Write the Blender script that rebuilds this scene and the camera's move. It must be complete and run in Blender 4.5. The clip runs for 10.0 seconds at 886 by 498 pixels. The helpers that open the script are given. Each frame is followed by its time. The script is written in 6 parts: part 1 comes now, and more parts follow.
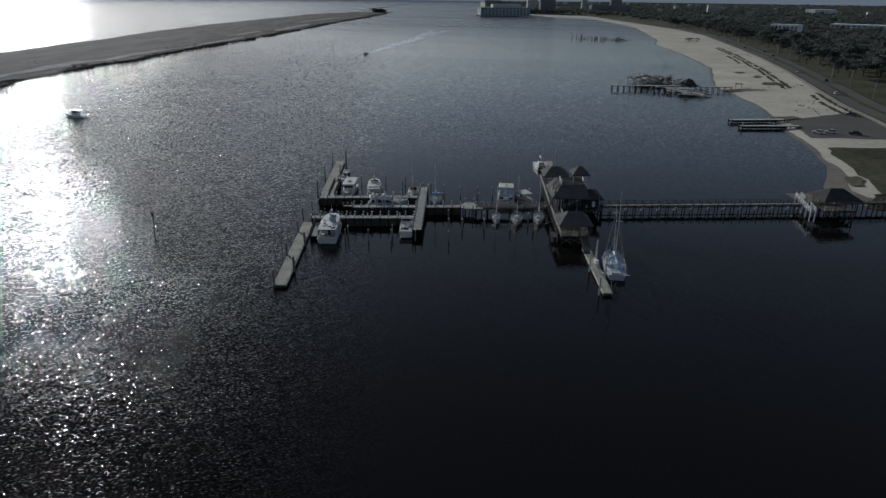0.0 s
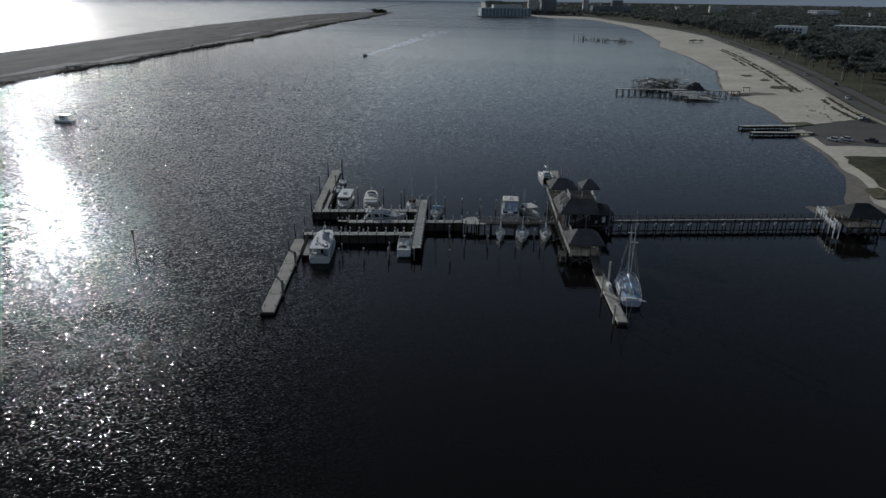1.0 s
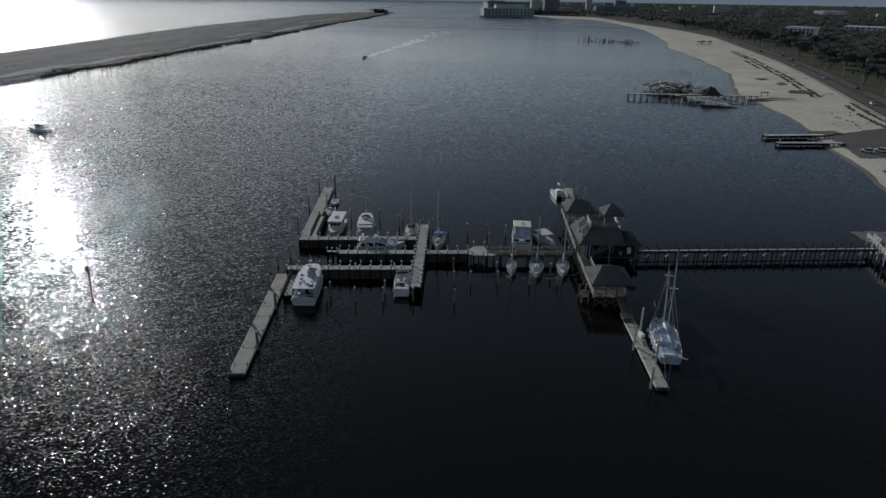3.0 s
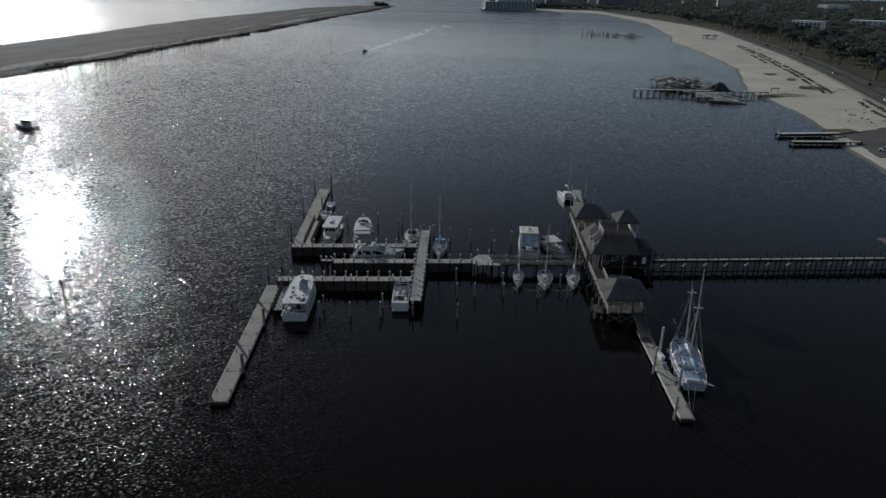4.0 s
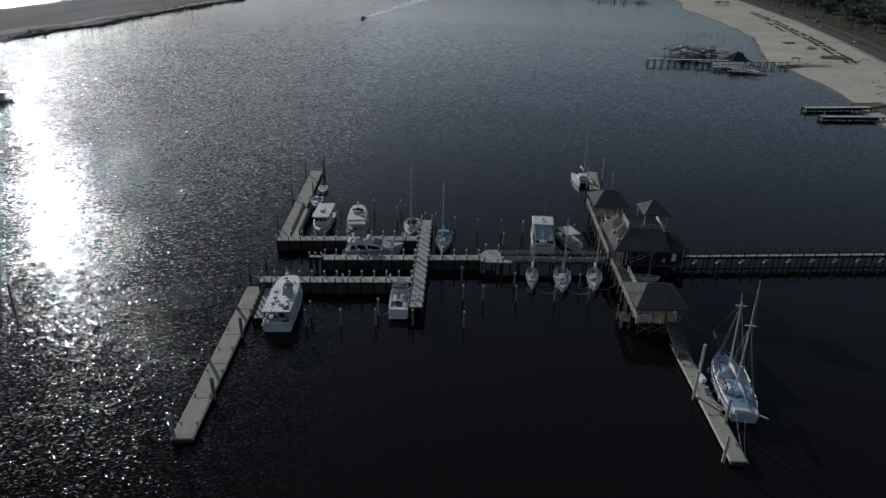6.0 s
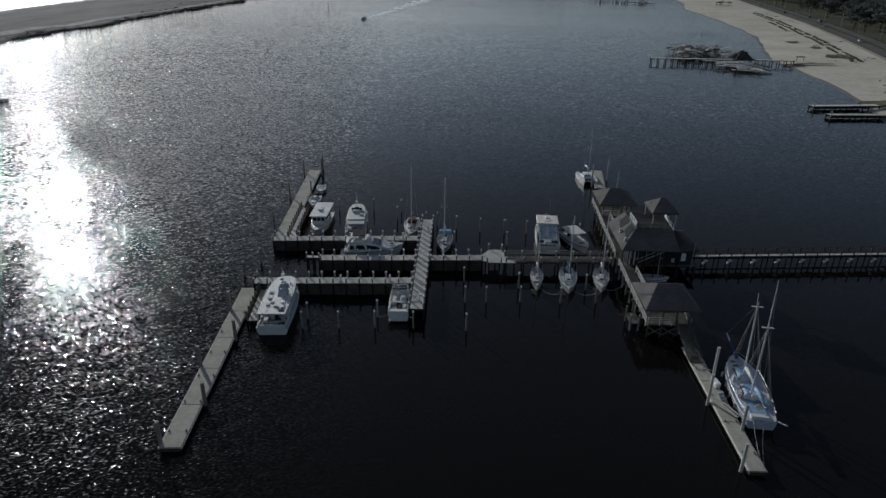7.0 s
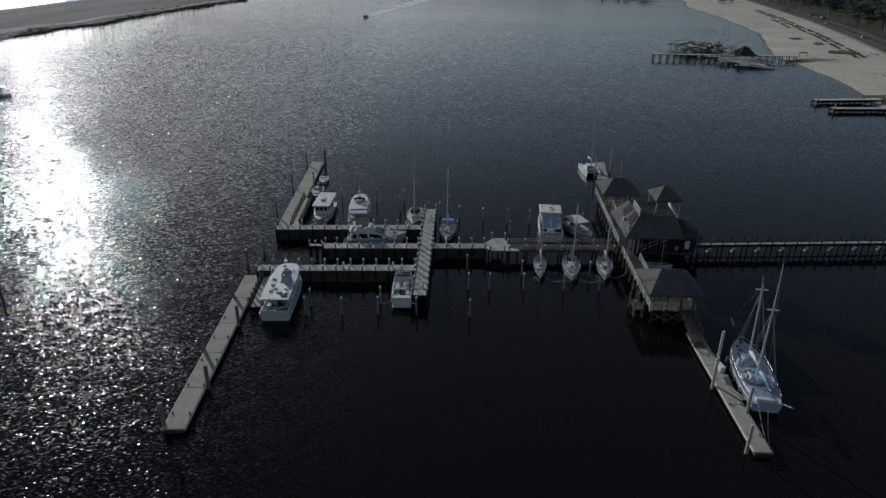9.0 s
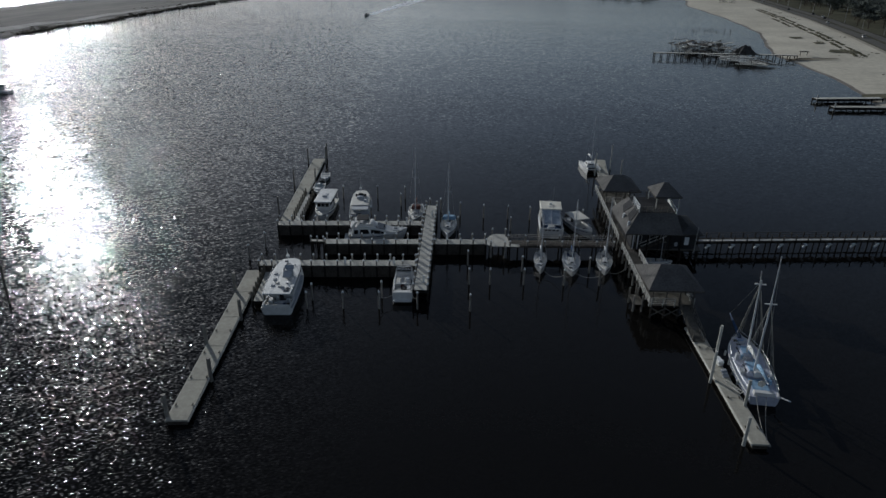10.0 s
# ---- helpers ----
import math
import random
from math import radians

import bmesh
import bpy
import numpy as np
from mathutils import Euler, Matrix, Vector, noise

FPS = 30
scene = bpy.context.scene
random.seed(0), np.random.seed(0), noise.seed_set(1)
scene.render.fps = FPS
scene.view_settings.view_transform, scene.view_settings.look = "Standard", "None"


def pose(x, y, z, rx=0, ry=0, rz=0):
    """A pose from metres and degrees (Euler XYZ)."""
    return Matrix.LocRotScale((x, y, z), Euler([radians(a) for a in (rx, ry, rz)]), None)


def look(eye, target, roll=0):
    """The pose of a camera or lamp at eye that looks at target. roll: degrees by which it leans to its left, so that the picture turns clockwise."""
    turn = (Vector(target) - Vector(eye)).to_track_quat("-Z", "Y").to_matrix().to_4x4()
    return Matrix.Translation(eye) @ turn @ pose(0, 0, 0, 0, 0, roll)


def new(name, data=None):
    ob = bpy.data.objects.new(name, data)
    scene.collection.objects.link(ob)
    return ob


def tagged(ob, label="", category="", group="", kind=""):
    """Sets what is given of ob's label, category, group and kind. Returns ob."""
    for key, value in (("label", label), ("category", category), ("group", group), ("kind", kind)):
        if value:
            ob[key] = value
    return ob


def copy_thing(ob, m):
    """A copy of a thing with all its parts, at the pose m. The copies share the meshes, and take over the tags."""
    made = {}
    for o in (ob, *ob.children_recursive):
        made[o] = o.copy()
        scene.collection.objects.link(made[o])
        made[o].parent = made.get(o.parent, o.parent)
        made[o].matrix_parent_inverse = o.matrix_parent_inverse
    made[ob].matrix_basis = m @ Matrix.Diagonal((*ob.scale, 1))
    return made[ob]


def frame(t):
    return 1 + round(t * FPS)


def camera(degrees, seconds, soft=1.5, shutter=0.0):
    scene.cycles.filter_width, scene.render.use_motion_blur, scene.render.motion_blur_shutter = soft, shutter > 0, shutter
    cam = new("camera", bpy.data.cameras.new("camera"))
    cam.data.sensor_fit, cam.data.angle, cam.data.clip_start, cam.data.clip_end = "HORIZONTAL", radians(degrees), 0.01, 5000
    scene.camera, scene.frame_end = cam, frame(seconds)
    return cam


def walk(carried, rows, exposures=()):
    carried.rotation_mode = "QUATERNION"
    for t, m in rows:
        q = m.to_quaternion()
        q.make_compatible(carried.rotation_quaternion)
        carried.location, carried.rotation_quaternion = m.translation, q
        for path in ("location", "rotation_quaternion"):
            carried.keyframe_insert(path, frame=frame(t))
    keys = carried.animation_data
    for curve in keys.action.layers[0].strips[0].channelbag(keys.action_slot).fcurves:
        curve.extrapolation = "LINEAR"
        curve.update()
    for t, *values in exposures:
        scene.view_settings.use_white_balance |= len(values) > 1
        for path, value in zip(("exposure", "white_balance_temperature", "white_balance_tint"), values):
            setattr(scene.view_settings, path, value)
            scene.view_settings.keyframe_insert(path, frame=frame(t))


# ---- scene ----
cam = camera(68.0, 10.0)
PATH = [
    (0, (0.655, -2.910, 49.981), (0.622, -0.785, 49.153), 0.7),
    (0.5, (0.467, 2.117, 50.212), (0.434, 4.241, 49.385), 0.8),
    (1, (0.292, 7.174, 50.339), (0.259, 9.299, 49.512), 0.8),
    (1.5, (0.158, 11.880, 50.527), (0.123, 14.004, 49.701), 0.8),
    (2, (-0.058, 16.873, 50.391), (-0.095, 18.998, 49.566), 0.8),
    (2.5, (-0.236, 21.682, 50.377), (-0.274, 23.807, 49.551), 0.8),
    (4, (-0.895, 35.126, 49.815), (-0.935, 37.243, 48.969), 0.9),
    (4.5, (-1.174, 39.576, 49.458), (-1.213, 41.673, 48.564), 1.0),
    (5, (-1.490, 43.519, 49.232), (-1.528, 45.596, 48.294), 1.0),
    (5.5, (-1.628, 46.991, 48.969), (-1.668, 49.067, 48.026), 1.0),
    (7, (-1.788, 52.726, 46.608), (-1.834, 54.806, 45.674), 0.8),
    (7.5, (-1.751, 53.152, 45.568), (-1.801, 55.232, 44.637), 0.7),
    (8, (-1.822, 52.907, 45.061), (-1.873, 54.986, 44.128), 0.7),
    (8.5, (-1.935, 52.547, 44.908), (-1.985, 54.627, 43.977), 0.7),
    (9, (-1.959, 52.109, 44.744), (-2.011, 54.189, 43.811), 0.7),
    (9.5, (-1.928, 51.732, 44.538), (-1.981, 53.811, 43.604), 0.7),
    (10, (-1.965, 51.290, 44.509), (-2.019, 53.369, 43.573), 0.8),
]
walk(cam, [(t, look(eye, target, roll)) for t, eye, target, roll in PATH], [(0, -0.62, 5470, 9), (10, -0.62, 5470, 9)])

# ---- light ----
SUN_AZ, SUN_EL = -33.5, 16.5
world = bpy.data.worlds.new("world")
scene.world = world
world.use_nodes = True
wn = world.node_tree.nodes
sky = wn.new("ShaderNodeTexSky")
sky.sky_type, sky.sun_disc = "NISHITA", False
sky.sun_elevation, sky.sun_rotation = radians(SUN_EL), radians(SUN_AZ)
sky.altitude, sky.air_density, sky.dust_density, sky.ozone_density = 0.0, 0.9, 0.95, 1.2
# thin high haze takes most of the colour out of the sky
haze = wn.new("ShaderNodeHueSaturation")
haze.inputs["Saturation"].default_value = 0.54
world.node_tree.links.new(sky.outputs[0], haze.inputs["Color"])
world.node_tree.links.new(haze.outputs[0], wn["Background"].inputs[0])
wn["Background"].inputs[1].default_value = 0.080
sun = new("sun", bpy.data.lights.new("sun", "SUN"))
sun.data.energy, sun.data.angle, sun.data.color = 4.4, radians(0.5), (1.0, 0.92, 0.78)
to_sun = Vector((math.sin(radians(SUN_AZ)) * math.cos(radians(SUN_EL)), math.cos(radians(SUN_AZ)) * math.cos(radians(SUN_EL)), math.sin(radians(SUN_EL))))
sun.matrix_world = look(to_sun * 300, (0, 0, 0))


# ---- materials ----
def material(name, dark, light, rough=0.7, grain=3.0, blotch=0.15, bump=0.02, metal=0.0, vary=0.0):
    """Two scales of noise between two colours, a fine relief, and a change of tone from object to object."""
    m = bpy.data.materials.new(name)
    m.use_nodes = True
    n, link = m.node_tree.nodes, m.node_tree.links
    b = n["Principled BSDF"]
    co = n.new("ShaderNodeTexCoord")
    fine, wide = n.new("ShaderNodeTexNoise"), n.new("ShaderNodeTexNoise")
    for tex, size in ((fine, grain), (wide, blotch)):
        tex.inputs["Scale"].default_value, tex.inputs["Detail"].default_value = size, 5.0
        link.new(co.outputs["Object"], tex.inputs["Vector"])
    add = n.new("ShaderNodeMath")
    add.operation = "ADD"
    link.new(fine.outputs["Fac"], add.inputs[0])
    link.new(wide.outputs["Fac"], add.inputs[1])
    ramp = n.new("ShaderNodeValToRGB")
    ramp.color_ramp.elements[0].position, ramp.color_ramp.elements[1].position = 0.38, 0.64
    ramp.color_ramp.elements[0].color, ramp.color_ramp.elements[1].color = (*dark, 1), (*light, 1)
    half = n.new("ShaderNodeMath")
    half.operation = "MULTIPLY"
    half.inputs[1].default_value = 0.5
    link.new(add.outputs[0], half.inputs[0])
    link.new(half.outputs[0], ramp.inputs[0])
    out = ramp.outputs[0]
    if vary:
        info, hsv, mul = n.new("ShaderNodeObjectInfo"), n.new("ShaderNodeHueSaturation"), n.new("ShaderNodeMapRange")
        mul.inputs["To Min"].default_value, mul.inputs["To Max"].default_value = 1 - vary, 1 + vary
        link.new(info.outputs["Random"], mul.inputs["Value"])
        link.new(mul.outputs[0], hsv.inputs["Value"])
        link.new(out, hsv.inputs["Color"])
        out = hsv.outputs[0]
    link.new(out, b.inputs["Base Color"])
    b.inputs["Roughness"].default_value, b.inputs["Metallic"].default_value = rough, metal
    b.inputs["Specular IOR Level"].default_value = 0.08 if rough > 0.82 else 0.4
    if bump:
        bp = n.new("ShaderNodeBump")
        bp.inputs["Strength"].default_value, bp.inputs["Distance"].default_value = 0.6, bump
        link.new(fine.outputs["Fac"], bp.inputs["Height"])
        link.new(bp.outputs[0], b.inputs["Normal"])
    return m


def water_material():
    """Wind-roughened water: the waves that the eye can tell apart tilt the surface, finer ones are roughness."""
    m = bpy.data.materials.new("sea water")
    m.use_nodes = True
    n, link = m.node_tree.nodes, m.node_tree.links
    b = n["Principled BSDF"]
    b.inputs["Base Color"].default_value = (0.0068, 0.0061, 0.0054, 1)
    b.inputs["IOR"].default_value = 1.33
    co = n.new("ShaderNodeTexCoord")

    def math_node(kind, a, b):
        q = n.new("ShaderNodeMath")
        q.operation = kind
        for i, v in enumerate((a, b)):
            if isinstance(v, (int, float)):
                q.inputs[i].default_value = v
            else:
                link.new(v, q.inputs[i])
        return q.outputs[0]

    def field(scale, turn, detail):
        mp, tex = n.new("ShaderNodeMapping"), n.new("ShaderNodeTexNoise")
        mp.vector_type = "TEXTURE"
        mp.inputs["Scale"].default_value = (*scale, 1)
        mp.inputs["Rotation"].default_value = (0, 0, radians(turn))
        tex.inputs["Scale"].default_value, tex.inputs["Detail"].default_value = 1.0, detail
        link.new(co.outputs["Object"], mp.inputs["Vector"])
        link.new(mp.outputs[0], tex.inputs["Vector"])
        return tex

    def spread(value, a, b, c, d):
        q = n.new("ShaderNodeMapRange")
        for key, v in (("From Min", a), ("From Max", b), ("To Min", c), ("To Max", d)):
            q.inputs[key].default_value = v
        link.new(value, q.inputs["Value"])
        return q.outputs[0]

    # a field of slopes for each kind of wave: size, stretch along the crest, the way it runs, steepness, where it fades in and out
    away, axis = n.new("ShaderNodeVectorMath"), n.new("ShaderNodeVectorMath")
    away.operation, axis.operation = "LENGTH", "DOT_PRODUCT"
    axis.inputs[1].default_value = (1.0, 0.42, 0.0)
    link.new(co.outputs["Object"], away.inputs[0])
    link.new(co.outputs["Object"], axis.inputs[0])
    total = None
    for size, stretch, turn, steep, (r0, r1, w0, w1) in WAVES:
        tex = field((size * stretch, size), turn, 0.0)
        sub, mul = n.new("ShaderNodeVectorMath"), n.new("ShaderNodeVectorMath")
        sub.operation, mul.operation = "SUBTRACT", "SCALE"
        sub.inputs[1].default_value = (0.5, 0.5, 0.5)
        link.new(spread(away.outputs["Value"], r0, r1, w0 * steep, w1 * steep), mul.inputs["Scale"])
        link.new(tex.outputs["Color"], sub.inputs[0])
        link.new(sub.outputs[0], mul.inputs[0])
        if total is None:
            total = mul.outputs[0]
        else:
            add = n.new("ShaderNodeVectorMath")
            add.operation = "ADD"
            link.new(total, add.inputs[0])
            link.new(mul.outputs[0], add.inputs[1])
            total = add.outputs[0]
    # gusts and slicks: steeper and flatter stretches; calmer in the lee of the eastern shore
    bearing = math_node("DIVIDE", axis.outputs["Value"], away.outputs["Value"])
    gust = spread(field((34, 16), 20, 3.0).outputs["Fac"], 0.3, 0.7, 0.8, 1.15)
    slick = spread(field((420, 70), -8, 3.0).outputs["Fac"], 0.35, 0.65, 0.93, 1.05)
    # farther out most of the surface is gentle and a few crests are steep
    crest = n.new("ShaderNodeVectorMath")
    crest.operation = "LENGTH"
    link.new(total, crest.inputs[0])
    crest = math_node("SUBTRACT", spread(crest.outputs["Value"], 0.11, 0.32, 0.52, 2.0), 1.0)
    crest = math_node("ADD", math_node("MULTIPLY", crest, spread(away.outputs["Value"], 130, 260, 0.0, 1.0)), 1.0)
    gust = math_node("MULTIPLY", gust, crest)
    lee = math_node("MULTIPLY", spread(bearing, 0.03, 0.32, 1.0, 0.1), spread(away.outputs["Value"], 50, 110, 0.68, 1.0))
    steep = math_node("MULTIPLY", math_node("MULTIPLY", gust, slick), math_node("MULTIPLY", lee, spread(away.outputs["Value"], 300, 1000, 1.0, 0.4)))
    tilt, flat, unit = n.new("ShaderNodeVectorMath"), n.new("ShaderNodeVectorMath"), n.new("ShaderNodeVectorMath")
    tilt.operation, flat.operation, unit.operation = "SCALE", "MULTIPLY_ADD", "NORMALIZE"
    flat.inputs[1].default_value, flat.inputs[2].default_value = (1, 1, 0), (0, 0, 1)
    link.new(total, tilt.inputs[0])
    link.new(steep, tilt.inputs["Scale"])
    link.new(tilt.outputs[0], flat.inputs[0])
    link.new(flat.outputs[0], unit.inputs[0])
    link.new(unit.outputs[0], b.inputs["Normal"])
    fine = math_node("MULTIPLY", spread(bearing, 0.0, 0.3, 1.0, 0.0), spread(away.outputs["Value"], 300, 1000, 0.0, 0.03))
    calm = math_node("MULTIPLY", spread(bearing, 0.05, 0.3, 0.0, 1.0), spread(away.outputs["Value"], 350, 1200, 0.0, 0.16))
    fine = math_node("ADD", fine, calm)
    link.new(math_node("MULTIPLY", math_node("ADD", fine, spread(away.outputs["Value"], 200, 1100, 0.04, 0.12)), slick), b.inputs["Roughness"])
    sheen = math_node("SUBTRACT", spread(bearing, -0.15, 0.3, 0.093, 0.195), math_node("MULTIPLY", spread(bearing, -0.1, 0.15, 1.0, 0.0), spread(away.outputs["Value"], 80, 230, 0.0, 0.052)))
    sheen = math_node("MULTIPLY", sheen, spread(field((520, 60), -14, 3.0).outputs["Fac"], 0.35, 0.65, 0.9, 1.12))
    link.new(sheen, b.inputs["Specular IOR Level"])
    return m


WAVES = ((2.4, 2.6, 28, 0.05, (200, 500, 1, 0.2)), (0.7, 2.6, 24, 0.16, (120, 300, 1, 0.3)), (0.19, 1.9, 14, 0.90, (110, 240, 1, 0.2)),
         (0.40, 1.9, 14, 0.92, (110, 240, 0, 1)), (1.1, 1.9, 14, 0.7, (200, 420, 0, 1)))
WATER = water_material()
SAND = material("beach sand", (0.44, 0.40, 0.32), (0.62, 0.57, 0.46), 0.9, 0.5, 0.03, 0.05)
ASPHALT = material("weathered asphalt", (0.095, 0.088, 0.078), (0.145, 0.135, 0.12), 0.85, 1.5, 0.05, 0.01)
SAND_PATH = material("sandy concrete path", (0.30, 0.265, 0.21), (0.42, 0.38, 0.31), 0.9, 1.0, 0.1, 0.01)
GRASS = material("park grass", (0.045, 0.044, 0.027), (0.108, 0.102, 0.062), 0.95, 0.4, 0.03, 0.05)
WET_SAND = material("wet sand", (0.13, 0.11, 0.085), (0.21, 0.18, 0.14), 0.6, 0.5, 0.05, 0.02)
DUNE = material("dry dune grass", (0.07, 0.066, 0.042), (0.16, 0.145, 0.095), 0.95, 0.6, 0.1, 0.05)
BOARDS = material("dark weathered and shaded boards", (0.05, 0.046, 0.04), (0.11, 0.10, 0.088), 0.85, 5.0, 0.5, 0.01, vary=0.15)
PALE_TIMBER = material("pale bleached timber", (0.42, 0.41, 0.37), (0.62, 0.60, 0.55), 0.8, 5.0, 0.5, 0.01, vary=0.12)
MUD = material("pale drying mud and sand", (0.15, 0.14, 0.13), (0.27, 0.255, 0.24), 0.92, 0.3, 0.04, 0.03)
MARSH = material("marsh grass", (0.03, 0.025, 0.018), (0.115, 0.095, 0.068), 0.95, 0.16, 0.022, 0.1)
ISLE_GRASS = material("streaked marsh grass", (0.026, 0.022, 0.021), (0.092, 0.081, 0.071), 0.95, 0.05, 0.012, 0.1)
for node in [q for q in ISLE_GRASS.node_tree.nodes if q.bl_idname == "ShaderNodeTexNoise"]:
    lay = ISLE_GRASS.node_tree.nodes.new("ShaderNodeMapping")
    lay.inputs["Scale"].default_value = (3.2, 0.5, 1.0)
    ISLE_GRASS.node_tree.links.new(node.inputs["Vector"].links[0].from_socket, lay.inputs["Vector"])
    ISLE_GRASS.node_tree.links.new(lay.outputs[0], node.inputs["Vector"])
# leaf colours lifted to take in the haze over the woods
LEAF = material("dark oak foliage", (0.100, 0.110, 0.098), (0.140, 0.149, 0.130), 0.9, 0.8, 0.1, 0.1, vary=0.25)
nodes, links = LEAF.node_tree.nodes, LEAF.node_tree.links
glow, mix = nodes.new("ShaderNodeBsdfTranslucent"), nodes.new("ShaderNodeMixShader")
mix.inputs[0].default_value = 0.45
links.new(nodes["Principled BSDF"].inputs["Base Color"].links[0].from_socket, glow.inputs["Color"])
links.new(nodes["Principled BSDF"].outputs[0], mix.inputs[1])
links.new(glow.outputs[0], mix.inputs[2])
links.new(mix.outputs[0], nodes["Material Output"].inputs["Surface"])
BARK = material("grey bark", (0.07, 0.055, 0.04), (0.14, 0.115, 0.09), 0.9, 3.0, 0.5, 0.03)
DECKING = material("weathered dock concrete", (0.31, 0.292, 0.245), (0.43, 0.405, 0.335), 0.85, 2.2, 0.25, 0.01)
TIMBER = material("grey weathered timber", (0.40, 0.385, 0.34), (0.60, 0.58, 0.52), 0.85, 5.0, 0.5, 0.01, vary=0.2)
BROWN_DECK = material("brown stained deck boards", (0.085, 0.078, 0.065), (0.16, 0.148, 0.125), 0.85, 5.0, 0.5, 0.01, vary=0.15)
DARK_TIMBER = material("wet dark timber", (0.035, 0.03, 0.025), (0.09, 0.078, 0.065), 0.84, 4.0, 0.6, 0.02, vary=0.2)
# near-black colour carries the shade below the decks and the club house
SHADED_TIMBER = material("black shaded pier timber", (0.012, 0.011, 0.010), (0.03, 0.027, 0.023), 0.86, 4.0, 0.6, 0.02, vary=0.2)
PILE_WOOD = material("treated pile wood", (0.17, 0.155, 0.13), (0.30, 0.275, 0.24), 0.8, 4.0, 0.7, 0.02, vary=0.2)
CAP_WHITE = material("white plastic cap", (0.72, 0.72, 0.70), (0.82, 0.82, 0.80), 0.4, 5.0, 1.0, 0.0)
SHINGLE = material("grey-brown roof shingle", (0.092, 0.088, 0.084), (0.160, 0.152, 0.142), 0.9, 4.0, 0.4, 0.03)
DARK_ROOF = material("dark tarred roof", (0.05, 0.05, 0.05), (0.09, 0.09, 0.088), 0.9, 4.0, 0.4, 0.03)
SIDING = material("dark stained siding and roof shade", (0.022, 0.022, 0.024), (0.045, 0.045, 0.047), 0.86, 3.0, 0.4, 0.01)
GELCOAT = material("white gelcoat", (0.54, 0.53, 0.50), (0.70, 0.69, 0.66), 0.5, 2.0, 0.4, 0.0)
CREAM = material("cream deck", (0.50, 0.48, 0.42), (0.64, 0.61, 0.54), 0.6, 3.0, 0.5, 0.002)
HARDTOP = material("cream hardtop paint", (0.60, 0.56, 0.46), (0.72, 0.68, 0.57), 0.55, 2.0, 0.4, 0.0)
GREY_DECK = material("grey non-slip deck", (0.34, 0.35, 0.36), (0.48, 0.49, 0.50), 0.65, 3.0, 0.5, 0.002)
LILAC = material("cool white deck paint", (0.40, 0.41, 0.47), (0.54, 0.55, 0.62), 0.7, 2.5, 0.5, 0.003)
NAVY = material("navy canvas", (0.03, 0.05, 0.10), (0.05, 0.09, 0.17), 0.9, 4.0, 1.0, 0.01)
BLUE = material("faded blue cover", (0.16, 0.27, 0.40), (0.26, 0.38, 0.50), 0.75, 3.0, 1.0, 0.01)
GLASS_DARK = material("tinted boat glass", (0.008, 0.009, 0.011), (0.016, 0.018, 0.02), 0.08, 1.0, 0.3, 0.0)
CLEAR_PLASTIC = material("clear plastic sheet", (0.24, 0.27, 0.30), (0.48, 0.52, 0.56), 0.2, 1.5, 0.6, 0.0)
ALLOY = material("anodised mast", (0.55, 0.55, 0.55), (0.70, 0.70, 0.70), 0.55, 2.0, 0.4, 0.0, metal=0.0)
STEEL = material("stainless rail", (0.5, 0.5, 0.5), (0.62, 0.62, 0.62), 0.5, 2.0, 0.4, 0.0, metal=0.9)
ROPE = material("weathered rope", (0.30, 0.28, 0.24), (0.42, 0.40, 0.35), 0.95, 8.0, 1.0, 0.0)
BLACK = material("black rubber", (0.015, 0.015, 0.015), (0.03, 0.03, 0.03), 0.7, 4.0, 1.0, 0.0)
RED_BROWN = material("red-brown canvas", (0.085, 0.036, 0.032), (0.14, 0.065, 0.055), 0.9, 4.0, 1.0, 0.0)
PLASTER = material("pale plaster", (0.50, 0.48, 0.44), (0.62, 0.60, 0.55), 0.85, 0.6, 0.05, 0.0)
PLASTER_DARK = material("grey facade", (0.20, 0.205, 0.215), (0.29, 0.295, 0.305), 0.85, 0.5, 0.05, 0.0)
WINDOW = material("dark window glass", (0.02, 0.024, 0.03), (0.04, 0.045, 0.05), 0.15, 0.5, 0.1, 0.0)
PAINT_BLUE = material("teal painted steel", (0.30, 0.36, 0.36), (0.42, 0.47, 0.47), 0.85, 0.6, 0.1, 0.0)
CAR_DARK = material("dark car paint", (0.02, 0.02, 0.024), (0.04, 0.04, 0.045), 0.25, 1.0, 0.3, 0.0)
FOAM = material("wake foam", (0.84, 0.85, 0.85), (0.93, 0.94, 0.94), 0.5, 0.5, 0.06, 0.0)
WATER_JUG = material("pale plastic", (0.6, 0.6, 0.56), (0.75, 0.75, 0.7), 0.5, 2.0, 1.0, 0.0)


# ---- mesh helpers ----
def part(name, bm, mat, parent=None, label="", smooth=False):
    me = bpy.data.meshes.new(name)
    bm.normal_update()
    bm.to_mesh(me)
    bm.free()
    me.materials.append(mat)
    if smooth:
        me.polygons.foreach_set("use_smooth", [True] * len(me.polygons))
    ob = new(name, me)
    ob.parent = parent
    return tagged(ob, label)


def thing(name, label, category, m=None, group="", kind=""):
    ob = new(name)
    ob.empty_display_size = 0.5
    ob.matrix_basis = m or Matrix()
    return tagged(ob, label, category, group, kind)


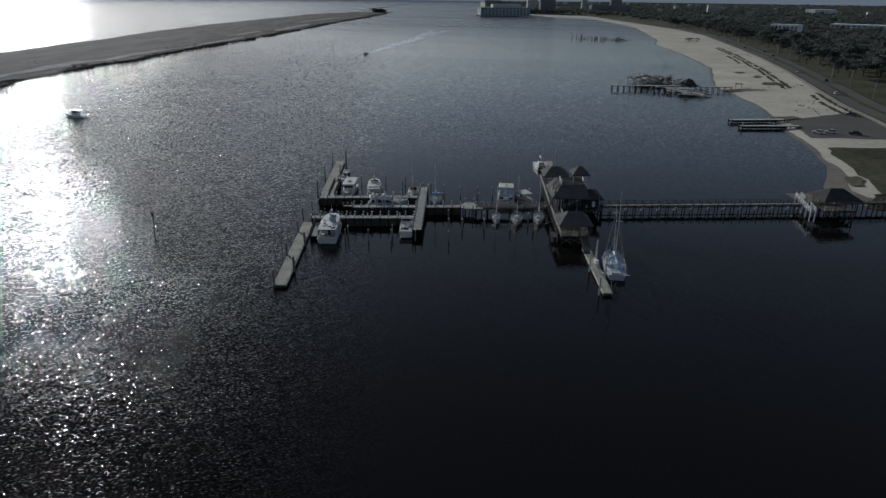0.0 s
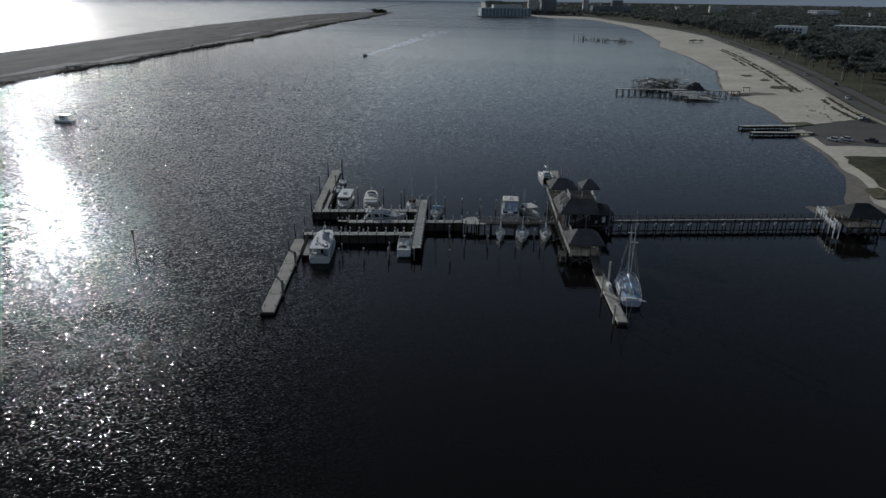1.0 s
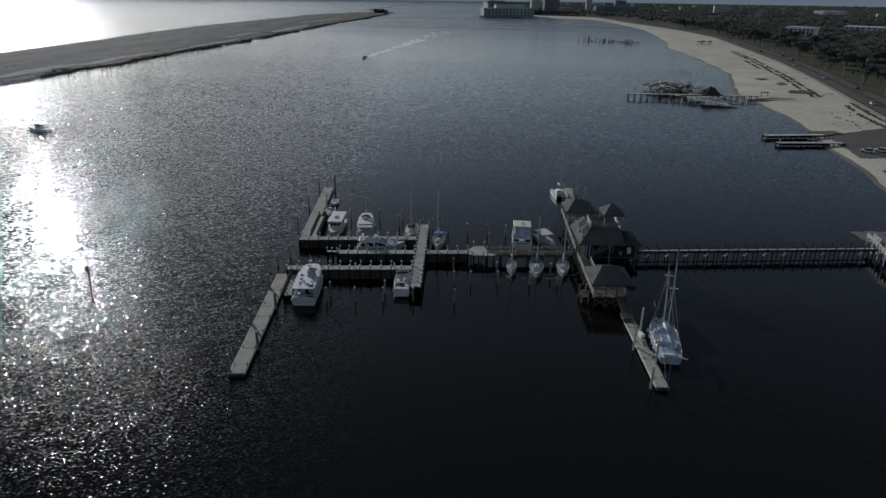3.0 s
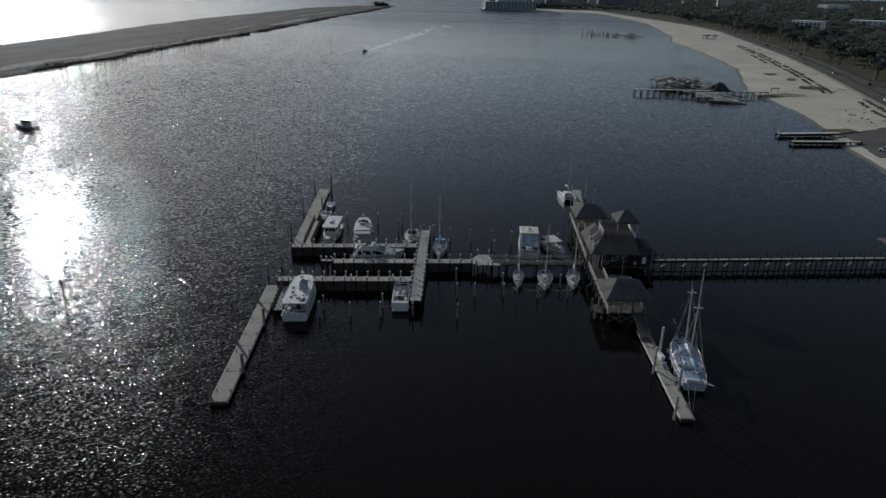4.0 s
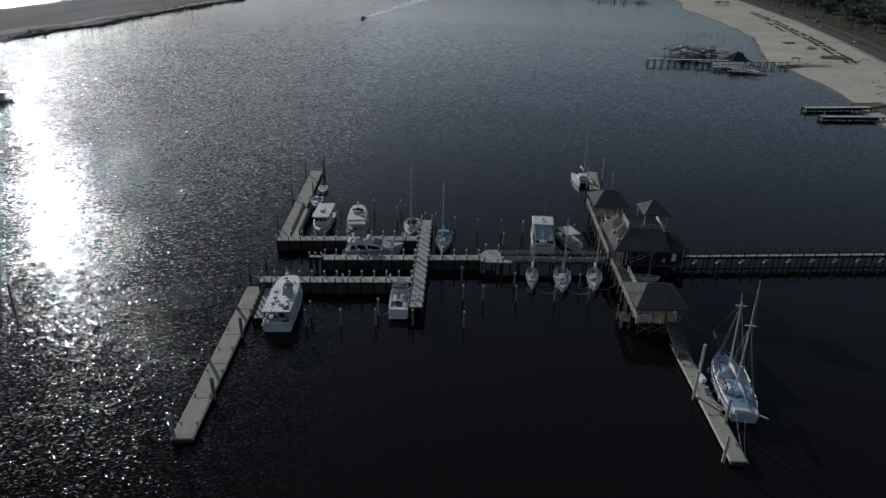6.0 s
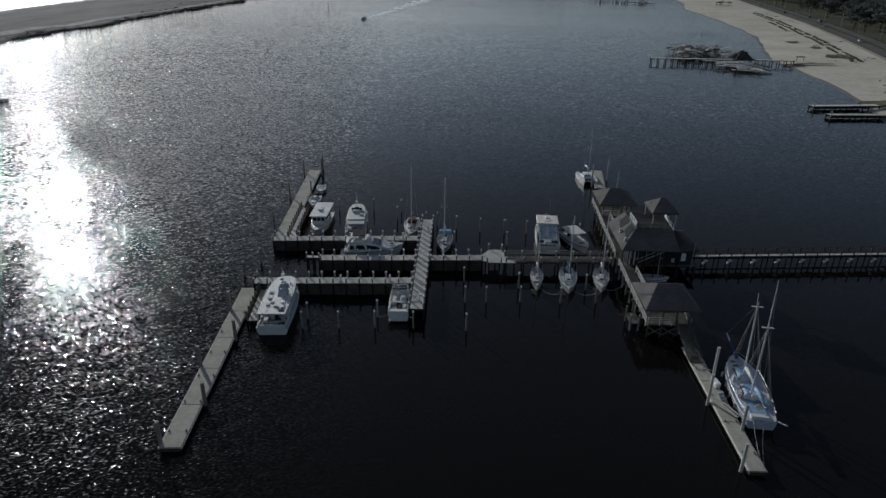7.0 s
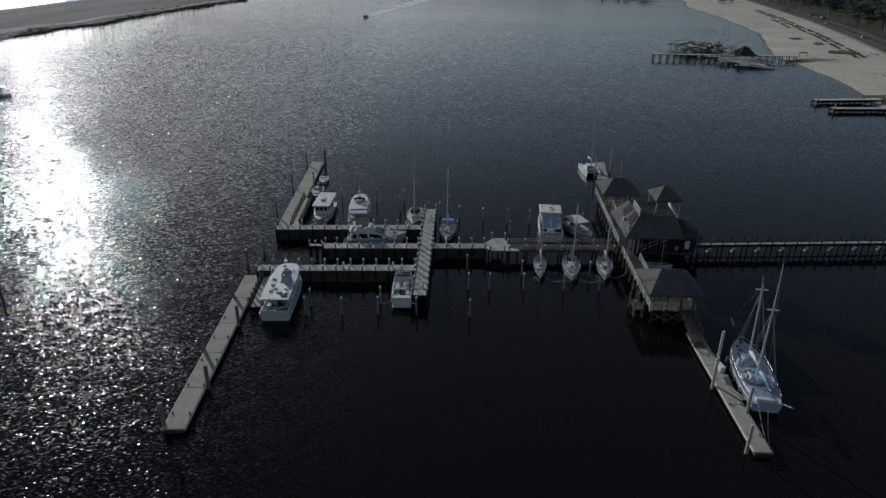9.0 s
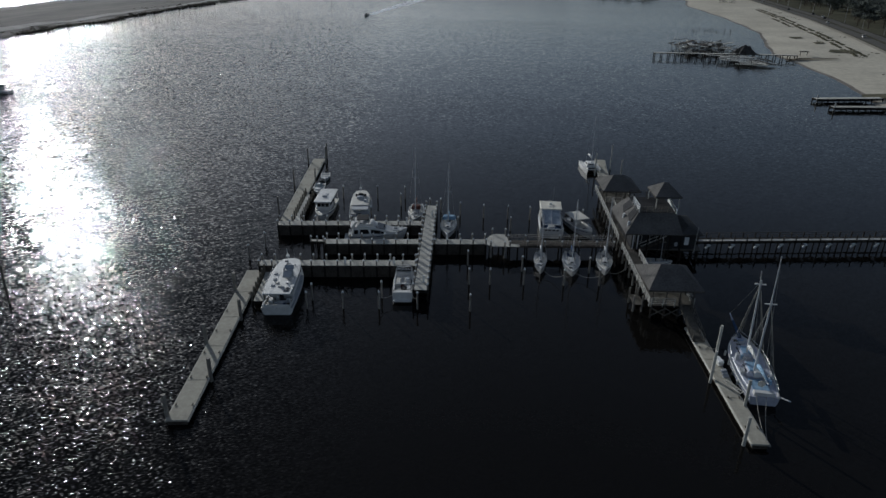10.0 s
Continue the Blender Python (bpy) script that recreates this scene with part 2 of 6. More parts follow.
def box(bm, x0, x1, y0, y1, z0, z1, taper=0.0, m=None):
    """A box; taper draws the top in by that many metres on each side."""
    v = []
    for z, k in ((z0, 0.0), (z1, taper)):
        for x, y in ((x0 + k, y0 + k), (x1 - k, y0 + k), (x1 - k, y1 - k), (x0 + k, y1 - k)):
            p = Vector((x, y, z))
            v.append(bm.verts.new(m @ p if m else p))
    for f in ((3, 2, 1, 0), (4, 5, 6, 7), (0, 1, 5, 4), (1, 2, 6, 5), (2, 3, 7, 6), (3, 0, 4, 7)):
        bm.faces.new([v[i] for i in f])
    return bm


def beam(bm, a, b, w, h=None):
    """A square bar from a to b."""
    a, b = Vector(a), Vector(b)
    d = (b - a).normalized()
    side = d.cross(Vector((0, 0, 1)))
    side = side.normalized() if side.length > 0.01 else Vector((1, 0, 0))
    up = side.cross(d)
    h = h or w
    v = [bm.verts.new(p + side * i * w / 2 + up * j * h / 2) for p in (a, b) for i, j in ((-1, -1), (1, -1), (1, 1), (-1, 1))]
    for f in ((0, 1, 2, 3), (7, 6, 5, 4), (0, 4, 5, 1), (1, 5, 6, 2), (2, 6, 7, 3), (3, 7, 4, 0)):
        bm.faces.new([v[i] for i in f])
    return bm


def rod(bm, a, b, r0, r1=None, n=8):
    """A round, tapered bar from a to b."""
    a, b = Vector(a), Vector(b)
    r1 = r0 if r1 is None else r1
    q = (b - a).to_track_quat("Z", "Y")
    rings = []
    for p, r in ((a, r0), (b, r1)):
        rings.append([bm.verts.new(p + q @ Vector((r * math.cos(2 * math.pi * i / n), r * math.sin(2 * math.pi * i / n), 0))) for i in range(n)])
    for i in range(n):
        j = (i + 1) % n
        bm.faces.new((rings[0][i], rings[0][j], rings[1][j], rings[1][i]))
    bm.faces.new(list(reversed(rings[0])))
    bm.faces.new(rings[1])
    return bm


def B():
    return bmesh.new()


def lerp_table(table, y):
    """x at y from rows (y, x) in rising y."""
    if y <= table[0][0]:
        (y0, x0), (y1, x1) = table[0], table[1]
    else:
        for (y0, x0), (y1, x1) in zip(table, table[1:]):
            if y <= y1:
                break
    return x0 + (x1 - x0) * (y - y0) / (y1 - y0)


# ---- sea and land ----
def sheet(name, rows, mat, label, category, smooth=True):
    """A sheet from rows of points."""
    bm = B()
    vs = [[bm.verts.new(p) for p in row] for row in rows]
    for a, b in zip(vs, vs[1:]):
        for i in range(len(a) - 1):
            bm.faces.new((a[i], a[i + 1], b[i + 1], b[i]))
    bmesh.ops.recalc_face_normals(bm, faces=bm.faces)
    for f in bm.faces:
        if f.normal.z < 0:
            f.normal_flip()
    ob = part(name, bm, mat, None, "", smooth)
    return tagged(ob, label, category, "", "structure")


sheet("water", [[(x, y, 0) for x in (-6000, -800, -200, 0, 200, 800, 6000)] for y in (-900, -200, 0, 200, 600, 2000, 6000)], WATER,
      "dark rippled sea water with sun glitter", "water")

# shoreline, edge of the sand, by distance along the coast
SHORE = [(-228, 376.2), (68.4, 171), (136.8, 127.68), (159.6, 108.3), (171, 103.74), (175.56, 106.02), (199.5, 118.56), (230.28, 128.82), (264.48, 135.66), (297.54, 144.78), (330.6, 151.62), (371.64, 156.18), (393.3, 155.04), (430.92, 166.44), (502.74, 191.52), (555.18, 200.64), (625.86, 209.76), (707.94, 217.74), (747.84, 218.88), (827.64, 243.96), (948.48, 265.62), (1147.98, 298.68), (1297.32, 303.24), (1480, 304), (1560, 296), (1600, 275), (1625, 235), (1640, 190), (1660, 150), (1720, 120), (1761.3, 68.4), (1938, 68.4), (5016, 171)]
INLAND = [(-228, 433.2), (68.4, 216.6), (171, 171), (239.4, 172.14), (278.16, 182.4), (326.04, 192.66), (388.74, 210.9), (478.8, 237.12), (590.52, 265.62), (721.62, 292.98), (925.68, 334.02), (1070.46, 343.14), (1218.66, 342), (1385.1, 335.16), (1642.74, 328.32), (1710, 313.5), (1778.4, 205.2), (1938, 136.8), (5016, 250.8)]


def shore(y):
    return lerp_table(SHORE, y) - 2.0 + 1.5 * max(0.0, min(1.0, (270 - y) / 50)) + 2.0 * noise.noise((y * 0.03, 3.1, 0)) + 0.9 * noise.noise((y * 0.15, 7.7, 0))


def inland(y):
    return lerp_table(INLAND, y)


def land_z(x, y):
    s = x - shore(y)
    return max(-0.9, min(0.5, 0.055 * s)) + 1.2 * max(0.0, min(1.0, s / 60))


COAST = [-250 + 20 * i for i in range(17)] + [96 + 6 * i for i in range(110)] + [760 + 20 * i for i in range(60)] + [2000 + 300 * i for i in range(11)]
sheet("beach", [[(x, y, land_z(x, y) if k else -0.9) for k, x in enumerate([shore(y) - 12 + (inland(y) - shore(y) + 12) * u for u in (0, 0.04, 0.08, 0.12, 0.17, 0.25, 0.4, 0.6, 0.8, 1)])] for y in COAST], SAND,
      "pale sandy beach along the bay", "beach")


def band(name, d0, d1, dz, mat, label, category, ys=COAST):
    sheet(name, [[(inland(y) + d, y, 1.72 + dz) for d in (d0, (d0 + d1) / 2, d1)] for y in ys], mat, label, category)


band("pavement", -5.0, -2.2, 0.03, SAND_PATH, "pale concrete promenade beside the beach", "pavement")
band("verge", -2.2, -0.8, 0.03, GRASS, "strip of mown grass beside the road", "grass")
band("road", -0.8, 6.5, 0.0, ASPHALT, "grey asphalt coast road", "road")
band("median", 6.5, 8.7, 0.06, GRASS, "grass strip between two carriageways", "grass")
band("road", 8.7, 16.0, 0.0, ASPHALT, "grey asphalt coast road", "road")
sheet("ground", [[(inland(y) + d, y, 1.75 + 6 * min(1, d / 900)) for d in (16, 40, 80, 200, 500, 1200, 3500)] for y in COAST], GRASS,
      "flat grassy parkland behind the beach", "ground")


def patch(name, corners, mat, label, category, lift=0.10, n=14, kind="structure"):
    """A sheet with uneven edges that lies on the beach, from four corners."""
    a, b, c, d = [Vector(p) for p in corners]
    rows = []
    for i in range(n + 1):
        row = []
        for j in range(n + 1):
            p = a.lerp(b, i / n).lerp(d.lerp(c, i / n), j / n)
            if i in (0, n) or j in (0, n):
                w = noise.noise_vector((p.x * 0.2, p.y * 0.2, 1.0))
                p = p + Vector((w.x, w.y)) * 1.6
            row.append((p.x, p.y, land_z(p.x, p.y) + lift))
        rows.append(row)
    ob = sheet(name, rows, mat, label, category)
    return ob


patch("car_park", [(136, 247), (188, 238), (184, 303.24), (143, 284)], ASPHALT, "worn asphalt boat launch car park", "car park")
patch("lawn", [(116, 168), (176, 162), (176, 226), (132, 229)], GRASS, "rough dark grass above the beach", "grass", 0.14)
patch("dune_patch", [(112.5, 179), (116, 178), (121, 189), (117, 190)], DUNE, "patch of low grass above the waterline", "dune grass", 0.22)
sheet("sandbar", [[(91.5 + 9.5 * u + 1.6 * noise.noise((v * 3, u * 2, 1)), 164 + 8 * v + 1.8 * noise.noise((u * 3, v * 2, 6)), 0.012 + 0.03 * math.sin(math.pi * u) * math.sin(math.pi * v)) for u in [q / 8 for q in range(9)]] for v in [q / 8 for q in range(9)]], WET_SAND,
      "low wet sandbar beside the pier hut", "sandbar")
patch("scrub", [(106.02, 159.6), (120.84, 152.76), (171, 165.3), (114, 169.86)], MARSH, "low scrub at the pier's landing", "scrub", 0.18)
patch("dune_patch", [(184, 403), (196, 396), (198, 410), (189, 413)], DUNE, "patch of dune grass on the sand", "dune grass", 0.3)
patch("dune_patch", [(194, 438), (200, 440), (200, 446), (195, 445)], DUNE, "patch of dune grass on the sand", "dune grass", 0.3)
patch("dune_patch", [(193.8, 465.1), (200.6, 466.3), (201.8, 474), (193.8, 473)], DUNE, "patch of dune grass on the sand", "dune grass", 0.25)
patch("dune_patch", [(137, 284), (151.5, 286), (150, 293), (141, 293)], DUNE, "patch of dune grass beside the launch", "dune grass", 0.4)
patch("berm", [(152, 377), (176, 377.6), (176, 379.6), (152, 381)], MARSH, "low dark berm where the old pier meets the sand", "berm", 0.5)
sheet("wet_sand", [[(shore(y) + d, y, land_z(shore(y) + d, y) + 0.05) for d in (-3.0, -1.5, 0.0, 0.9 + 1.0 * noise.noise((y * 0.05, 8.0, 0)) + 5.0 * max(0.0, min(1.0, (212 - y) / 25)))] for y in COAST if y < 1600], WET_SAND,
      "dark wet sand along the waterline", "wet sand")

# the long marsh island across the channel
NEAR = [(114, -228), (351.12, -242.82), (387.6, -246.24), (433.2, -248.52), (482.22, -246.24), (500.46, -238.26), (564.3, -239.4), (679.44, -229.14), (860.7, -217.74), (1211.82, -205.2), (1447.8, -185.82), (1869.6, -171), (1926.6, -188.1)]
FAR = [(114, -376.2), (558.6, -378.48), (755.82, -380.76), (843.6, -388.74), (1045.38, -393.3), (1284.78, -375.06), (1659.84, -342), (1892.4, -245.1), (1926.6, -199.5)]


def near_edge(y):
    return lerp_table(NEAR, y) + 7 * noise.noise((y * 0.025, 1.0, 0)) + 5.0 * noise.noise((y * 0.07, 2.0, 0)) + 2.0 * noise.noise((y * 0.2, 6.0, 0))


ISLE = [110 + 8 * i for i in range(226)]
US = (0, 0.02, 0.05, 0.1, 0.16, 0.25, 0.4, 0.6, 0.8, 0.95, 1)
def isle_z(y, u):
    return 0.55 + 0.5 * noise.noise((y * 0.02, u * 9, 4)) + 0.5 * math.sin(math.pi * u)


sheet("island", [[(near_edge(y) + (lerp_table(FAR, y) - near_edge(y)) * u, y,
                   (-0.4 if u in (0, 1) else isle_z(y, u))) for u in US] for y in ISLE], ISLE_GRASS,
      "long low island of brown marsh grass", "island")
for y0, y1, d0, d1, w in ((360, 620, 24, 18, 17.0), (600, 780, 12, 18, 13.0), (790, 900, 42, 38, 16.0), (905, 1120, 22, 30, 26.0), (1150, 1420, 60, 50, 18.0)):
    rows = []
    for i in range(41):
        u = i / 40
        y = y0 + (y1 - y0) * u
        half = 0.5 * w * math.sin(math.pi * u) ** 0.5 * (0.55 + 0.6 * abs(noise.noise((y * 0.03, d0, 9)))) + 0.05
        c = lerp_table(NEAR, y) - d0 - (d1 - d0) * u + 3.5 * noise.noise((y * 0.02, d0, 3))
        xs = [c + k * half + 1.2 * noise.noise((y * 0.15, k, d0)) for k in (-1, -0.5, 0, 0.5, 1)]
        rows.append([(x, y, isle_z(y, (x - near_edge(y)) / (lerp_table(FAR, y) - near_edge(y))) + 0.22) for x in xs])
    sheet("island_sand", rows, MUD, "pale sand flat among the marsh grass", "sand")
sheet("breakwater", [[(x, y, z) for x, z in ((c - 3, -0.3), (c - 1, 0.9), (c + 1, 0.9), (c + 3, -0.3))] for y, c in
                     [(2200 + 60 * i, -285 + 3.1 * i + 10 * math.sin(i * 0.4)) for i in range(40)]], BARK, "thin dark line of a far breakwater", "breakwater")
sheet("far_shore", [[(x, y + 40 * noise.noise((x * 0.004, y, 1)), z) for y, z in ((4300, -0.5), (4330, 3), (4700, 5))] for x in range(-3600, -2500, 60)], MARSH,
      "low far shore beyond the island", "shore")

# a faintly glowing sheet stands in for haze along the horizon
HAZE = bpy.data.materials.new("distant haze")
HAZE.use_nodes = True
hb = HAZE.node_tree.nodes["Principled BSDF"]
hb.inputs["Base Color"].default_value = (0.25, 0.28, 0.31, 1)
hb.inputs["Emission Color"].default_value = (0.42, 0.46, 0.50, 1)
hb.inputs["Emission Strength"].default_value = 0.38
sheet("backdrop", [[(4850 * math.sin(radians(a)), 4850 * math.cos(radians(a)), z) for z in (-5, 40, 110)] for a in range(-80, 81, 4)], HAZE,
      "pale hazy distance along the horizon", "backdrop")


def clump(bm, c, r, squash=0.75, n=1):
    """An uneven lump of leaves."""
    geo = bmesh.ops.create_icosphere(bm, subdivisions=n, radius=1.0)
    for v in geo["verts"]:
        k = 1 + 0.45 * noise.noise(v.co * 2.1 + Vector(c) * 0.37)
        v.co = Vector((v.co.x * r * k, v.co.y * r * k, v.co.z * r * k * squash)) + Vector(c)


def clump_cloud(name, spots, mat, label, category):
    """Many low lumps joined into one mesh; spots: x, y, z, radius, squash."""
    base = bmesh.new()
    bmesh.ops.create_icosphere(base, subdivisions=1, radius=1.0)
    base.verts.ensure_lookup_table()
    unit = np.array([v.co[:] for v in base.verts])
    faces = np.array([[v.index for v in f.verts] for f in base.faces])
    base.free()
    rng = np.random.default_rng(5)
    spots = np.array(spots)
    n, m = len(spots), len(unit)
    k = 1 + rng.uniform(-0.18, 0.18, (n, m, 1))
    pts = unit[None] * k * spots[:, None, 3:4]
    pts[:, :, 2] *= spots[:, None, 4]
    pts += spots[:, None, :3]
    me = bpy.data.meshes.new(name)
    me.from_pydata(pts.reshape(-1, 3).tolist(), [], (faces[None] + (np.arange(n) * m)[:, None, None]).reshape(-1, 3).tolist())
    me.materials.append(mat)
    me.polygons.foreach_set("use_smooth", [True] * len(me.polygons))
    return tagged(new(name, me), label, category, "", "stuff")


rng = random.Random(11)
spots = []
for i in range(2000):
    y = 130 + 1700 * rng.random() ** 1.6
    u = rng.random() ** (2.5 if i % 2 else 1.0)
    x = near_edge(y) + (lerp_table(FAR, y) - near_edge(y)) * u
    r = rng.uniform(0.35, 1.1) * (1 + y / 1200)
    spots.append((x, y, 0.7, r, 0.16))
for i in range(2600):
    y = 330 + 1450 * rng.random() ** 1.4
    thick = 0.5 + 1.1 * noise.noise((y * 0.016, 8.0, 2.0))
    if thick > 0.2:
        spots.append((near_edge(y) - abs(rng.gauss(0, 4.5)) * (0.4 + thick) - 1, y, 0.6, rng.uniform(0.5, 1.3) * (1 + y / 1500) * (0.6 + 0.5 * thick), 0.45))
for i in range(60):
    spots.append((-205 + rng.gauss(0, 8), 1850 + rng.gauss(0, 16), 2 + 6 * rng.random(), rng.uniform(2, 4.5), 0.9))
clump_cloud("marsh_scrub", spots, MARSH, "uneven tufts and bushes of brown marsh grass", "marsh grass")

# rows of dune grass planted along the back of the beach
spots = []
for d, y0, y1 in ((-17, 384, 700), (-21, 388, 690), (-6, 292, 366), (-11, 296, 364), (-26, 540, 600)):
    y = y0
    while y < y1:
        if noise.noise((y * 0.09, d, 2.0)) > -0.2:
            x = inland(y) + d - max(0, y - 384) * 0.012 + rng.gauss(0, 0.5) + 0.8 * noise.noise((y * 0.03, d, 5.0))
            spots.append((x, y + rng.gauss(0, 0.4), land_z(x, y) + 0.08, rng.uniform(0.4, 0.85), 0.5))
        y += 0.6
for i in range(55):
    y = 290 + 420 * rng.random()
    x = inland(y) - rng.uniform(8, 30)
    for j in range(rng.choice((1, 2, 5))):
        spots.append((x + rng.gauss(0, 0.8), y + rng.gauss(0, 2.0), land_z(x, y) + 0.05, rng.uniform(0.25, 0.6), 0.45))
clump_cloud("dune_tufts", spots, DUNE, "dashed rows of dune grass tufts on the sand", "dune grass")

def sprays(name, crowns, mat, seed, parent=None):
    """Leaf sprays as small tilted blades on the shells of crowns; crowns: x, y, z, radius, half height, count, size."""
    rng = np.random.default_rng(seed)
    crowns = np.array(crowns, float)
    own = np.repeat(crowns, crowns[:, 5].astype(int), axis=0)
    n = len(own)
    way = rng.normal(size=(n, 3))
    way[:, 2] = np.abs(way[:, 2]) - 0.35
    way /= np.linalg.norm(way, axis=1, keepdims=True)
    out = rng.uniform(0.72, 1.08, (n, 1)) * (1 + 0.22 * np.sin(way[:, :1] * 7 + own[:, :1]) * np.cos(way[:, 1:2] * 6 + own[:, 1:2]))
    centre = own[:, :3] + way * out * np.stack([own[:, 3], own[:, 3], own[:, 4]], 1)
    u = rng.normal(size=(n, 3))
    u /= np.linalg.norm(u, axis=1, keepdims=True)
    v = np.cross(u, rng.normal(size=(n, 3)))
    v /= np.linalg.norm(v, axis=1, keepdims=True)
    size = (own[:, 6] * rng.uniform(0.6, 1.4, n))[:, None]
    pts = np.stack([centre - u * size, centre - v * size * 0.6, centre + u * size, centre + v * size * 0.6], 1)
    me = bpy.data.meshes.new(name)
    me.from_pydata(pts.reshape(-1, 3).tolist(), [], np.arange(4 * n).reshape(-1, 4).tolist())
    me.materials.append(mat)
    ob = new(name, me)
    ob.parent = parent
    return ob


# woods behind the park, out to the far distance
spots, crowns = [], []
for i in range(5600):
    y = 330 + 3900 * rng.random() ** 1.5
    d = 52 + (150 + y * 0.55) * rng.random() ** 1.1
    x = inland(y) + d
    if (abs(x - 388) < 40 and 760 < y < 830) or math.hypot(x - 612, y - 1034) < 30:
        continue
    h = rng.uniform(7, 12)
    r = rng.uniform(5.0, 9.0)
    near = y < 1250 and d < 330
    crowns.append((x, y, 2 + h * 0.62, r * 0.92, h * 0.36, 110 if near else 26, 0.7 if near else 1.7))
    for j in range(6 if near else 5):
        a, q = rng.uniform(0, 6.3), 0.5 * rng.random() ** 0.6
        spots.append((x + r * math.cos(a) * q, y + r * math.sin(a) * q, 2 + h * rng.uniform(0.45, 0.66), r * rng.uniform(0.36, 0.48), 0.6))
for i in range(1500):
    y = 1830 + 2300 * rng.random() ** 1.3
    spots.append((inland(y) - 50 + 90 * rng.random(), y, 6 + 5 * rng.random(), rng.uniform(4, 8), 0.8))
woods = clump_cloud("woods", spots, LEAF, "dense dark evergreen woods to the horizon", "woods")
sprays("foliage", crowns, LEAF, 9, woods)


def oak(seed, h):
    """A spreading tree: tapered trunk, limbs and a loose crown."""
    r = random.Random(seed)
    t = thing("tree", "broad dark-leaved oak on the park grass", "tree", group="park trees")
    bm = B()
    rod(bm, (0, 0, -0.3), (0.2, 0, h * 0.35), 0.38, 0.27)
    tips = []
    for k in range(6):
        a = k * 1.05 + r.uniform(-0.3, 0.3)
        tip = (math.cos(a) * h * r.uniform(0.25, 0.42), math.sin(a) * h * r.uniform(0.25, 0.42), h * r.uniform(0.55, 0.8))
        rod(bm, (0.2, 0, h * 0.33), tip, 0.16, 0.05, 6)
        tips.append(tip)
    part("trunk", bm, BARK, t)
    bm = B()
    for k in range(46):
        tip = r.choice(tips)
        c = [tip[i] + r.gauss(0, h * (0.11 if i < 2 else 0.07)) for i in range(3)]
        clump(bm, c, h * r.uniform(0.035, 0.085), 0.7)
    part("crown", bm, LEAF, t, "", True)
    tagged(sprays("foliage", [(*tip, h * 0.19, h * 0.12, 70, 0.045 * h) for tip in tips] + [(0.2, 0, h * 0.66, h * 0.34, h * 0.2, 160, 0.045 * h)], LEAF, seed, t), kind="stuff")
    return t


oaks = [oak(s, h) for s, h in ((1, 11.0), (2, 13.0), (3, 10.0), (4, 15.0))]
count = 0
for i in range(230):
    y = 330 + 900 * rng.random() ** 1.3
    d = (19 if y > 440 else 46) + 60 * rng.random() ** 0.8
    x = inland(y) + d
    m = pose(x, y, 1.75, 0, 0, rng.uniform(0, 360)) @ Matrix.Scale(rng.uniform(0.8, 1.2), 4)
    if count < 4:
        oaks[count].matrix_basis = m
    else:
        ob = copy_thing(oaks[i % 4], Matrix())
        ob.matrix_basis = m
    count += 1


# ---- docks and piers ----
def pile(name, x, y, z0, z1, r, label, mat=None, cap=True, parent=None, group=""):
    if parent:
        bm = rod(B(), (x, y, z0), (x, y, z1), r * 1.08, r * 0.95, 10)
        p = part(name, bm, mat or PILE_WOOD, parent)
        if cap:
            part("cap", rod(B(), (x, y, z1), (x, y, z1 + 0.24), r * 1.35, r * 0.5, 10), CAP_WHITE, p, "white conical cap")
        return p
    t = thing(name, label, "mooring pile", pose(x, y, 0), group)
    part("post", rod(B(), (0, 0, z0), (0, 0, z1), r * 1.08, r * 0.95, 10), mat or PILE_WOOD, t)
    if cap:
        part("cap", rod(B(), (0, 0, z1), (0, 0, z1 + 0.24), r * 1.35, r * 0.5, 10), CAP_WHITE, t, "white conical cap")
    return t


def floating_dock(a, b, width, label, units=4):
    """A floating dock of several rafts from a to b (centre line), with rub rails and cleats."""
    a, b = Vector((*a, 0)), Vector((*b, 0))
    length = (b - a).length
    ang = math.degrees(math.atan2(-(b - a).x, (b - a).y))
    t = thing("floating_dock", label, "dock", pose(a.x, a.y, 0, 0, 0, ang))
    n = units
    for k in range(n):
        y0, y1 = length * k / n + 0.03, length * (k + 1) / n - 0.03
        part("raft", box(B(), -width / 2 + 0.1, width / 2 - 0.1, y0 + 0.1, y1 - 0.1, -0.35, 0.45), DARK_TIMBER, t)
        bm = box(B(), -width / 2, width / 2, y0, y1, 0.453, 0.66)
        bmesh.ops.bevel(bm, geom=bm.edges[:], offset=0.03, segments=1, affect="EDGES")
        part("deck", bm, DECKING, t)
    for sx in (-1, 1):
        part("rub_rail", box(B(), sx * width / 2 + (0 if sx > 0 else -0.09), sx * width / 2 + (0.09 if sx > 0 else 0), 0, length, 0.42, 0.6), TIMBER, t)
        for k in range(int(length / 5)):
            bm = box(B(), sx * (width / 2 - 0.25) - 0.05, sx * (width / 2 - 0.25) + 0.05, 2.5 + k * 5 - 0.2, 2.5 + k * 5 + 0.2, 0.72, 0.79)
            box(bm, sx * (width / 2 - 0.25) - 0.04, sx * (width / 2 - 0.25) + 0.04, 2.5 + k * 5 - 0.08, 2.5 + k * 5 + 0.08, 0.66, 0.72)
            part("cleat", bm, DARK_TIMBER, t)
    return t


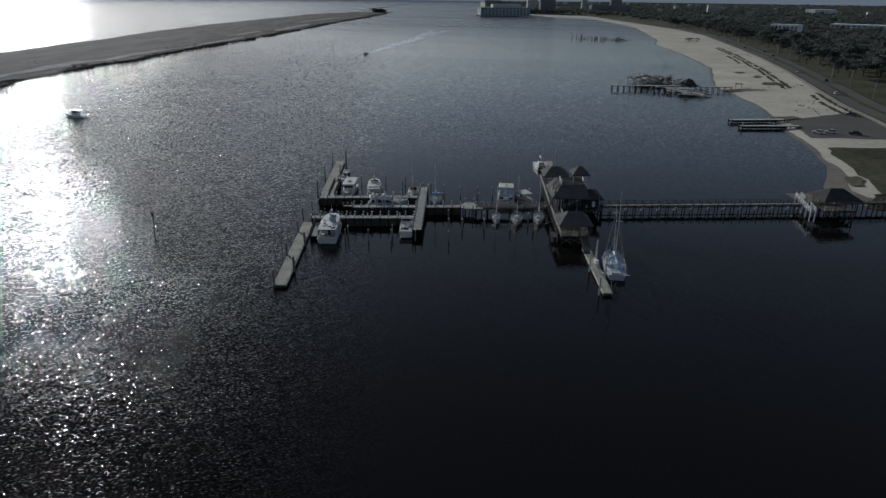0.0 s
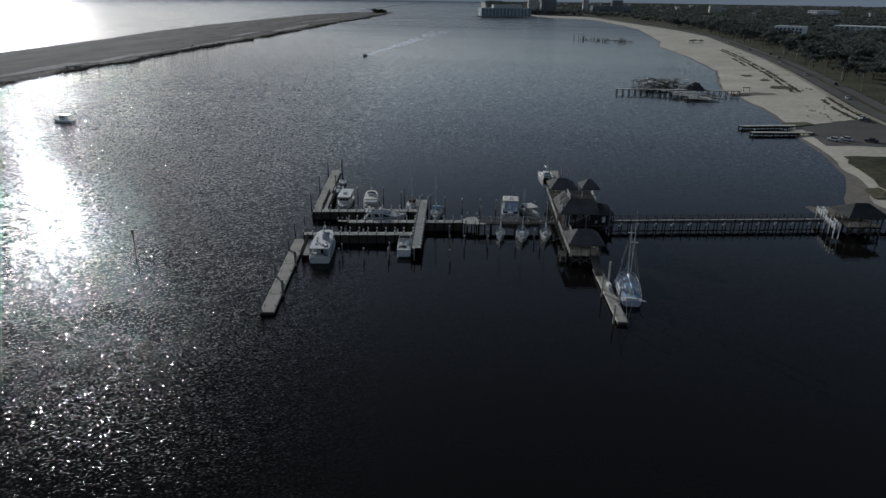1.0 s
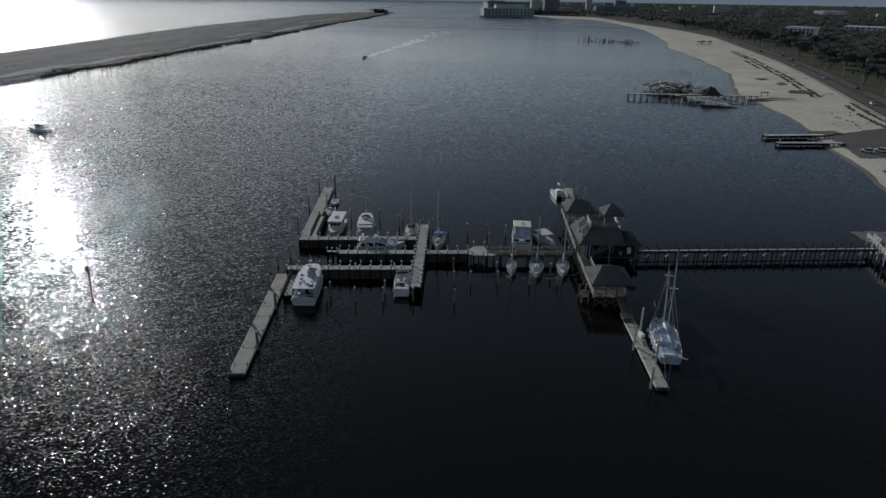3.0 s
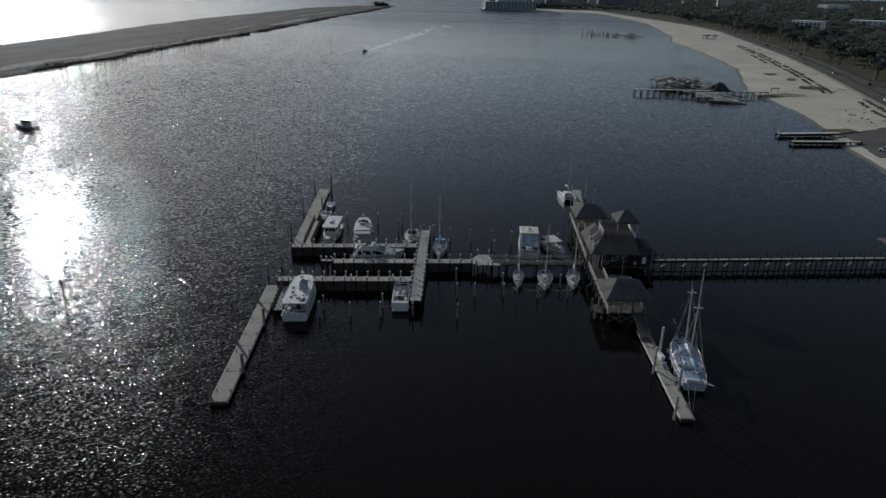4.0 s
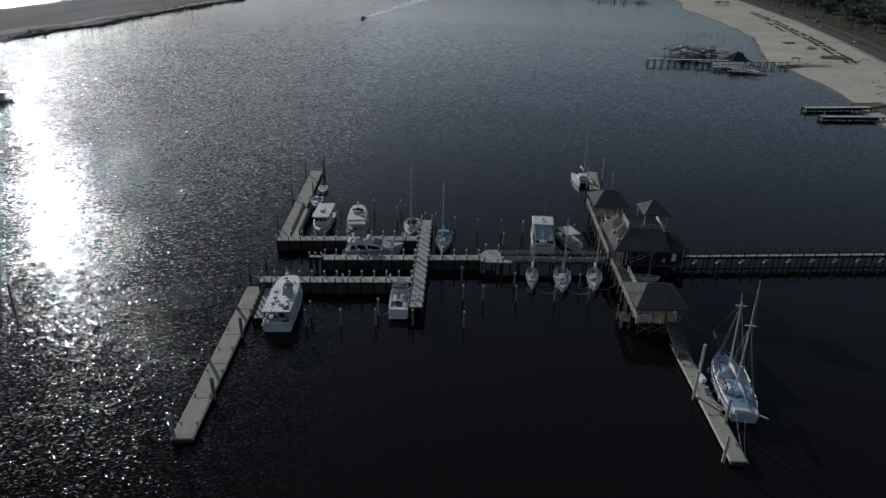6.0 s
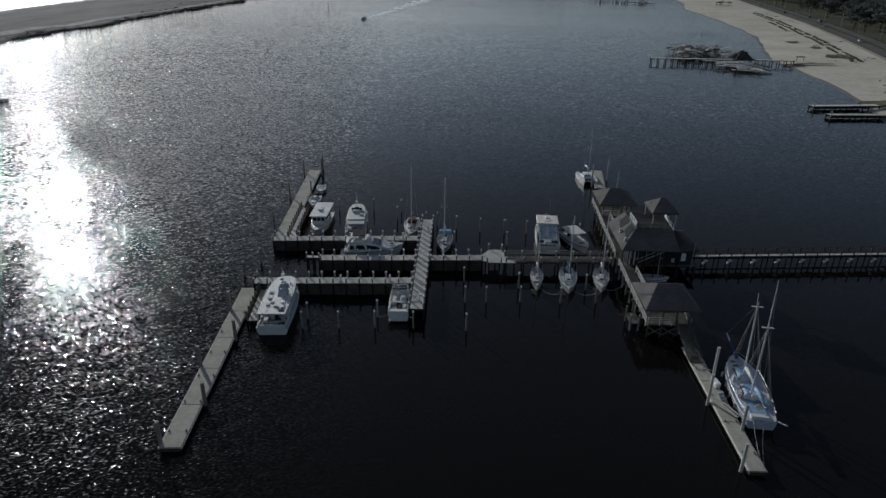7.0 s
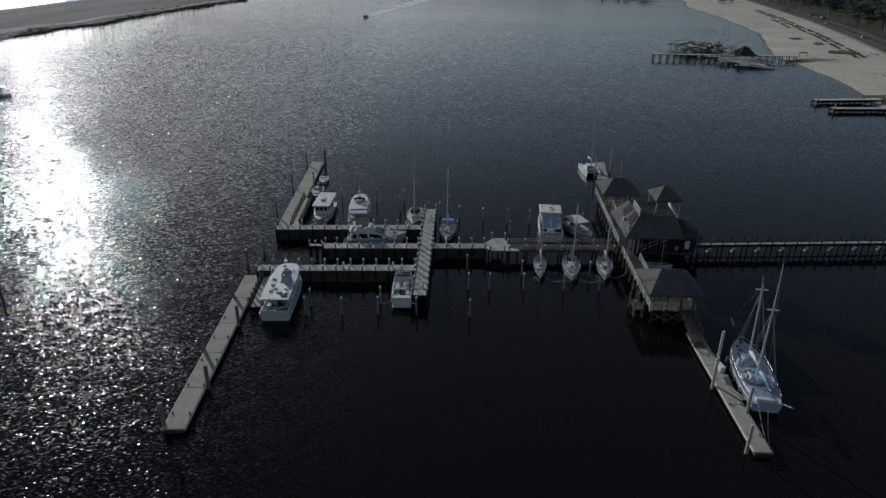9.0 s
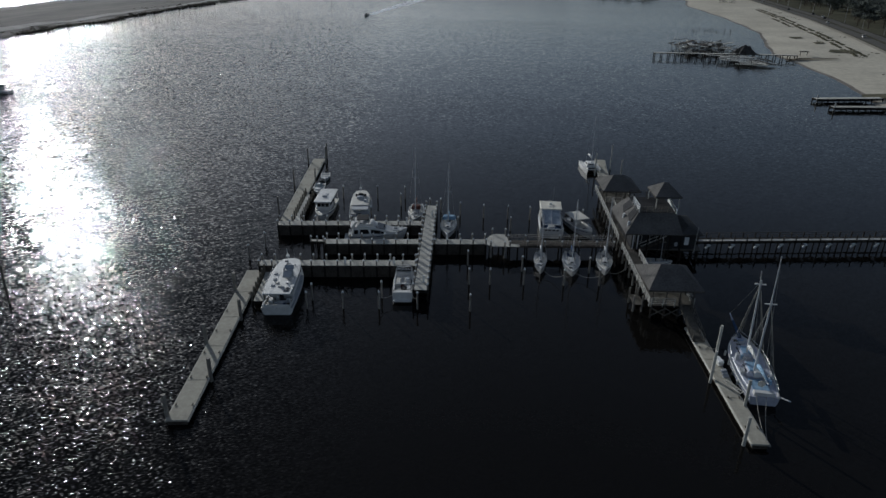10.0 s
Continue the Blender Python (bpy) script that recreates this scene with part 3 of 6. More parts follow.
def fixed_pier(a, b, width, z, label, step=2.0, post=0.85, sides=(-1, 1), rails=False, r=0.12, name="pier", cap=True, planks=None, post_mat=None, screen=False):
    """A timber pier on piles from a to b (centre line): stringers, planks as one deck, posts that stand up past the deck."""
    a, b = Vector((*a, 0)), Vector((*b, 0))
    length = (b - a).length
    ang = math.degrees(math.atan2(-(b - a).x, (b - a).y))
    t = thing(name, label, "pier", pose(a.x, a.y, 0, 0, 0, ang))
    bm = B()
    n = int(length / 0.30)
    for k in range(n):
        y0 = length * k / n
        j = 0.02 * noise.noise((k * 1.7, a.x, a.y))
        box(bm, -width / 2 + j, width / 2 + j, y0 + 0.012, y0 + length / n - 0.012, z - 0.06 + 0.006 * (k % 3), z + 0.006 * (k % 3))
    tagged(part("deck", bm, planks or TIMBER, t), kind="stuff")
    for sx in (-1, 0, 1):
        part("stringer", box(B(), sx * (width / 2 - 0.12) - 0.06, sx * (width / 2 - 0.12) + 0.06, 0, length, z - 0.32, z - 0.065), DARK_TIMBER, t)
    # the dark boards also fill in the shade between deck and water
    if screen:
        part("wave_screen", box(B(), width / 2 - 0.05, width / 2 + 0.03, 0.05, length - 0.05, -0.5, z - 0.33), DARK_TIMBER, t, "dark wet wave screen and underdeck shade")
    m = max(2, int(round(length / step)))
    for k in range(m + 1):
        y = 0.15 + (length - 0.3) * k / m
        part("crossbeam", box(B(), -width / 2 - 0.2, width / 2 + 0.2, y - 0.1, y + 0.1, z - 0.52, z - 0.325), SHADED_TIMBER, t)
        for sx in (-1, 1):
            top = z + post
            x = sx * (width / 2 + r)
            # below the deck the post's colour takes in the shade there
            part("support_post", rod(B(), (x, y, -1.5), (x, y, z - 0.02), r * 1.1, r * 1.05, 8), SHADED_TIMBER, t)
            if sx not in sides:
                continue
            p = part("mooring_post", rod(B(), (x, y, z - 0.018), (x, y, top), r * 1.05, r, 8), post_mat or PILE_WOOD, t)
            if cap:
                part("cap", rod(B(), (x, y, top), (x, y, top + 0.2), r * 1.45, r * 0.7, 8), CAP_WHITE, p, "white cap")
    if rails:
        for sx in sides:
            for h in (0.45, 0.75, 1.02):
                part("rail", beam(B(), (sx * (width / 2 + 0.06), 0, z + h), (sx * (width / 2 + 0.06), length, z + h), 0.07, 0.06), PILE_WOOD, t)
    return t


PZ = 1.9
fixed_pier((-33.06, 155.15), (-8.21, 156.64), 1.9, PZ, "weathered timber finger pier with capped posts", sides=(-1, 1), screen=True)
fixed_pier((-23.48, 147.86), (-8.21, 148.66), 1.9, PZ, "weathered timber finger pier with capped posts", sides=(-1, 1), screen=True)
fixed_pier((-31.69, 139.31), (-8.21, 140.56), 1.9, PZ, "weathered timber finger pier with capped posts", sides=(-1, 1), screen=True)
fixed_pier((-7.12, 131.9), (-7.12, 165.3), 1.75, PZ + 0.03, "long weathered timber pier joining the finger piers", sides=(-1, 1))
# no screen stands here; its dark panel is added for underdeck shade
fixed_pier((-6.04, 148.77), (2.51, 149.23), 1.9, PZ, "weathered timber pier with capped posts", sides=(-1, 1), screen=True)
landing = thing("pier_landing", "wide pale timber landing where the gangway begins", "pier")
bm = B()
for k in range(18):
    x = 2.5 + 0.295 * k
    y0 = lerp_table([(2.5, 148.1), (3.3, 147.4), (9, 147.4)], x + 0.14)
    y1 = lerp_table([(2.5, 150.3), (3.7, 152.4), (5.7, 152.4), (6.4, 148.5), (9, 148.1)], x + 0.14)
    box(bm, x + 0.01, x + 0.285, y0, y1, PZ - 0.02, PZ + 0.05 + 0.005 * (k % 3))
tagged(part("deck", bm, TIMBER, landing), kind="stuff")
for x, y in ((3.0, 147.7), (5.2, 147.6), (7.5, 147.6), (3.7, 152.1), (5.5, 152.1), (4.6, 150.0)):
    part("support_post", rod(B(), (x, y, -1.5), (x, y, PZ - 0.022), 0.14, 0.13, 8), SHADED_TIMBER, landing)
for x, y in ((3.2, 147.25), (5.4, 147.25), (3.6, 152.55), (5.8, 152.5)):
    p = part("mooring_post", rod(B(), (x, y, -1.5), (x, y, PZ + 0.9), 0.14, 0.12, 8), PILE_WOOD, landing)
    part("cap", rod(B(), (x, y, PZ + 0.9), (x, y, PZ + 1.1), 0.18, 0.08, 8), CAP_WHITE, p, "white cap")
fixed_pier((6.04, 148.88), (23.03, 149.57), 2.2, PZ, "railed timber gangway to the boardwalk", sides=(-1, 1), rails=True, step=3.0, planks=DARK_TIMBER)
fixed_pier((-25.9, 148.3), (-23.6, 148.2), 0.7, 1.85, "narrow broken end of the finger pier", sides=(1,), step=1.1)
floating_dock((-30.35, 104.4), (-32.5, 139.3), 2.25, "long pale floating dock with tall guide piles", 5)
fixed_pier((-29.1, 129.3), (-29.85, 138.2), 1.35, 0.95, "low timber walkway with short posts beside the floating dock", sides=(-1, 1), post=1.35, step=1.5, cap=False, r=0.15, name="walkway", post_mat=BROWN_DECK)
fixed_pier((-30.6, 158.2), (-31.4, 172.5), 1.2, 0.95, "low timber walkway with short posts beside the floating dock", sides=(-1, 1), post=1.35, step=1.7, cap=False, r=0.15, name="walkway", post_mat=BROWN_DECK)
floating_dock((-32.45, 156.9), (-34.8, 198.1), 2.55, "long pale floating dock with mooring piles", 5)
floating_dock((28.4, 103.5), (28.6, 126.0), 1.68, "narrow pale floating dock beside a schooner", 3)
floating_dock((29.2, 189.2), (30.8, 202.2), 2.2, "short floating dock beside a catamaran", 2)

for x, y, h in ((-31.58, 105.11, 3.31), (-32.55, 119.02, 3.31), (-33.46, 132.92, 3.31), (-29.58, 112.18, 3.08), (-30.44, 125.74, 3.08)):
    pile("guide_pile", x, y, -1.5, h, 0.23, "stout round guide pile of a floating dock", cap=False, group="guide piles")
for x, y, h in ((-35.23, 163.59, 3.65), (-36.37, 180.12, 3.65), (-36.94, 196.08, 3.65), (-32.15, 181.26, 3.65), (-32.95, 196.65, 3.88), (-33.52, 200.64, 3.65)):
    pile("guide_pile", x, y, -1.5, h, 0.17, "stout round guide pile of a floating dock", cap=False, group="guide piles")
for x, y, h in ((27.25, 114.68, 4.2), (29.35, 119.24, 4.9), (27.0, 104.1, 3.5), (29.13, 109.67, 3.95)):
    pile("guide_pile", x, y, -1.5, h, 0.17, "pale round guide pile of a floating dock", TIMBER, cap=False, group="guide piles")
for x, y, h in ((27.7, 191.52, 5.13), (32.15, 196.65, 5.7), (32.6, 188.1, 4.79)):
    pile("guide_pile", x, y, -1.5, h, 0.15, "pale round guide pile of a floating dock", TIMBER, cap=False, group="guide piles")
MOORINGS = [(-0.47, 144.1), (-0.31, 137.71), (2.79, 137.83), (-0.18, 129.73), (7.87, 142.5), (7.79, 138.05), (13.68, 138.17), (18.13, 142.5), (18.92, 138.4), (10.94, 164.16), (6.95, 164.39), (7.07, 158.69), (-2.17, 158.35), (20.41, 163.25), (-22.23, 131.67), (-22.46, 129.28), (-17.51, 129.5), (-12.65, 132.92), (-12.65, 129.85), (-7.41, 129.96), (-25.65, 167.01), (-24.97, 173.51), (-18.24, 173.96), (-18.01, 162.45), (-12.77, 173.96), (-13.22, 169.86), (-7.52, 167.35), (-5.47, 167.35), (-1.82, 165.64), (-34.88, 144.21), (-33.74, 149.34), (2.51, 164.73)]
for x, y in MOORINGS:
    pile("mooring_pile", x, y, -1.5, 2.5, 0.13, "weathered mooring pile with a white cap", group="mooring piles")
for x, y, h in ((-63.27, 128.25, 5.93), (-116.28, 648.66, 7.98)):
    t = thing("channel_marker", "thin dark channel marker pole in the water", "marker pole", pose(x, y, 0))
    part("pole", rod(B(), (0, 0, -2), (0.3, 0, h), 0.16, 0.12), DARK_TIMBER, t)
    part("board", box(B(), -0.1, 0.5, -0.03, 0.03, h - 0.7, h), DARK_TIMBER, t)


def railing(parent, a, b, z, h=1.05, step=1.8, mat=None, rungs=(0.25, 0.5, 0.75)):
    """A post-and-rail guard from a to b under a parent that stands at the world's origin."""
    a, b = Vector((*a, z)), Vector((*b, z))
    n = max(1, int(round((b - a).length / step)))
    up = Vector((0, 0, 1))
    for k in range(n + 1):
        p = a.lerp(b, k / n)
        part("rail_post", beam(B(), p - up * 0.2, p + up * h, 0.11), mat or TIMBER, parent)
    for k in rungs:
        part("rail", beam(B(), a + up * h * k, b + up * h * k, 0.04, 0.05), mat or TIMBER, parent)
    part("handrail", beam(B(), a + up * (h + 0.03), b + up * (h + 0.03), 0.10, 0.05), mat or TIMBER, parent)


def plank_deck(parent, x0, x1, y0, y1, z, mat=None, shear=0.0):
    bm = B()
    n = int((x1 - x0) / 0.3)
    for k in range(n):
        w = (x1 - x0) / n
        box(bm, x0 + k * w + 0.012, x0 + (k + 1) * w - 0.012, y0, y1, z - 0.06, z + 0.005 * (k % 3))
    for v in bm.verts:
        v.co.x += shear * (v.co.y - y0) / (y1 - y0)
    tagged(part("deck", bm, mat or BROWN_DECK, parent), kind="stuff")


def piles_under(parent, x0, x1, y0, y1, z, nx, ny, brace=True, mat=None):
    mat = mat or BROWN_DECK
    for i in range(nx):
        for j in range(ny):
            x, y = x0 + (x1 - x0) * i / (nx - 1), y0 + (y1 - y0) * j / (ny - 1)
            part("support_post", rod(B(), (x, y, -1.5), (x, y, z - 0.07), 0.17, 0.15, 8), DARK_TIMBER, parent)
    for j in range(ny):
        y = y0 + (y1 - y0) * j / (ny - 1)
        part("beam", box(B(), x0 - 0.3, x1 + 0.3, y - 0.1, y + 0.1, z - 0.35, z - 0.07), SHADED_TIMBER, parent)
    if brace:
        for i in range(nx - 1):
            xa, xb = x0 + (x1 - x0) * i / (nx - 1), x0 + (x1 - x0) * (i + 1) / (nx - 1)
            part("brace", beam(B(), (xa, y0 - 0.2, z - 0.4), (xb, y0 - 0.2, 0.5), 0.07, 0.16), mat, parent)
            part("brace", beam(B(), (xb, y0 - 0.26, z - 0.4), (xa, y0 - 0.26, 0.5), 0.07, 0.16), mat, parent)


def hip_roof(parent, x0, x1, y0, y1, z, top, ridge, along="x", mat=None, thick=0.14):
    """A hipped roof with shingle courses; ridge: length of the ridge."""
    cx, cy = (x0 + x1) / 2, (y0 + y1) / 2
    if along == "x":
        r0, r1 = (cx - ridge / 2, cy), (cx + ridge / 2, cy)
    else:
        r0, r1 = (cx, cy - ridge / 2), (cx, cy + ridge / 2)
    corners = [(x0, y0), (x1, y0), (x1, y1), (x0, y1)]
    tops = [r0, r1, r1, r0] if along == "x" else [r0, r0, r1, r1]
    bm = B()
    courses = max(6, int((top - z) / 0.12))
    prev = None
    for k in range(courses + 1):
        u = k / courses
        ring = [Vector((c[0] + (t[0] - c[0]) * u, c[1] + (t[1] - c[1]) * u, z + (top - z) * u)) for c, t in zip(corners, tops)]
        if prev is not None:
            low = [bm.verts.new(p + Vector((0, 0, 0.035))) for p in prev]
            high = [bm.verts.new(p) for p in ring]
            foot = [bm.verts.new(p) for p in prev]
            for i in range(4):
                j = (i + 1) % 4
                if (prev[i] - prev[j]).length > 1e-3:
                    bm.faces.new((foot[i], foot[j], low[j], low[i]))
                if k < courses or (ring[i] - ring[j]).length > 1e-3:
                    bm.faces.new((low[i], low[j], high[j], high[i]))
                else:
                    bm.faces.new((low[i], low[j], high[j]))
        prev = ring
    bmesh.ops.remove_doubles(bm, verts=bm.verts, dist=0.001)
    roof = part("roof", bm, mat or SHINGLE, parent, "grey-brown shingle hip roof")
    part("soffit", box(B(), x0 + 0.03, x1 - 0.03, y0 + 0.03, y1 - 0.03, z - thick, z - 0.01), DARK_TIMBER, parent)
    for sx0, sx1, sy0, sy1 in ((x0, x1, y0 - 0.03, y0 + 0.02), (x0, x1, y1 - 0.02, y1 + 0.03), (x0 - 0.03, x0 + 0.02, y0 + 0.025, y1 - 0.025), (x1 - 0.02, x1 + 0.03, y0 + 0.025, y1 - 0.025)):
        part("fascia", box(B(), sx0, sx1, sy0, sy1, z - thick - 0.06, z + 0.015), BOARDS, parent)
    return roof


def bench(parent, x0, x1, y, z):
    part("bench_seat", box(B(), x0, x1, y - 0.22, y + 0.22, z + 0.4, z + 0.46), TIMBER, parent)
    for x in (x0 + 0.2, x1 - 0.2):
        part("bench_leg", box(B(), x - 0.05, x + 0.05, y - 0.18, y + 0.18, z + 0.01, z + 0.4), TIMBER, parent)


def pavilion(name, x0, x1, y0, y1, z, eave, top, ridge, label, rail_sides="nsw", over=0.7, along="x", roof=None):
    t = thing(name, label, "pavilion")
    plank_deck(t, x0, x1, y0, y1, z)
    piles_under(t, x0 + 0.2, x1 - 0.2, y0 + 0.2, y1 - 0.2, z, 4, 3)
    for i in range(4):
        for j in range(3):
            if 0 < i < 3 and j == 1:
                continue
            x, y = x0 + 0.2 + (x1 - x0 - 0.4) * i / 3, y0 + 0.2 + (y1 - y0 - 0.4) * j / 2
            part("post", beam(B(), (x, y, z), (x, y, eave - 0.1), 0.15), BOARDS, t)
    hip_roof(t, x0 - over, x1 + over, y0 - over, y1 + over, eave, top, ridge, along, roof)
    if "s" in rail_sides:
        railing(t, (x0 + 0.1, y0 + 0.08), (x0 + (x1 - x0) * 0.55, y0 + 0.08), z)
    if "n" in rail_sides:
        railing(t, (x0 + 0.1, y1 - 0.08), (x1 - 0.1, y1 - 0.08), z)
    if "e" in rail_sides:
        railing(t, (x1 - 0.08, y0 + 0.1), (x1 - 0.08, y1 - 0.1), z)
    bench(t, x0 + 1.6, x1 - 1.8, y1 - 0.6, z)
    return t


DZ = 2.0
pavilion("pier_pavilion", *(23.83, 29.64, 129.05, 135.55), DZ, 4.6, 6.6, 2.6, "open timber pavilion with a hip roof on piles", "sne")
pavilion("pier_pavilion", *(25.45, 31.05, 168.9, 175.6), DZ, 4.5, 6.45, 2.0, "open timber pavilion with a hip roof at the pier's end", "sne")
bw = thing("boardwalk", "long railed timber boardwalk on piles", "boardwalk")
# the railings' shadows are put into the deck's dark colour
plank_deck(bw, *(23.83, 25.88, 135.66, 146.83), DZ - 0.004, BOARDS, 0.2)
plank_deck(bw, *(24.03, 26.0, 146.95, 169.06), DZ - 0.004, BOARDS, 0.65)
for k in range(14):
    y = 136.23 + k * 2.52
    lean = 0.2 + 0.65 * (y - 146.95) / 22.1 if y > 146.95 else 0.2 * (y - 135.66) / 11.2
    for x in (23.83, 25.76):
        part("support_post", rod(B(), (x + lean, y, -1.5), (x + lean, y, DZ - 0.07), 0.16, 0.14, 8), PILE_WOOD, bw)
    part("beam", box(B(), 23.48 + lean, 26.11 + lean, y - 0.1, y + 0.1, DZ - 0.35, DZ - 0.07), DARK_TIMBER, bw)
railing(bw, (23.65, 129.16), (24.0, 147.63), DZ, mat=PALE_TIMBER)
railing(bw, (24.1, 150.71), (24.95, 176.2), DZ, mat=PALE_TIMBER)
railing(bw, (25.93, 135.89), (26.1, 145.01), DZ, mat=PALE_TIMBER)
railing(bw, (26.5, 158.46), (26.75, 167.58), DZ, mat=PALE_TIMBER)
# outer landing with steps beside the first pavilion
landing = thing("landing_stage", "small timber landing stage with piles beside the boardwalk", "landing")
plank_deck(landing, *(22, 23.48, 130.64, 133.61), 1.2)
for x in (22.12, 23.26):
    for y in (130.87, 133.38):
        part("support_post", rod(B(), (x, y, -1.5), (x, y, 2.4), 0.15, 0.13, 8), PILE_WOOD, landing)
# gangway down to the schooner's dock
gw = thing("gangway", "sloping railed gangway down to the floating dock", "gangway")
ga, gb = Vector((*(28.39, 128.93), DZ - 0.02)), Vector((*(28.21, 122.21), 0.72))
for k in range(22):
    p, q = ga.lerp(gb, k / 22), ga.lerp(gb, (k + 0.9) / 22)
    part("tread", beam(B(), p, q, 1.35, 0.06), BROWN_DECK, gw)
for sx in (-0.72, 0.72):
    for h in (0.1, 0.55, 1.0):
        part("rail", beam(B(), ga + Vector((sx, 0, h)), gb + Vector((sx, 0, h)), 0.07), BROWN_DECK, gw)
    for k in range(5):
        p = ga.lerp(gb, k / 4) + Vector((sx, 0, 0))
        part("rail_post", beam(B(), p, p + Vector((0, 0, 1.0)), 0.08), BROWN_DECK, gw)

# ---- the club house on piles ----
X0, X1, Y0, Y1 = (25.42, 31.92, 147.74, 157.32)
house = thing("club_house", "dark timber club house on piles with a roof deck", "building")
plank_deck(house, X0 - 0.4, X1 + 4.6, Y0 - 0.3, Y1 + 0.6, DZ + 0.01)
# braces coloured near black for the deep shade under the house
piles_under(house, X0, X1 + 4.2, Y0 + 0.1, Y1, DZ, 5, 4, True, SHADED_TIMBER)
for n, a in (("wall", (X0, X1, Y0, Y0 + 0.2)), ("wall", (X0, X1, Y1 - 0.2, Y1)), ("wall", (X0, X0 + 0.2, Y0 + 0.2, Y1 - 0.2)), ("wall", (X1 - 0.2, X1, Y0 + 0.2, Y1 - 0.2))):
    part(n, box(B(), *a, DZ + 0.012, 5.1), SIDING, house)
for x in (X0 + 1.0, X0 + 3.3, X0 + 5.0):
    w = part("window", box(B(), x - 0.55, x + 0.55, Y0 - 0.05, Y0 - 0.003, 3.2, 4.4), TIMBER, house)
    part("pane", box(B(), x - 0.47, x + 0.47, Y0 - 0.062, Y0 - 0.052, 3.28, 4.32), WINDOW, w)
# lower roof, a frustum that carries the roof deck
RX0, RX1, RY0, RY1, TZ = X0 - 1.5, X1 + 0.9, Y0 - 1.6, Y1 + 0.4, 7.6
TX0, TX1, TY0, TY1 = X0 + 0.9, X1 + 0.3, Y0 + 1.4, Y1 - 0.8
bm = B()
courses = 20
prev = None
for k in range(courses + 1):
    u = k / courses
    ring = [(RX0 + (TX0 - RX0) * u, RY0 + (TY0 - RY0) * u), (RX1 + (TX1 - RX1) * u, RY0 + (TY0 - RY0) * u), (RX1 + (TX1 - RX1) * u, RY1 + (TY1 - RY1) * u), (RX0 + (TX0 - RX0) * u, RY1 + (TY1 - RY1) * u)]
    ring = [Vector((*p, 5.1 + (TZ - 5.1) * u)) for p in ring]
    if prev:
        foot, low, high = [bm.verts.new(p) for p in prev], [bm.verts.new(p + Vector((0, 0, 0.04))) for p in prev], [bm.verts.new(p) for p in ring]
        for i in range(4):
            j = (i + 1) % 4
            bm.faces.new((foot[i], foot[j], low[j], low[i]))
            bm.faces.new((low[i], low[j], high[j], high[i]))
    prev = ring
bm.faces.new([bm.verts.new(p) for p in prev])
bmesh.ops.remove_doubles(bm, verts=bm.verts, dist=0.001)
part("roof", bm, SHINGLE, house, "grey-brown shingle roof")
part("soffit", box(B(), RX0 + 0.02, RX1 - 0.02, RY0 + 0.02, RY1 - 0.02, 4.98, 5.09), DARK_TIMBER, house)
for i in range(6):
    x = RX0 + 0.2 + (RX1 - RX0 - 0.4) * i / 5
    part("post", beam(B(), (x, RY0 + 0.25, -1.5), (x, RY0 + 0.25, 4.97), 0.15), SHADED_TIMBER, house)
# planks take the dark siding colour for the shade on the roof deck
plank_deck(house, TX0 + 0.05, TX1 - 0.05, TY0 + 0.05, TY1 - 0.05, TZ + 0.08, SIDING)
railing(house, (TX0 + 0.1, TY0 + 0.1), (TX0 + 0.1, TY0 + 4.2), TZ + 0.08, mat=CAP_WHITE, step=1.1)
part("windbreak", beam(B(), (TX1 - 0.1, TY0 - 0.5, TZ + 0.45), (TX1 - 0.1, TY0 + 4.6, TZ + 0.75), 0.08, 0.75), CAP_WHITE, house, "solid white windbreak panel")
railing(house, (TX0 + 0.2, TY0 + 0.1), (TX1 - 0.2, TY0 + 0.1), TZ + 0.08, h=0.85, mat=BROWN_DECK, step=1.2)
railing(house, (TX0 + 0.1, TY1 - 0.1), (TX1 - 0.1, TY1 - 0.1), TZ + 0.08, mat=DARK_TIMBER, step=1.5)
PX0, PX1, PY0, PY1 = 29.1, 33.3, 150.6, 155.8
for x in (PX0 + 0.3, PX1 - 0.3):
    for y in (PY0 + 0.3, PY1 - 0.3):
        part("post", beam(B(), (x, y, TZ + 0.08), (x, y, 9.65), 0.14), TIMBER, house)
hip_roof(house, PX0, PX1, PY0, PY1, 9.7, 11.4, 0.6)
# the lower wing
part("wall", box(B(), X1 + 0.01, X1 + 3.6, Y0 + 0.3, Y1 - 2.0, DZ + 0.012, 4.7), SIDING, house)
hip_roof(house, X1 + 0.92, X1 + 4.4, Y0 - 0.4, Y1 - 1.6, 4.75, 5.5, 4.5, "y", DARK_ROOF)
part("sign_panel", box(B(), X1 + 1.9, X1 + 2.6, Y0 + 0.24, Y0 + 0.29, 2.7, 4.0), CAP_WHITE, house, "pale notice panel on the wall")
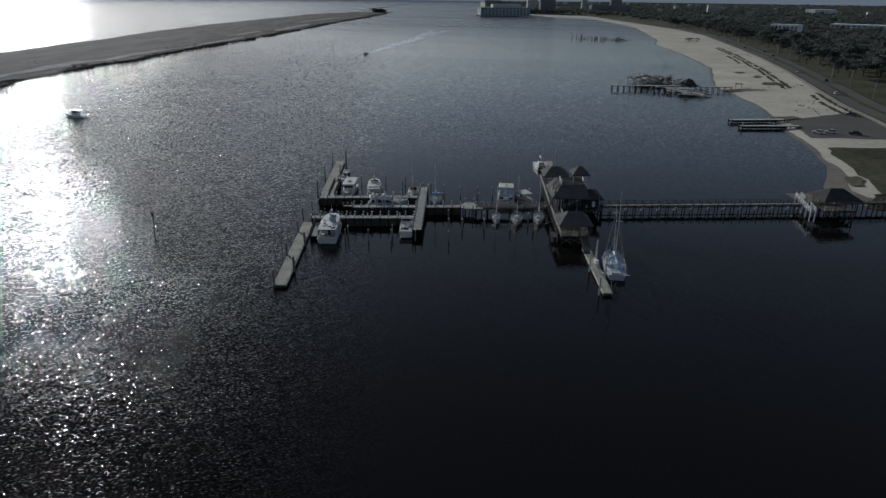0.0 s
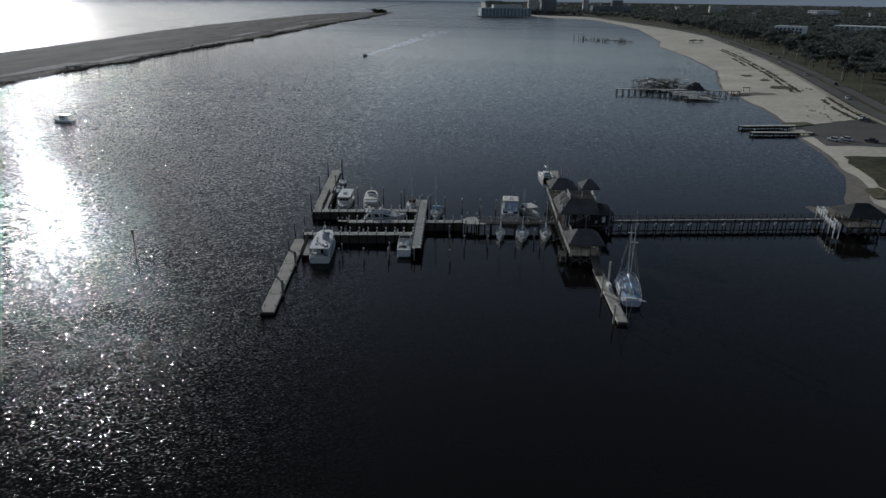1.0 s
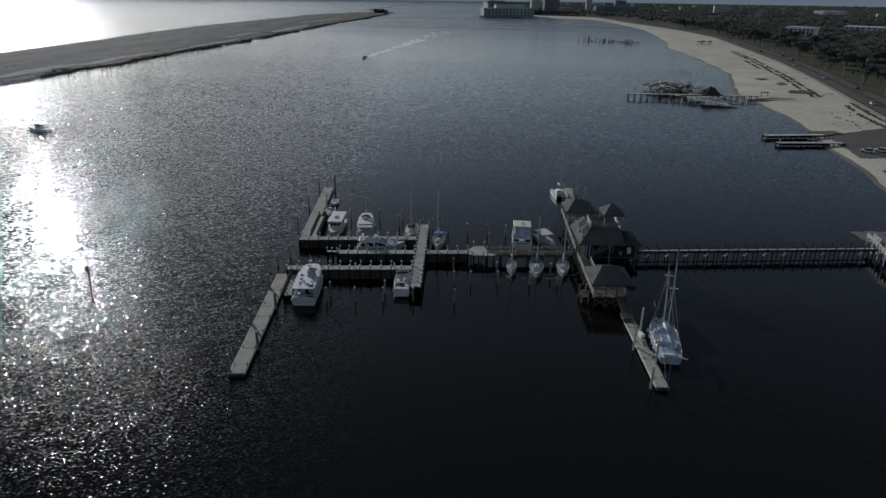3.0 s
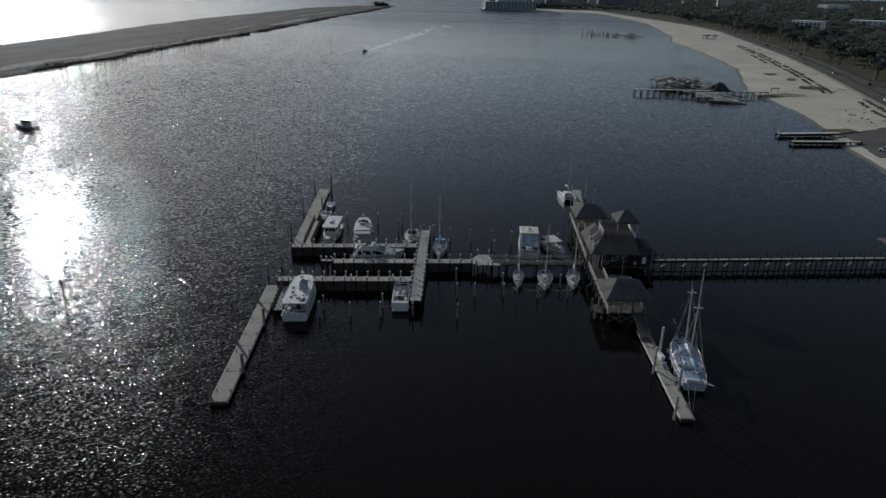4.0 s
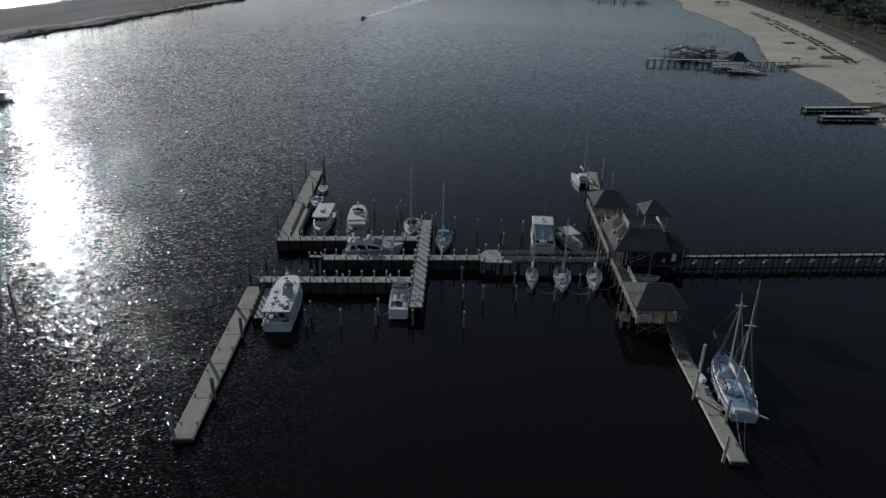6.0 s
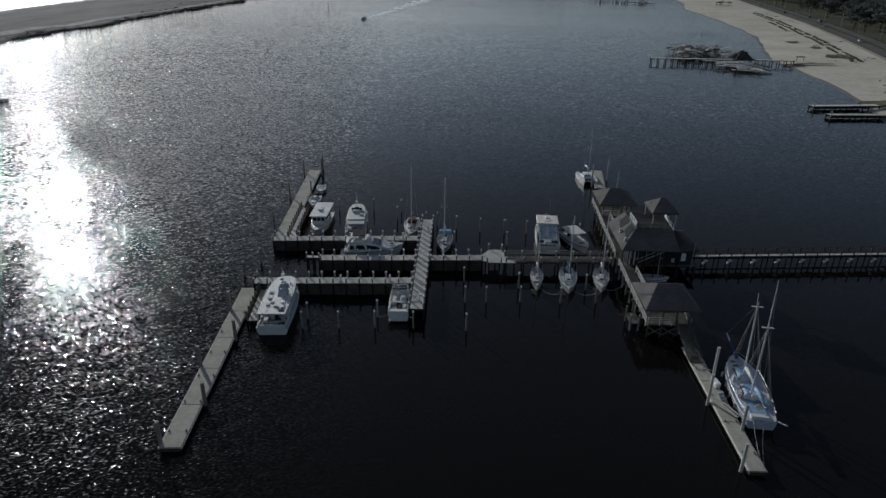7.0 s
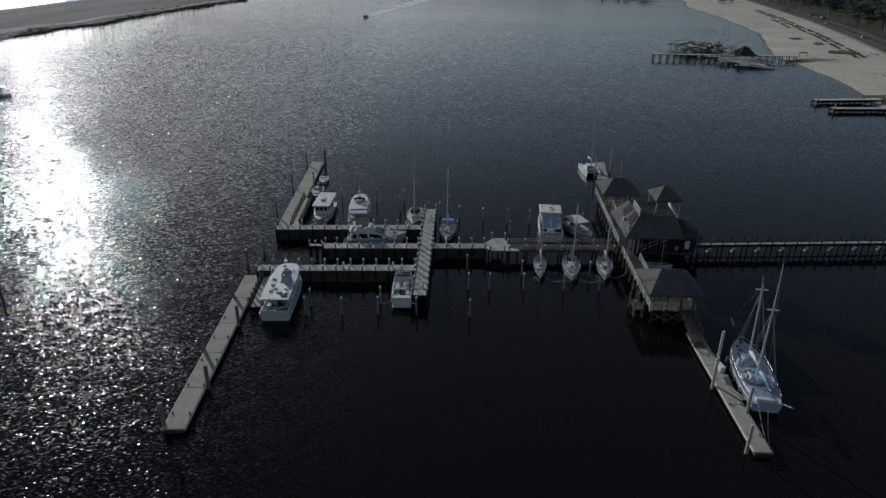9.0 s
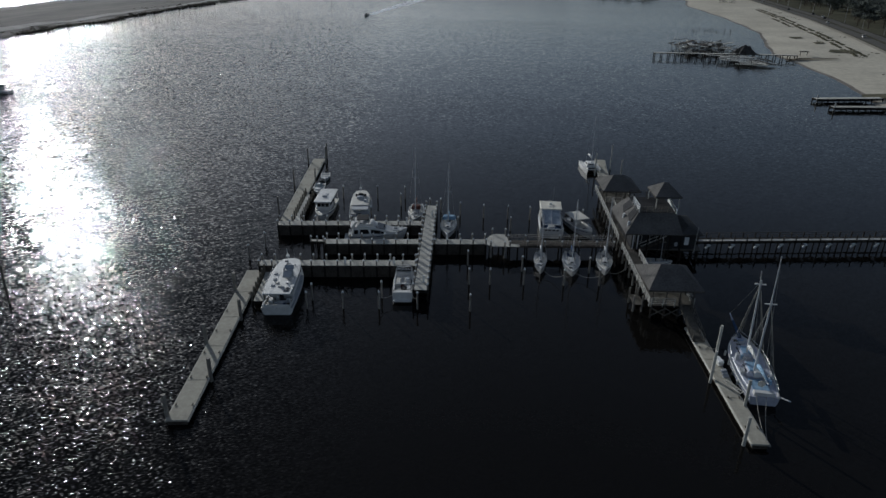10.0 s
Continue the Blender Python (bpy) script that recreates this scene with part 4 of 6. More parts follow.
# two dark panels stand in for shadows across the west slope
for corners in (((0.40, 0.10), (0.55, 0.36), (1.0, 0.32), (0.97, 0.04)), ((0.42, 0.56), (0.58, 0.80), (1.0, 0.80), (0.96, 0.44))):
    bm = B()
    ring = []
    for u, v in corners:
        low, high = Vector((RX0, RY0 + (RY1 - RY0) * v, 5.1)), Vector((TX0, TY0 + (TY1 - TY0) * v, TZ))
        ring.append(low.lerp(high, u) + Vector((-0.05, 0, 0.07)))
    face = bm.faces.new([bm.verts.new(p) for p in ring])
    ext = bmesh.ops.extrude_face_region(bm, geom=[face])
    for g in ext["geom"]:
        if isinstance(g, bmesh.types.BMVert):
            g.co += Vector((0.05, 0, -0.09))
    bmesh.ops.recalc_face_normals(bm, faces=bm.faces)
    part("roof_shadow", bm, SIDING, house, "dark panel put on for a shadow on the roof")
for u, v in ((0.33, 1.7), (0.33, 5.2)):
    zz = 5.1 + (TZ - 5.1) * u
    xx = RX0 + (TX0 - RX0) * u
    part("roof_vent", box(B(), xx - 0.2, xx + 0.2, RY0 + v, RY0 + v + 0.4, zz - 0.3, zz + 0.6, 0.04), GREY_DECK, house, "pale boxed roof vent")
for k in range(9):
    x = X0 + 1.2 + k * 0.42
    part("stair_tread", box(B(), x, x + 0.4, Y0 - 1.25, Y0 - 0.35, DZ + 0.2 + k * 0.24, DZ + 0.26 + k * 0.24), BOARDS, house)
for yy in (Y0 - 1.3, Y0 - 0.32):
    part("stair_stringer", beam(B(), (X0 + 1.1, yy, DZ), (X0 + 5.1, yy, DZ + 2.3), 0.06, 0.28), DARK_TIMBER, house)
    part("stair_rail", beam(B(), (X0 + 1.1, yy, DZ + 0.95), (X0 + 5.1, yy, DZ + 2.9), 0.06, 0.08), TIMBER, house)
for x in (X0 + 0.25, X0 + 0.95):
    part("door_post", box(B(), x - 0.09, x + 0.09, Y0 - 0.1, Y0 - 0.004, DZ + 0.02, 4.5), CAP_WHITE, house, "white door post")
part("stair_post", beam(B(), (X0 + 1.15, Y0 - 1.3, -1.2), (X0 + 1.15, Y0 - 1.3, DZ + 1.0), 0.12), DARK_TIMBER, house)
part("stair_post", beam(B(), (X0 + 5.05, Y0 - 1.3, -1.2), (X0 + 5.05, Y0 - 1.3, 4.9), 0.12), DARK_TIMBER, house)
part("wall_box", box(B(), X1 + 0.4, X1 + 0.85, Y0 + 0.12, Y0 + 0.29, 2.5, 3.1), GREY_DECK, house, "pale meter box")
part("flagpole", rod(B(), (X1 + 3.2, Y0 - 0.9, DZ), (X1 + 3.3, Y0 - 0.9, 6.4), 0.05, 0.03), TIMBER, house)

# ---- the long pier to the shore ----
long_pier = fixed_pier((36.94, 151.96), (88.92, 156.18), 1.25, 2.02, "long timber pier on many piles to the shore", sides=(-1, 1), post=0.9, step=2.05, cap=False, r=0.10, planks=SHADED_TIMBER, post_mat=DARK_TIMBER)
ang = math.atan2(4.22, 51.98)
length = Vector((51.98, 4.22)).length
# pale strip added for the sunlit near edge of the dark deck
part("edge_board", box(B(), 0.18, 0.80, 0.0, length, 2.045, 2.10), PALE_TIMBER, long_pier, "pale strip for the sunlit deck edge")
for sx, h in ((-1, 0.85), (-1, 0.45)):
    part("handrail", beam(B(), (sx * 0.74, 0, 2.02 + h), (sx * 0.74, length, 2.02 + h), 0.08, 0.06), BOARDS, long_pier)
# black beam added only to deepen the dark between the piles
part("waler", box(B(), -0.80, -0.70, 0.0, length, 0.9, 1.12), SHADED_TIMBER, long_pier)
for k in range(13):
    y = 1.5 + k * 4.1
    part("bracket", beam(B(), (1.00, y, 0.85), (1.12, y + 0.55, 1.42), 0.12, 0.26), CAP_WHITE, long_pier, "pale timber bracket")
    part("bracket_shelf", box(B(), 0.80, 1.26, y + 0.22, y + 0.78, 1.43, 1.50), CAP_WHITE, long_pier, "pale bracket shelf")
fixed_pier((89.15, 156.18), (111.72, 158), 1.7, 2.2, "timber pier section from the hut to the land", sides=(-1, 1), rails=True, cap=False, step=3, planks=BROWN_DECK)
pavilion("pier_hut", *(90.1, 97.6, 149.8, 156.2), 2.1, 4.7, 6.9, 3.0, "dark-roofed open hut on the pier near the shore", "snw", 0.9, "x", DARK_ROOF)
ld = thing("hut_stairs", "white-railed landing stairs beside the hut", "stairs")
plank_deck(ld, 85.5, 86.9, 147.3, 161.2, 2.34, None, 3.0)
for u in (0.0, 0.25, 0.5, 0.75, 1.0):
    y = 147.5 + 13.5 * u
    for x in (85.6, 86.8):
        part("post", rod(B(), (x + 3.0 * u, y, -1.5), (x + 3.0 * u, y, 3.5), 0.13, 0.11, 8), CAP_WHITE, ld)
railing(ld, (85.55, 147.4), (88.55, 161.1), 2.34, mat=CAP_WHITE)
railing(ld, (86.85, 147.4), (87.95, 152.4), 2.34, mat=CAP_WHITE)
railing(ld, (89.05, 157.4), (89.85, 161.1), 2.34, mat=CAP_WHITE)


# ---- boats ----
def hull(L, Bm, free, bow, stern=0.8, draft=0.4, full=2.4, n=14):
    """Sections of a hull, stern at y = 0, bow at y = L: half-width, sheer height, y."""
    rows = []
    for k in range(n + 1):
        s = k / n
        if s < 0.42:
            w = stern + (1 - stern) * math.sin(s / 0.42 * math.pi / 2)
        else:
            w = 1 - ((s - 0.42) / 0.58) ** full
        rows.append((max(0.02, w * Bm / 2), free + (bow - free) * s * s, L * s))
    bm = B()
    prev = None
    for w, z, y in rows:
        s = y / L
        rake = 0.10 * L * max(0, s - 0.55) / 0.45
        pts = [(-w, y, z), (-w * 0.97, y - rake * 0.25, z * 0.55), (-w * 0.86, y - rake * 0.7, 0.05), (0, y - rake, -draft), (w * 0.86, y - rake * 0.7, 0.05), (w * 0.97, y - rake * 0.25, z * 0.55), (w, y, z)]
        cur = [bm.verts.new(p) for p in pts]
        if prev:
            for i in range(6):
                bm.faces.new((prev[i], prev[i + 1], cur[i + 1], cur[i]))
        else:
            bm.faces.new(cur)
        prev = cur
    deck = B()
    prev = None
    for w, z, y in rows:
        w2 = max(0.01, w - 0.06)
        cur = [deck.verts.new(p) for p in ((-w2, y, z - 0.05), (0, y, z + 0.02), (w2, y, z - 0.05))]
        if prev:
            for i in range(2):
                deck.faces.new((prev[i], prev[i + 1], cur[i + 1], cur[i]))
        prev = cur
    rail = B()
    prev = None
    for w, z, y in rows:
        cur = [[rail.verts.new((sx * (w - d), y + (0.03 if d == 0 else 0), z + h)) for d, h in ((-0.04, -0.05), (-0.04, 0.06), (0.08, 0.06), (0.08, -0.05))] for sx in (-1, 1)]
        if prev:
            for a, b in zip(prev, cur):
                for i in range(4):
                    j = (i + 1) % 4
                    rail.faces.new((a[i], a[j], b[j], b[i]))
        prev = cur
    bmesh.ops.recalc_face_normals(rail, faces=rail.faces)
    bmesh.ops.recalc_face_normals(bm, faces=bm.faces)
    return bm, deck, rail, rows


def width_at(rows, y):
    for (w0, z0, y0), (w1, z1, y1) in zip(rows, rows[1:]):
        if y <= y1:
            u = (y - y0) / (y1 - y0)
            return w0 + (w1 - w0) * u, z0 + (z1 - z0) * u
    return rows[-1][0], rows[-1][1]


def boat_base(name, label, x, y, heading, L, Bm, free, bow, deck_mat, stern=0.8, full=2.4, hull_mat=None, group=""):
    t = thing(name, label, "boat", pose(x, y, 0, 0, 0, heading), group)
    h, d, r, rows = hull(L, Bm, free, bow, stern, 0.45, full)
    part("hull", h, hull_mat or GELCOAT, t, smooth=False)
    part("deck", d, deck_mat, t)
    part("gunwale", r, GELCOAT, t)
    for sx in (-1, 1):
        stripe = B()
        for (w0, z0, y0), (w1, z1, y1) in zip(rows[:-1], rows[1:-1]):
            v = [stripe.verts.new(p) for p in ((sx * (w0 + 0.012), y0, z0 - 0.28), (sx * (w1 + 0.012), y1, z1 - 0.28), (sx * (w1 + 0.014), y1, z1 - 0.18), (sx * (w0 + 0.014), y0, z0 - 0.18))]
            stripe.faces.new(v)
        part("stripe", stripe, NAVY, t)
    return t, rows


def house_box(t, x0, x1, y0, y1, z0, z1, taper, mat=None, windows=3, name="cabin", front=True):
    """A cabin with rounded edges and dark windows along its sides and front."""
    bm = box(B(), x0, x1, y0, y1, z0, z1, taper)
    bmesh.ops.bevel(bm, geom=bm.edges[:], offset=min(0.10, (z1 - z0) * 0.2), segments=2, affect="EDGES")
    c = part(name, bm, mat or GELCOAT, t)
    zc0, zc1 = z0 + (z1 - z0) * 0.48, z0 + (z1 - z0) * 0.84

    def inset(z):
        return taper * (z - z0) / (z1 - z0)
    n = max(1, windows)
    span = (y1 - y0 - 2 * taper - 0.3) / n
    for sx in (-1, 1):
        for k in range(n if windows else 0):
            a, b = y0 + taper + 0.15 + span * k + 0.06, y0 + taper + 0.15 + span * (k + 1) - 0.06
            xe = x1 if sx > 0 else x0
            bm = B()
            v = [bm.verts.new(p) for p in ((xe - sx * inset(zc0) + sx * 0.012, a, zc0), (xe - sx * inset(zc0) + sx * 0.012, b, zc0), (xe - sx * inset(zc1) + sx * 0.012, b, zc1), (xe - sx * inset(zc1) + sx * 0.012, a, zc1))]
            bm.faces.new(v)
            ext = bmesh.ops.extrude_face_region(bm, geom=bm.faces[:])
            for g in ext["geom"]:
                if isinstance(g, bmesh.types.BMVert):
                    g.co.x -= sx * 0.03
            part("window", bm, GLASS_DARK, c)
    if front and windows:
        for ye, sy in ((y0, -1), (y1, 1)):
            wspan = (x1 - x0 - 2 * taper - 0.2) / 3
            for k in range(3):
                a, b = x0 + taper + 0.1 + wspan * k + 0.05, x0 + taper + 0.1 + wspan * (k + 1) - 0.05
                bm = B()
                v = [bm.verts.new(p) for p in ((a, ye - sy * inset(zc0) + sy * 0.012, zc0), (b, ye - sy * inset(zc0) + sy * 0.012, zc0), (b, ye - sy * inset(zc1) + sy * 0.012, zc1), (a, ye - sy * inset(zc1) + sy * 0.012, zc1))]
                bm.faces.new(v)
                ext = bmesh.ops.extrude_face_region(bm, geom=bm.faces[:])
                for g in ext["geom"]:
                    if isinstance(g, bmesh.types.BMVert):
                        g.co.y -= sy * 0.03
                part("window", bm, GLASS_DARK, c)
    return c


def bow_rail(t, rows, y0, L, h=0.6):
    ys = [y0 + (L * 0.985 - y0) * k / 7 for k in range(8)]
    for sx in (-1, 1):
        prev = None
        for y in ys:
            w, z = width_at(rows, y)
            p = Vector((sx * max(0.02, w - 0.08), y, z))
            part("stanchion", rod(B(), p, p + Vector((0, 0, h)), 0.018, n=5), STEEL, t)
            if prev is not None:
                part("lifeline", rod(B(), prev + Vector((0, 0, h)), p + Vector((0, 0, h)), 0.02, n=5), STEEL, t)
            prev = p


def clutter(t, x0, x1, y0, y1, z, n, seed):
    """Hatches, boxes, coils and seats on a deck."""
    r = random.Random(seed)
    for k in range(n):
        x, y, s = r.uniform(x0, x1), r.uniform(y0, y1), r.uniform(0.18, 0.42)
        if k % 3 == 0:
            part("hatch", box(B(), x - s, x + s, y - s * 0.8, y + s * 0.8, z, z + 0.07, 0.03), GLASS_DARK, t, "dark deck hatch")
        elif k % 3 == 1:
            part("locker", box(B(), x - s, x + s, y - s * 0.6, y + s * 0.6, z, z + 0.3, 0.04), GREY_DECK, t)
        else:
            part("vent", rod(B(), (x, y, z), (x, y, z + 0.28), 0.1, 0.14, 8), STEEL, t)


def rig(t, y, z, h, L, Bm, boom=None, cover=None, spreaders=1, r=0.08, bow_y=None, lean=0.0):
    top = Vector((lean, y - 0.01 * h, z + h))
    part("mast", rod(B(), (0, y, z), top, r, r * 0.6, 8), ALLOY, t)
    for k in range(spreaders):
        zz = z + h * (0.55 if spreaders == 1 else 0.4 + 0.28 * k)
        part("spreader", rod(B(), (-0.2 * Bm, y, zz), (0.2 * Bm, y, zz), 0.03, n=5), ALLOY, t)
    for sx in (-1, 1):
        part("shroud", rod(B(), (sx * Bm * 0.46, y - 0.2, z), top, 0.012, n=4), STEEL, t)
    part("forestay", rod(B(), (0, bow_y if bow_y else L * 0.97, z), top, 0.014, n=4), STEEL, t)
    part("backstay", rod(B(), (0, 0.1, z), top, 0.012, n=4), STEEL, t)
    if boom:
        part("boom", rod(B(), (0, y - 0.15, z + 1.3), (0.05, y - boom, z + 1.25), 0.07, 0.06, 8), ALLOY, t)
        bm = B()
        rod(bm, (0, y - 0.25, z + 1.52), (0.05, y - boom + 0.1, z + 1.40), 0.19, 0.11, 8)
        part("sail_cover", bm, cover or GELCOAT, t, "furled sail under its cover", True)


def sailboat(label, bow_xy, heading, L, Bm, mast, cover, deck=CREAM, dodger=None, seed=1):
    """heading: the way the bow points, degrees from +y to the left; placed by its bow."""
    a = radians(heading)
    x, y = bow_xy[0] + math.sin(a) * L, bow_xy[1] - math.cos(a) * L
    t, rows = boat_base("sailboat", label, x, y, heading, L, Bm, 0.85, 1.2, deck, 0.62, 1.9, group="sailing boats")
    house_box(t, -Bm * 0.24, Bm * 0.24, L * 0.36, L * 0.70, 0.85, 1.35, 0.12, windows=3, name="coachroof", front=False)
    bm = box(B(), -Bm * 0.22, Bm * 0.22, L * 0.08, L * 0.33, 0.62, 0.905)
    part("cockpit", bm, PLASTER_DARK, t)
    part("companionway", box(B(), -Bm * 0.11, Bm * 0.11, L * 0.345, L * 0.40, 1.352, 1.42), GLASS_DARK, t, "dark companionway hatch")
    part("fore_hatch", box(B(), -0.25, 0.25, L * 0.64, L * 0.69, 1.352, 1.42, 0.03), GLASS_DARK, t)
    for sx in (-1, 1):
        part("grab_rail", rod(B(), (sx * Bm * 0.15, L * 0.42, 1.42), (sx * Bm * 0.15, L * 0.6, 1.42), 0.03, n=5), BARK, t)
        part("winch", rod(B(), (sx * Bm * 0.27, L * 0.2, 1.12), (sx * Bm * 0.27, L * 0.2, 1.32), 0.1, 0.08, 8), STEEL, t)
        part("cushion", box(B(), min(sx * Bm * 0.1, sx * Bm * 0.2), max(sx * Bm * 0.1, sx * Bm * 0.2), L * 0.1, L * 0.31, 0.91, 1.0, 0.02), (NAVY, CREAM, GREY_DECK)[seed % 3], t)
        part("coaming", box(B(), sx * Bm * 0.27 - 0.07, sx * Bm * 0.27 + 0.07, L * 0.07, L * 0.36, 0.8, 1.12, 0.02), GELCOAT, t)
    part("wheel", rod(B(), (0, L * 0.14, 1.3), (0, L * 0.14 + 0.05, 1.3), 0.38, n=14), STEEL, t)
    if dodger:
        y0, w = (0.16, 0.42) if dodger is BLUE else (0.33, 0.3)
        bm = box(B(), -Bm * w, Bm * w, L * y0, L * (y0 + 0.16), 1.4, 2.0, 0.15)
        bmesh.ops.bevel(bm, geom=bm.edges[:], offset=0.1, segments=2, affect="EDGES")
        part("dodger", bm, dodger, t, "canvas spray hood")
    rig(t, L * 0.58, 1.3, mast, L, Bm, L * 0.36, cover)
    bow_rail(t, rows, L * 0.35, L, 0.55)
    clutter(t, -Bm * 0.15, Bm * 0.15, L * 0.72, L * 0.85, 1.1, 3, seed)
    part("anchor", box(B(), -0.08, 0.08, L - 0.5, L + 0.25, 1.2, 1.3), STEEL, t)
    return t


S = 180
sailboat("white sailing yacht with a dark red cover, moored bow-in", (-10.1, 159.9), S - 1, 9.0, 2.9, 11.8, RED_BROWN, CREAM, RED_BROWN, 3)
sailboat("white sailing yacht with a blue cover, moored bow-in", (-4.1, 153.8), S - 3, 8.6, 2.8, 11.2, BLUE, CREAM, BLUE, 4)
sailboat("small white sailing boat moored stern to the gangway", (10.6, 141.3), 175.6, 6.6, 1.95, 7.4, GREY_DECK, CREAM, None, 5)
sailboat("white sailing yacht moored stern to the gangway", (15.3, 140.5), 174.5, 7.9, 2.75, 10.2, NAVY, GREY_DECK, None, 6)
sailboat("white sailing yacht with clear decks moored stern to the gangway", (20.35, 141.2), 172, 7.2, 2.45, 10.4, GREY_DECK, CREAM, None, 7)


def slab(t, name, outline, z0, z1, mat, label="", edge=0.05):
    """A flat roof or deck with a rounded edge over half an outline (x, y), mirrored."""
    bm = B()
    ring = outline + [(-x, y) for x, y in reversed(outline)]
    low, high = [bm.verts.new((x, y, z0)) for x, y in ring], [bm.verts.new((x, y, z1)) for x, y in ring]
    for i in range(len(ring)):
        j = (i + 1) % len(ring)
        bm.faces.new((low[i], low[j], high[j], high[i]))
    bm.faces.new(high)
    bm.faces.new(low[::-1])
    bmesh.ops.recalc_face_normals(bm, faces=bm.faces)
    bmesh.ops.bevel(bm, geom=bm.edges[:], offset=edge, segments=1, affect="EDGES")
    return part(name, bm, mat, t, label)


def slanted_window(t, sx, x, pts, lean=0.1):
    """A dark pane on a cabin side: pts are (y, z) corners."""
    bm = B()
    zs = min(z for y, z in pts)
    a = [bm.verts.new((sx * (x + 0.015 - lean * (z - zs)), y, z)) for y, z in pts]
    b = [bm.verts.new((sx * (x - 0.02 - lean * (z - zs)), y, z)) for y, z in pts]
    bm.faces.new(a)
    bm.faces.new(b[::-1])
    for i in range(len(a)):
        j = (i + 1) % len(a)
        bm.faces.new((a[i], b[i], b[j], a[j]))
    bmesh.ops.recalc_face_normals(bm, faces=bm.faces)
    return part("window", bm, GLASS_DARK, t)


def trawler():
    """The long motor yacht with a flat upper deck."""
    L, Bm = 12.2, 4.5
    t, rows = boat_base("motor_yacht", "long white motor yacht with a flat boat deck", -26.0, 127.3, 3.0, L, Bm, 1.0, 1.9, GREY_DECK, 0.93, 3.6)
    house_box(t, -1.62, 1.62, 2.7, 9.6, 1.05, 2.95, 0.08, windows=6)
    slab(t, "boat_deck", [(1.9, 0.15), (1.98, 3.0), (1.95, 7.0), (1.7, 9.5), (1.25, 10.9), (0.6, 11.35)], 2.95, 3.12, GELCOAT)
    for x in (-1.75, 1.75):
        for y in (0.35, 1.5, 2.6):
            part("stanchion", rod(B(), (x, y, 0.95), (x, y, 2.95), 0.05, n=6), GELCOAT, t)
        part("bulwark", box(B(), x - 0.06, x + 0.06, 0.1, 2.7, 1.0, 1.55), GELCOAT, t)
        for k in range(9):
            y = 0.4 + k * 0.95
            part("stanchion", rod(B(), (x, y, 3.12), (x, y, 3.75), 0.018, n=5), STEEL, t)
        part("deck_rail", rod(B(), (x, 0.4, 3.75), (x, 8.0, 3.75), 0.022, n=5), STEEL, t)
    part("cockpit_sole", box(B(), -1.6, 1.6, 0.2, 2.6, 1.04, 1.08), BROWN_DECK, t)
    part("transom_seat", box(B(), -0.6, 1.1, 0.75, 1.3, 1.08, 1.55, 0.05), GREY_DECK, t)
    part("cockpit_table", box(B(), -1.3, -0.7, 0.8, 1.8, 1.08, 1.75, 0.02), GELCOAT, t)
    part("transom", box(B(), -1.8, 1.8, 0.02, 0.16, 1.0, 1.5), GELCOAT, t)
    part("console", box(B(), 0.1, 1.35, 5.3, 6.0, 3.122, 4.0, 0.08), GREY_DECK, t)
    part("windscreen", beam(B(), (0.7, 6.05, 3.9), (0.7, 6.35, 4.35), 1.3, 0.04), CLEAR_PLASTIC, t)
    part("canvas_cover", beam(B(), (0.65, 4.2, 3.5), (0.65, 5.3, 3.9), 1.1, 0.12), GREY_DECK, t, "pale grey canvas over the helm")
    part("helm_seat", box(B(), -0.25, 0.2, 6.4, 7.0, 3.122, 3.8, 0.05), PLASTER_DARK, t, "grey helm seat")
    for k, (x, y) in enumerate(((-1.0, 4.4), (-0.45, 3.3), (-0.9, 2.6), (0.1, 2.3), (-1.2, 6.1))):
        part("deck_chair", box(B(), x - 0.22, x + 0.22, y - 0.3, y + 0.2, 3.122, 3.28, 0.04), (GREY_DECK, CREAM)[k % 2], t)
    part("mast", rod(B(), (0.1, 8.6, 3.12), (0.1, 8.3, 6.0), 0.06, 0.035), ALLOY, t)
    part("radar", rod(B(), (0.1, 8.45, 4.7), (0.1, 8.45, 4.9), 0.28, 0.26, 12), GELCOAT, t)
    for x in (-1.2, 1.2):
        part("antenna", rod(B(), (x, 7.5, 3.12), (x * 1.1, 7.2, 6.4), 0.018, 0.01, 5), GELCOAT, t)
    clutter(t, -1.0, 1.0, 8.4, 10.3, 3.122, 4, 8)
    clutter(t, -1.3, 1.3, 1.0, 4.0, 3.122, 5, 15)
    for k, (x, y, h, mt) in enumerate(((-1.2, 0.5, 0.5, CREAM), (0.3, 1.9, 0.75, SIDING), (1.2, 1.6, 0.6, GREY_DECK), (0.9, 0.5, 0.4, NAVY), (-0.3, 2.2, 0.9, GELCOAT))):
        part("cockpit_gear", box(B(), x - 0.24, x + 0.24, y - 0.2, y + 0.2, 1.09, 1.09 + h, 0.05), mt, t)
    part("saloon_door", box(B(), -0.5, 0.4, 2.63, 2.69, 1.1, 2.75), GLASS_DARK, t, "dark saloon door")
    bow_rail(t, rows, 8.5, L, 0.7)


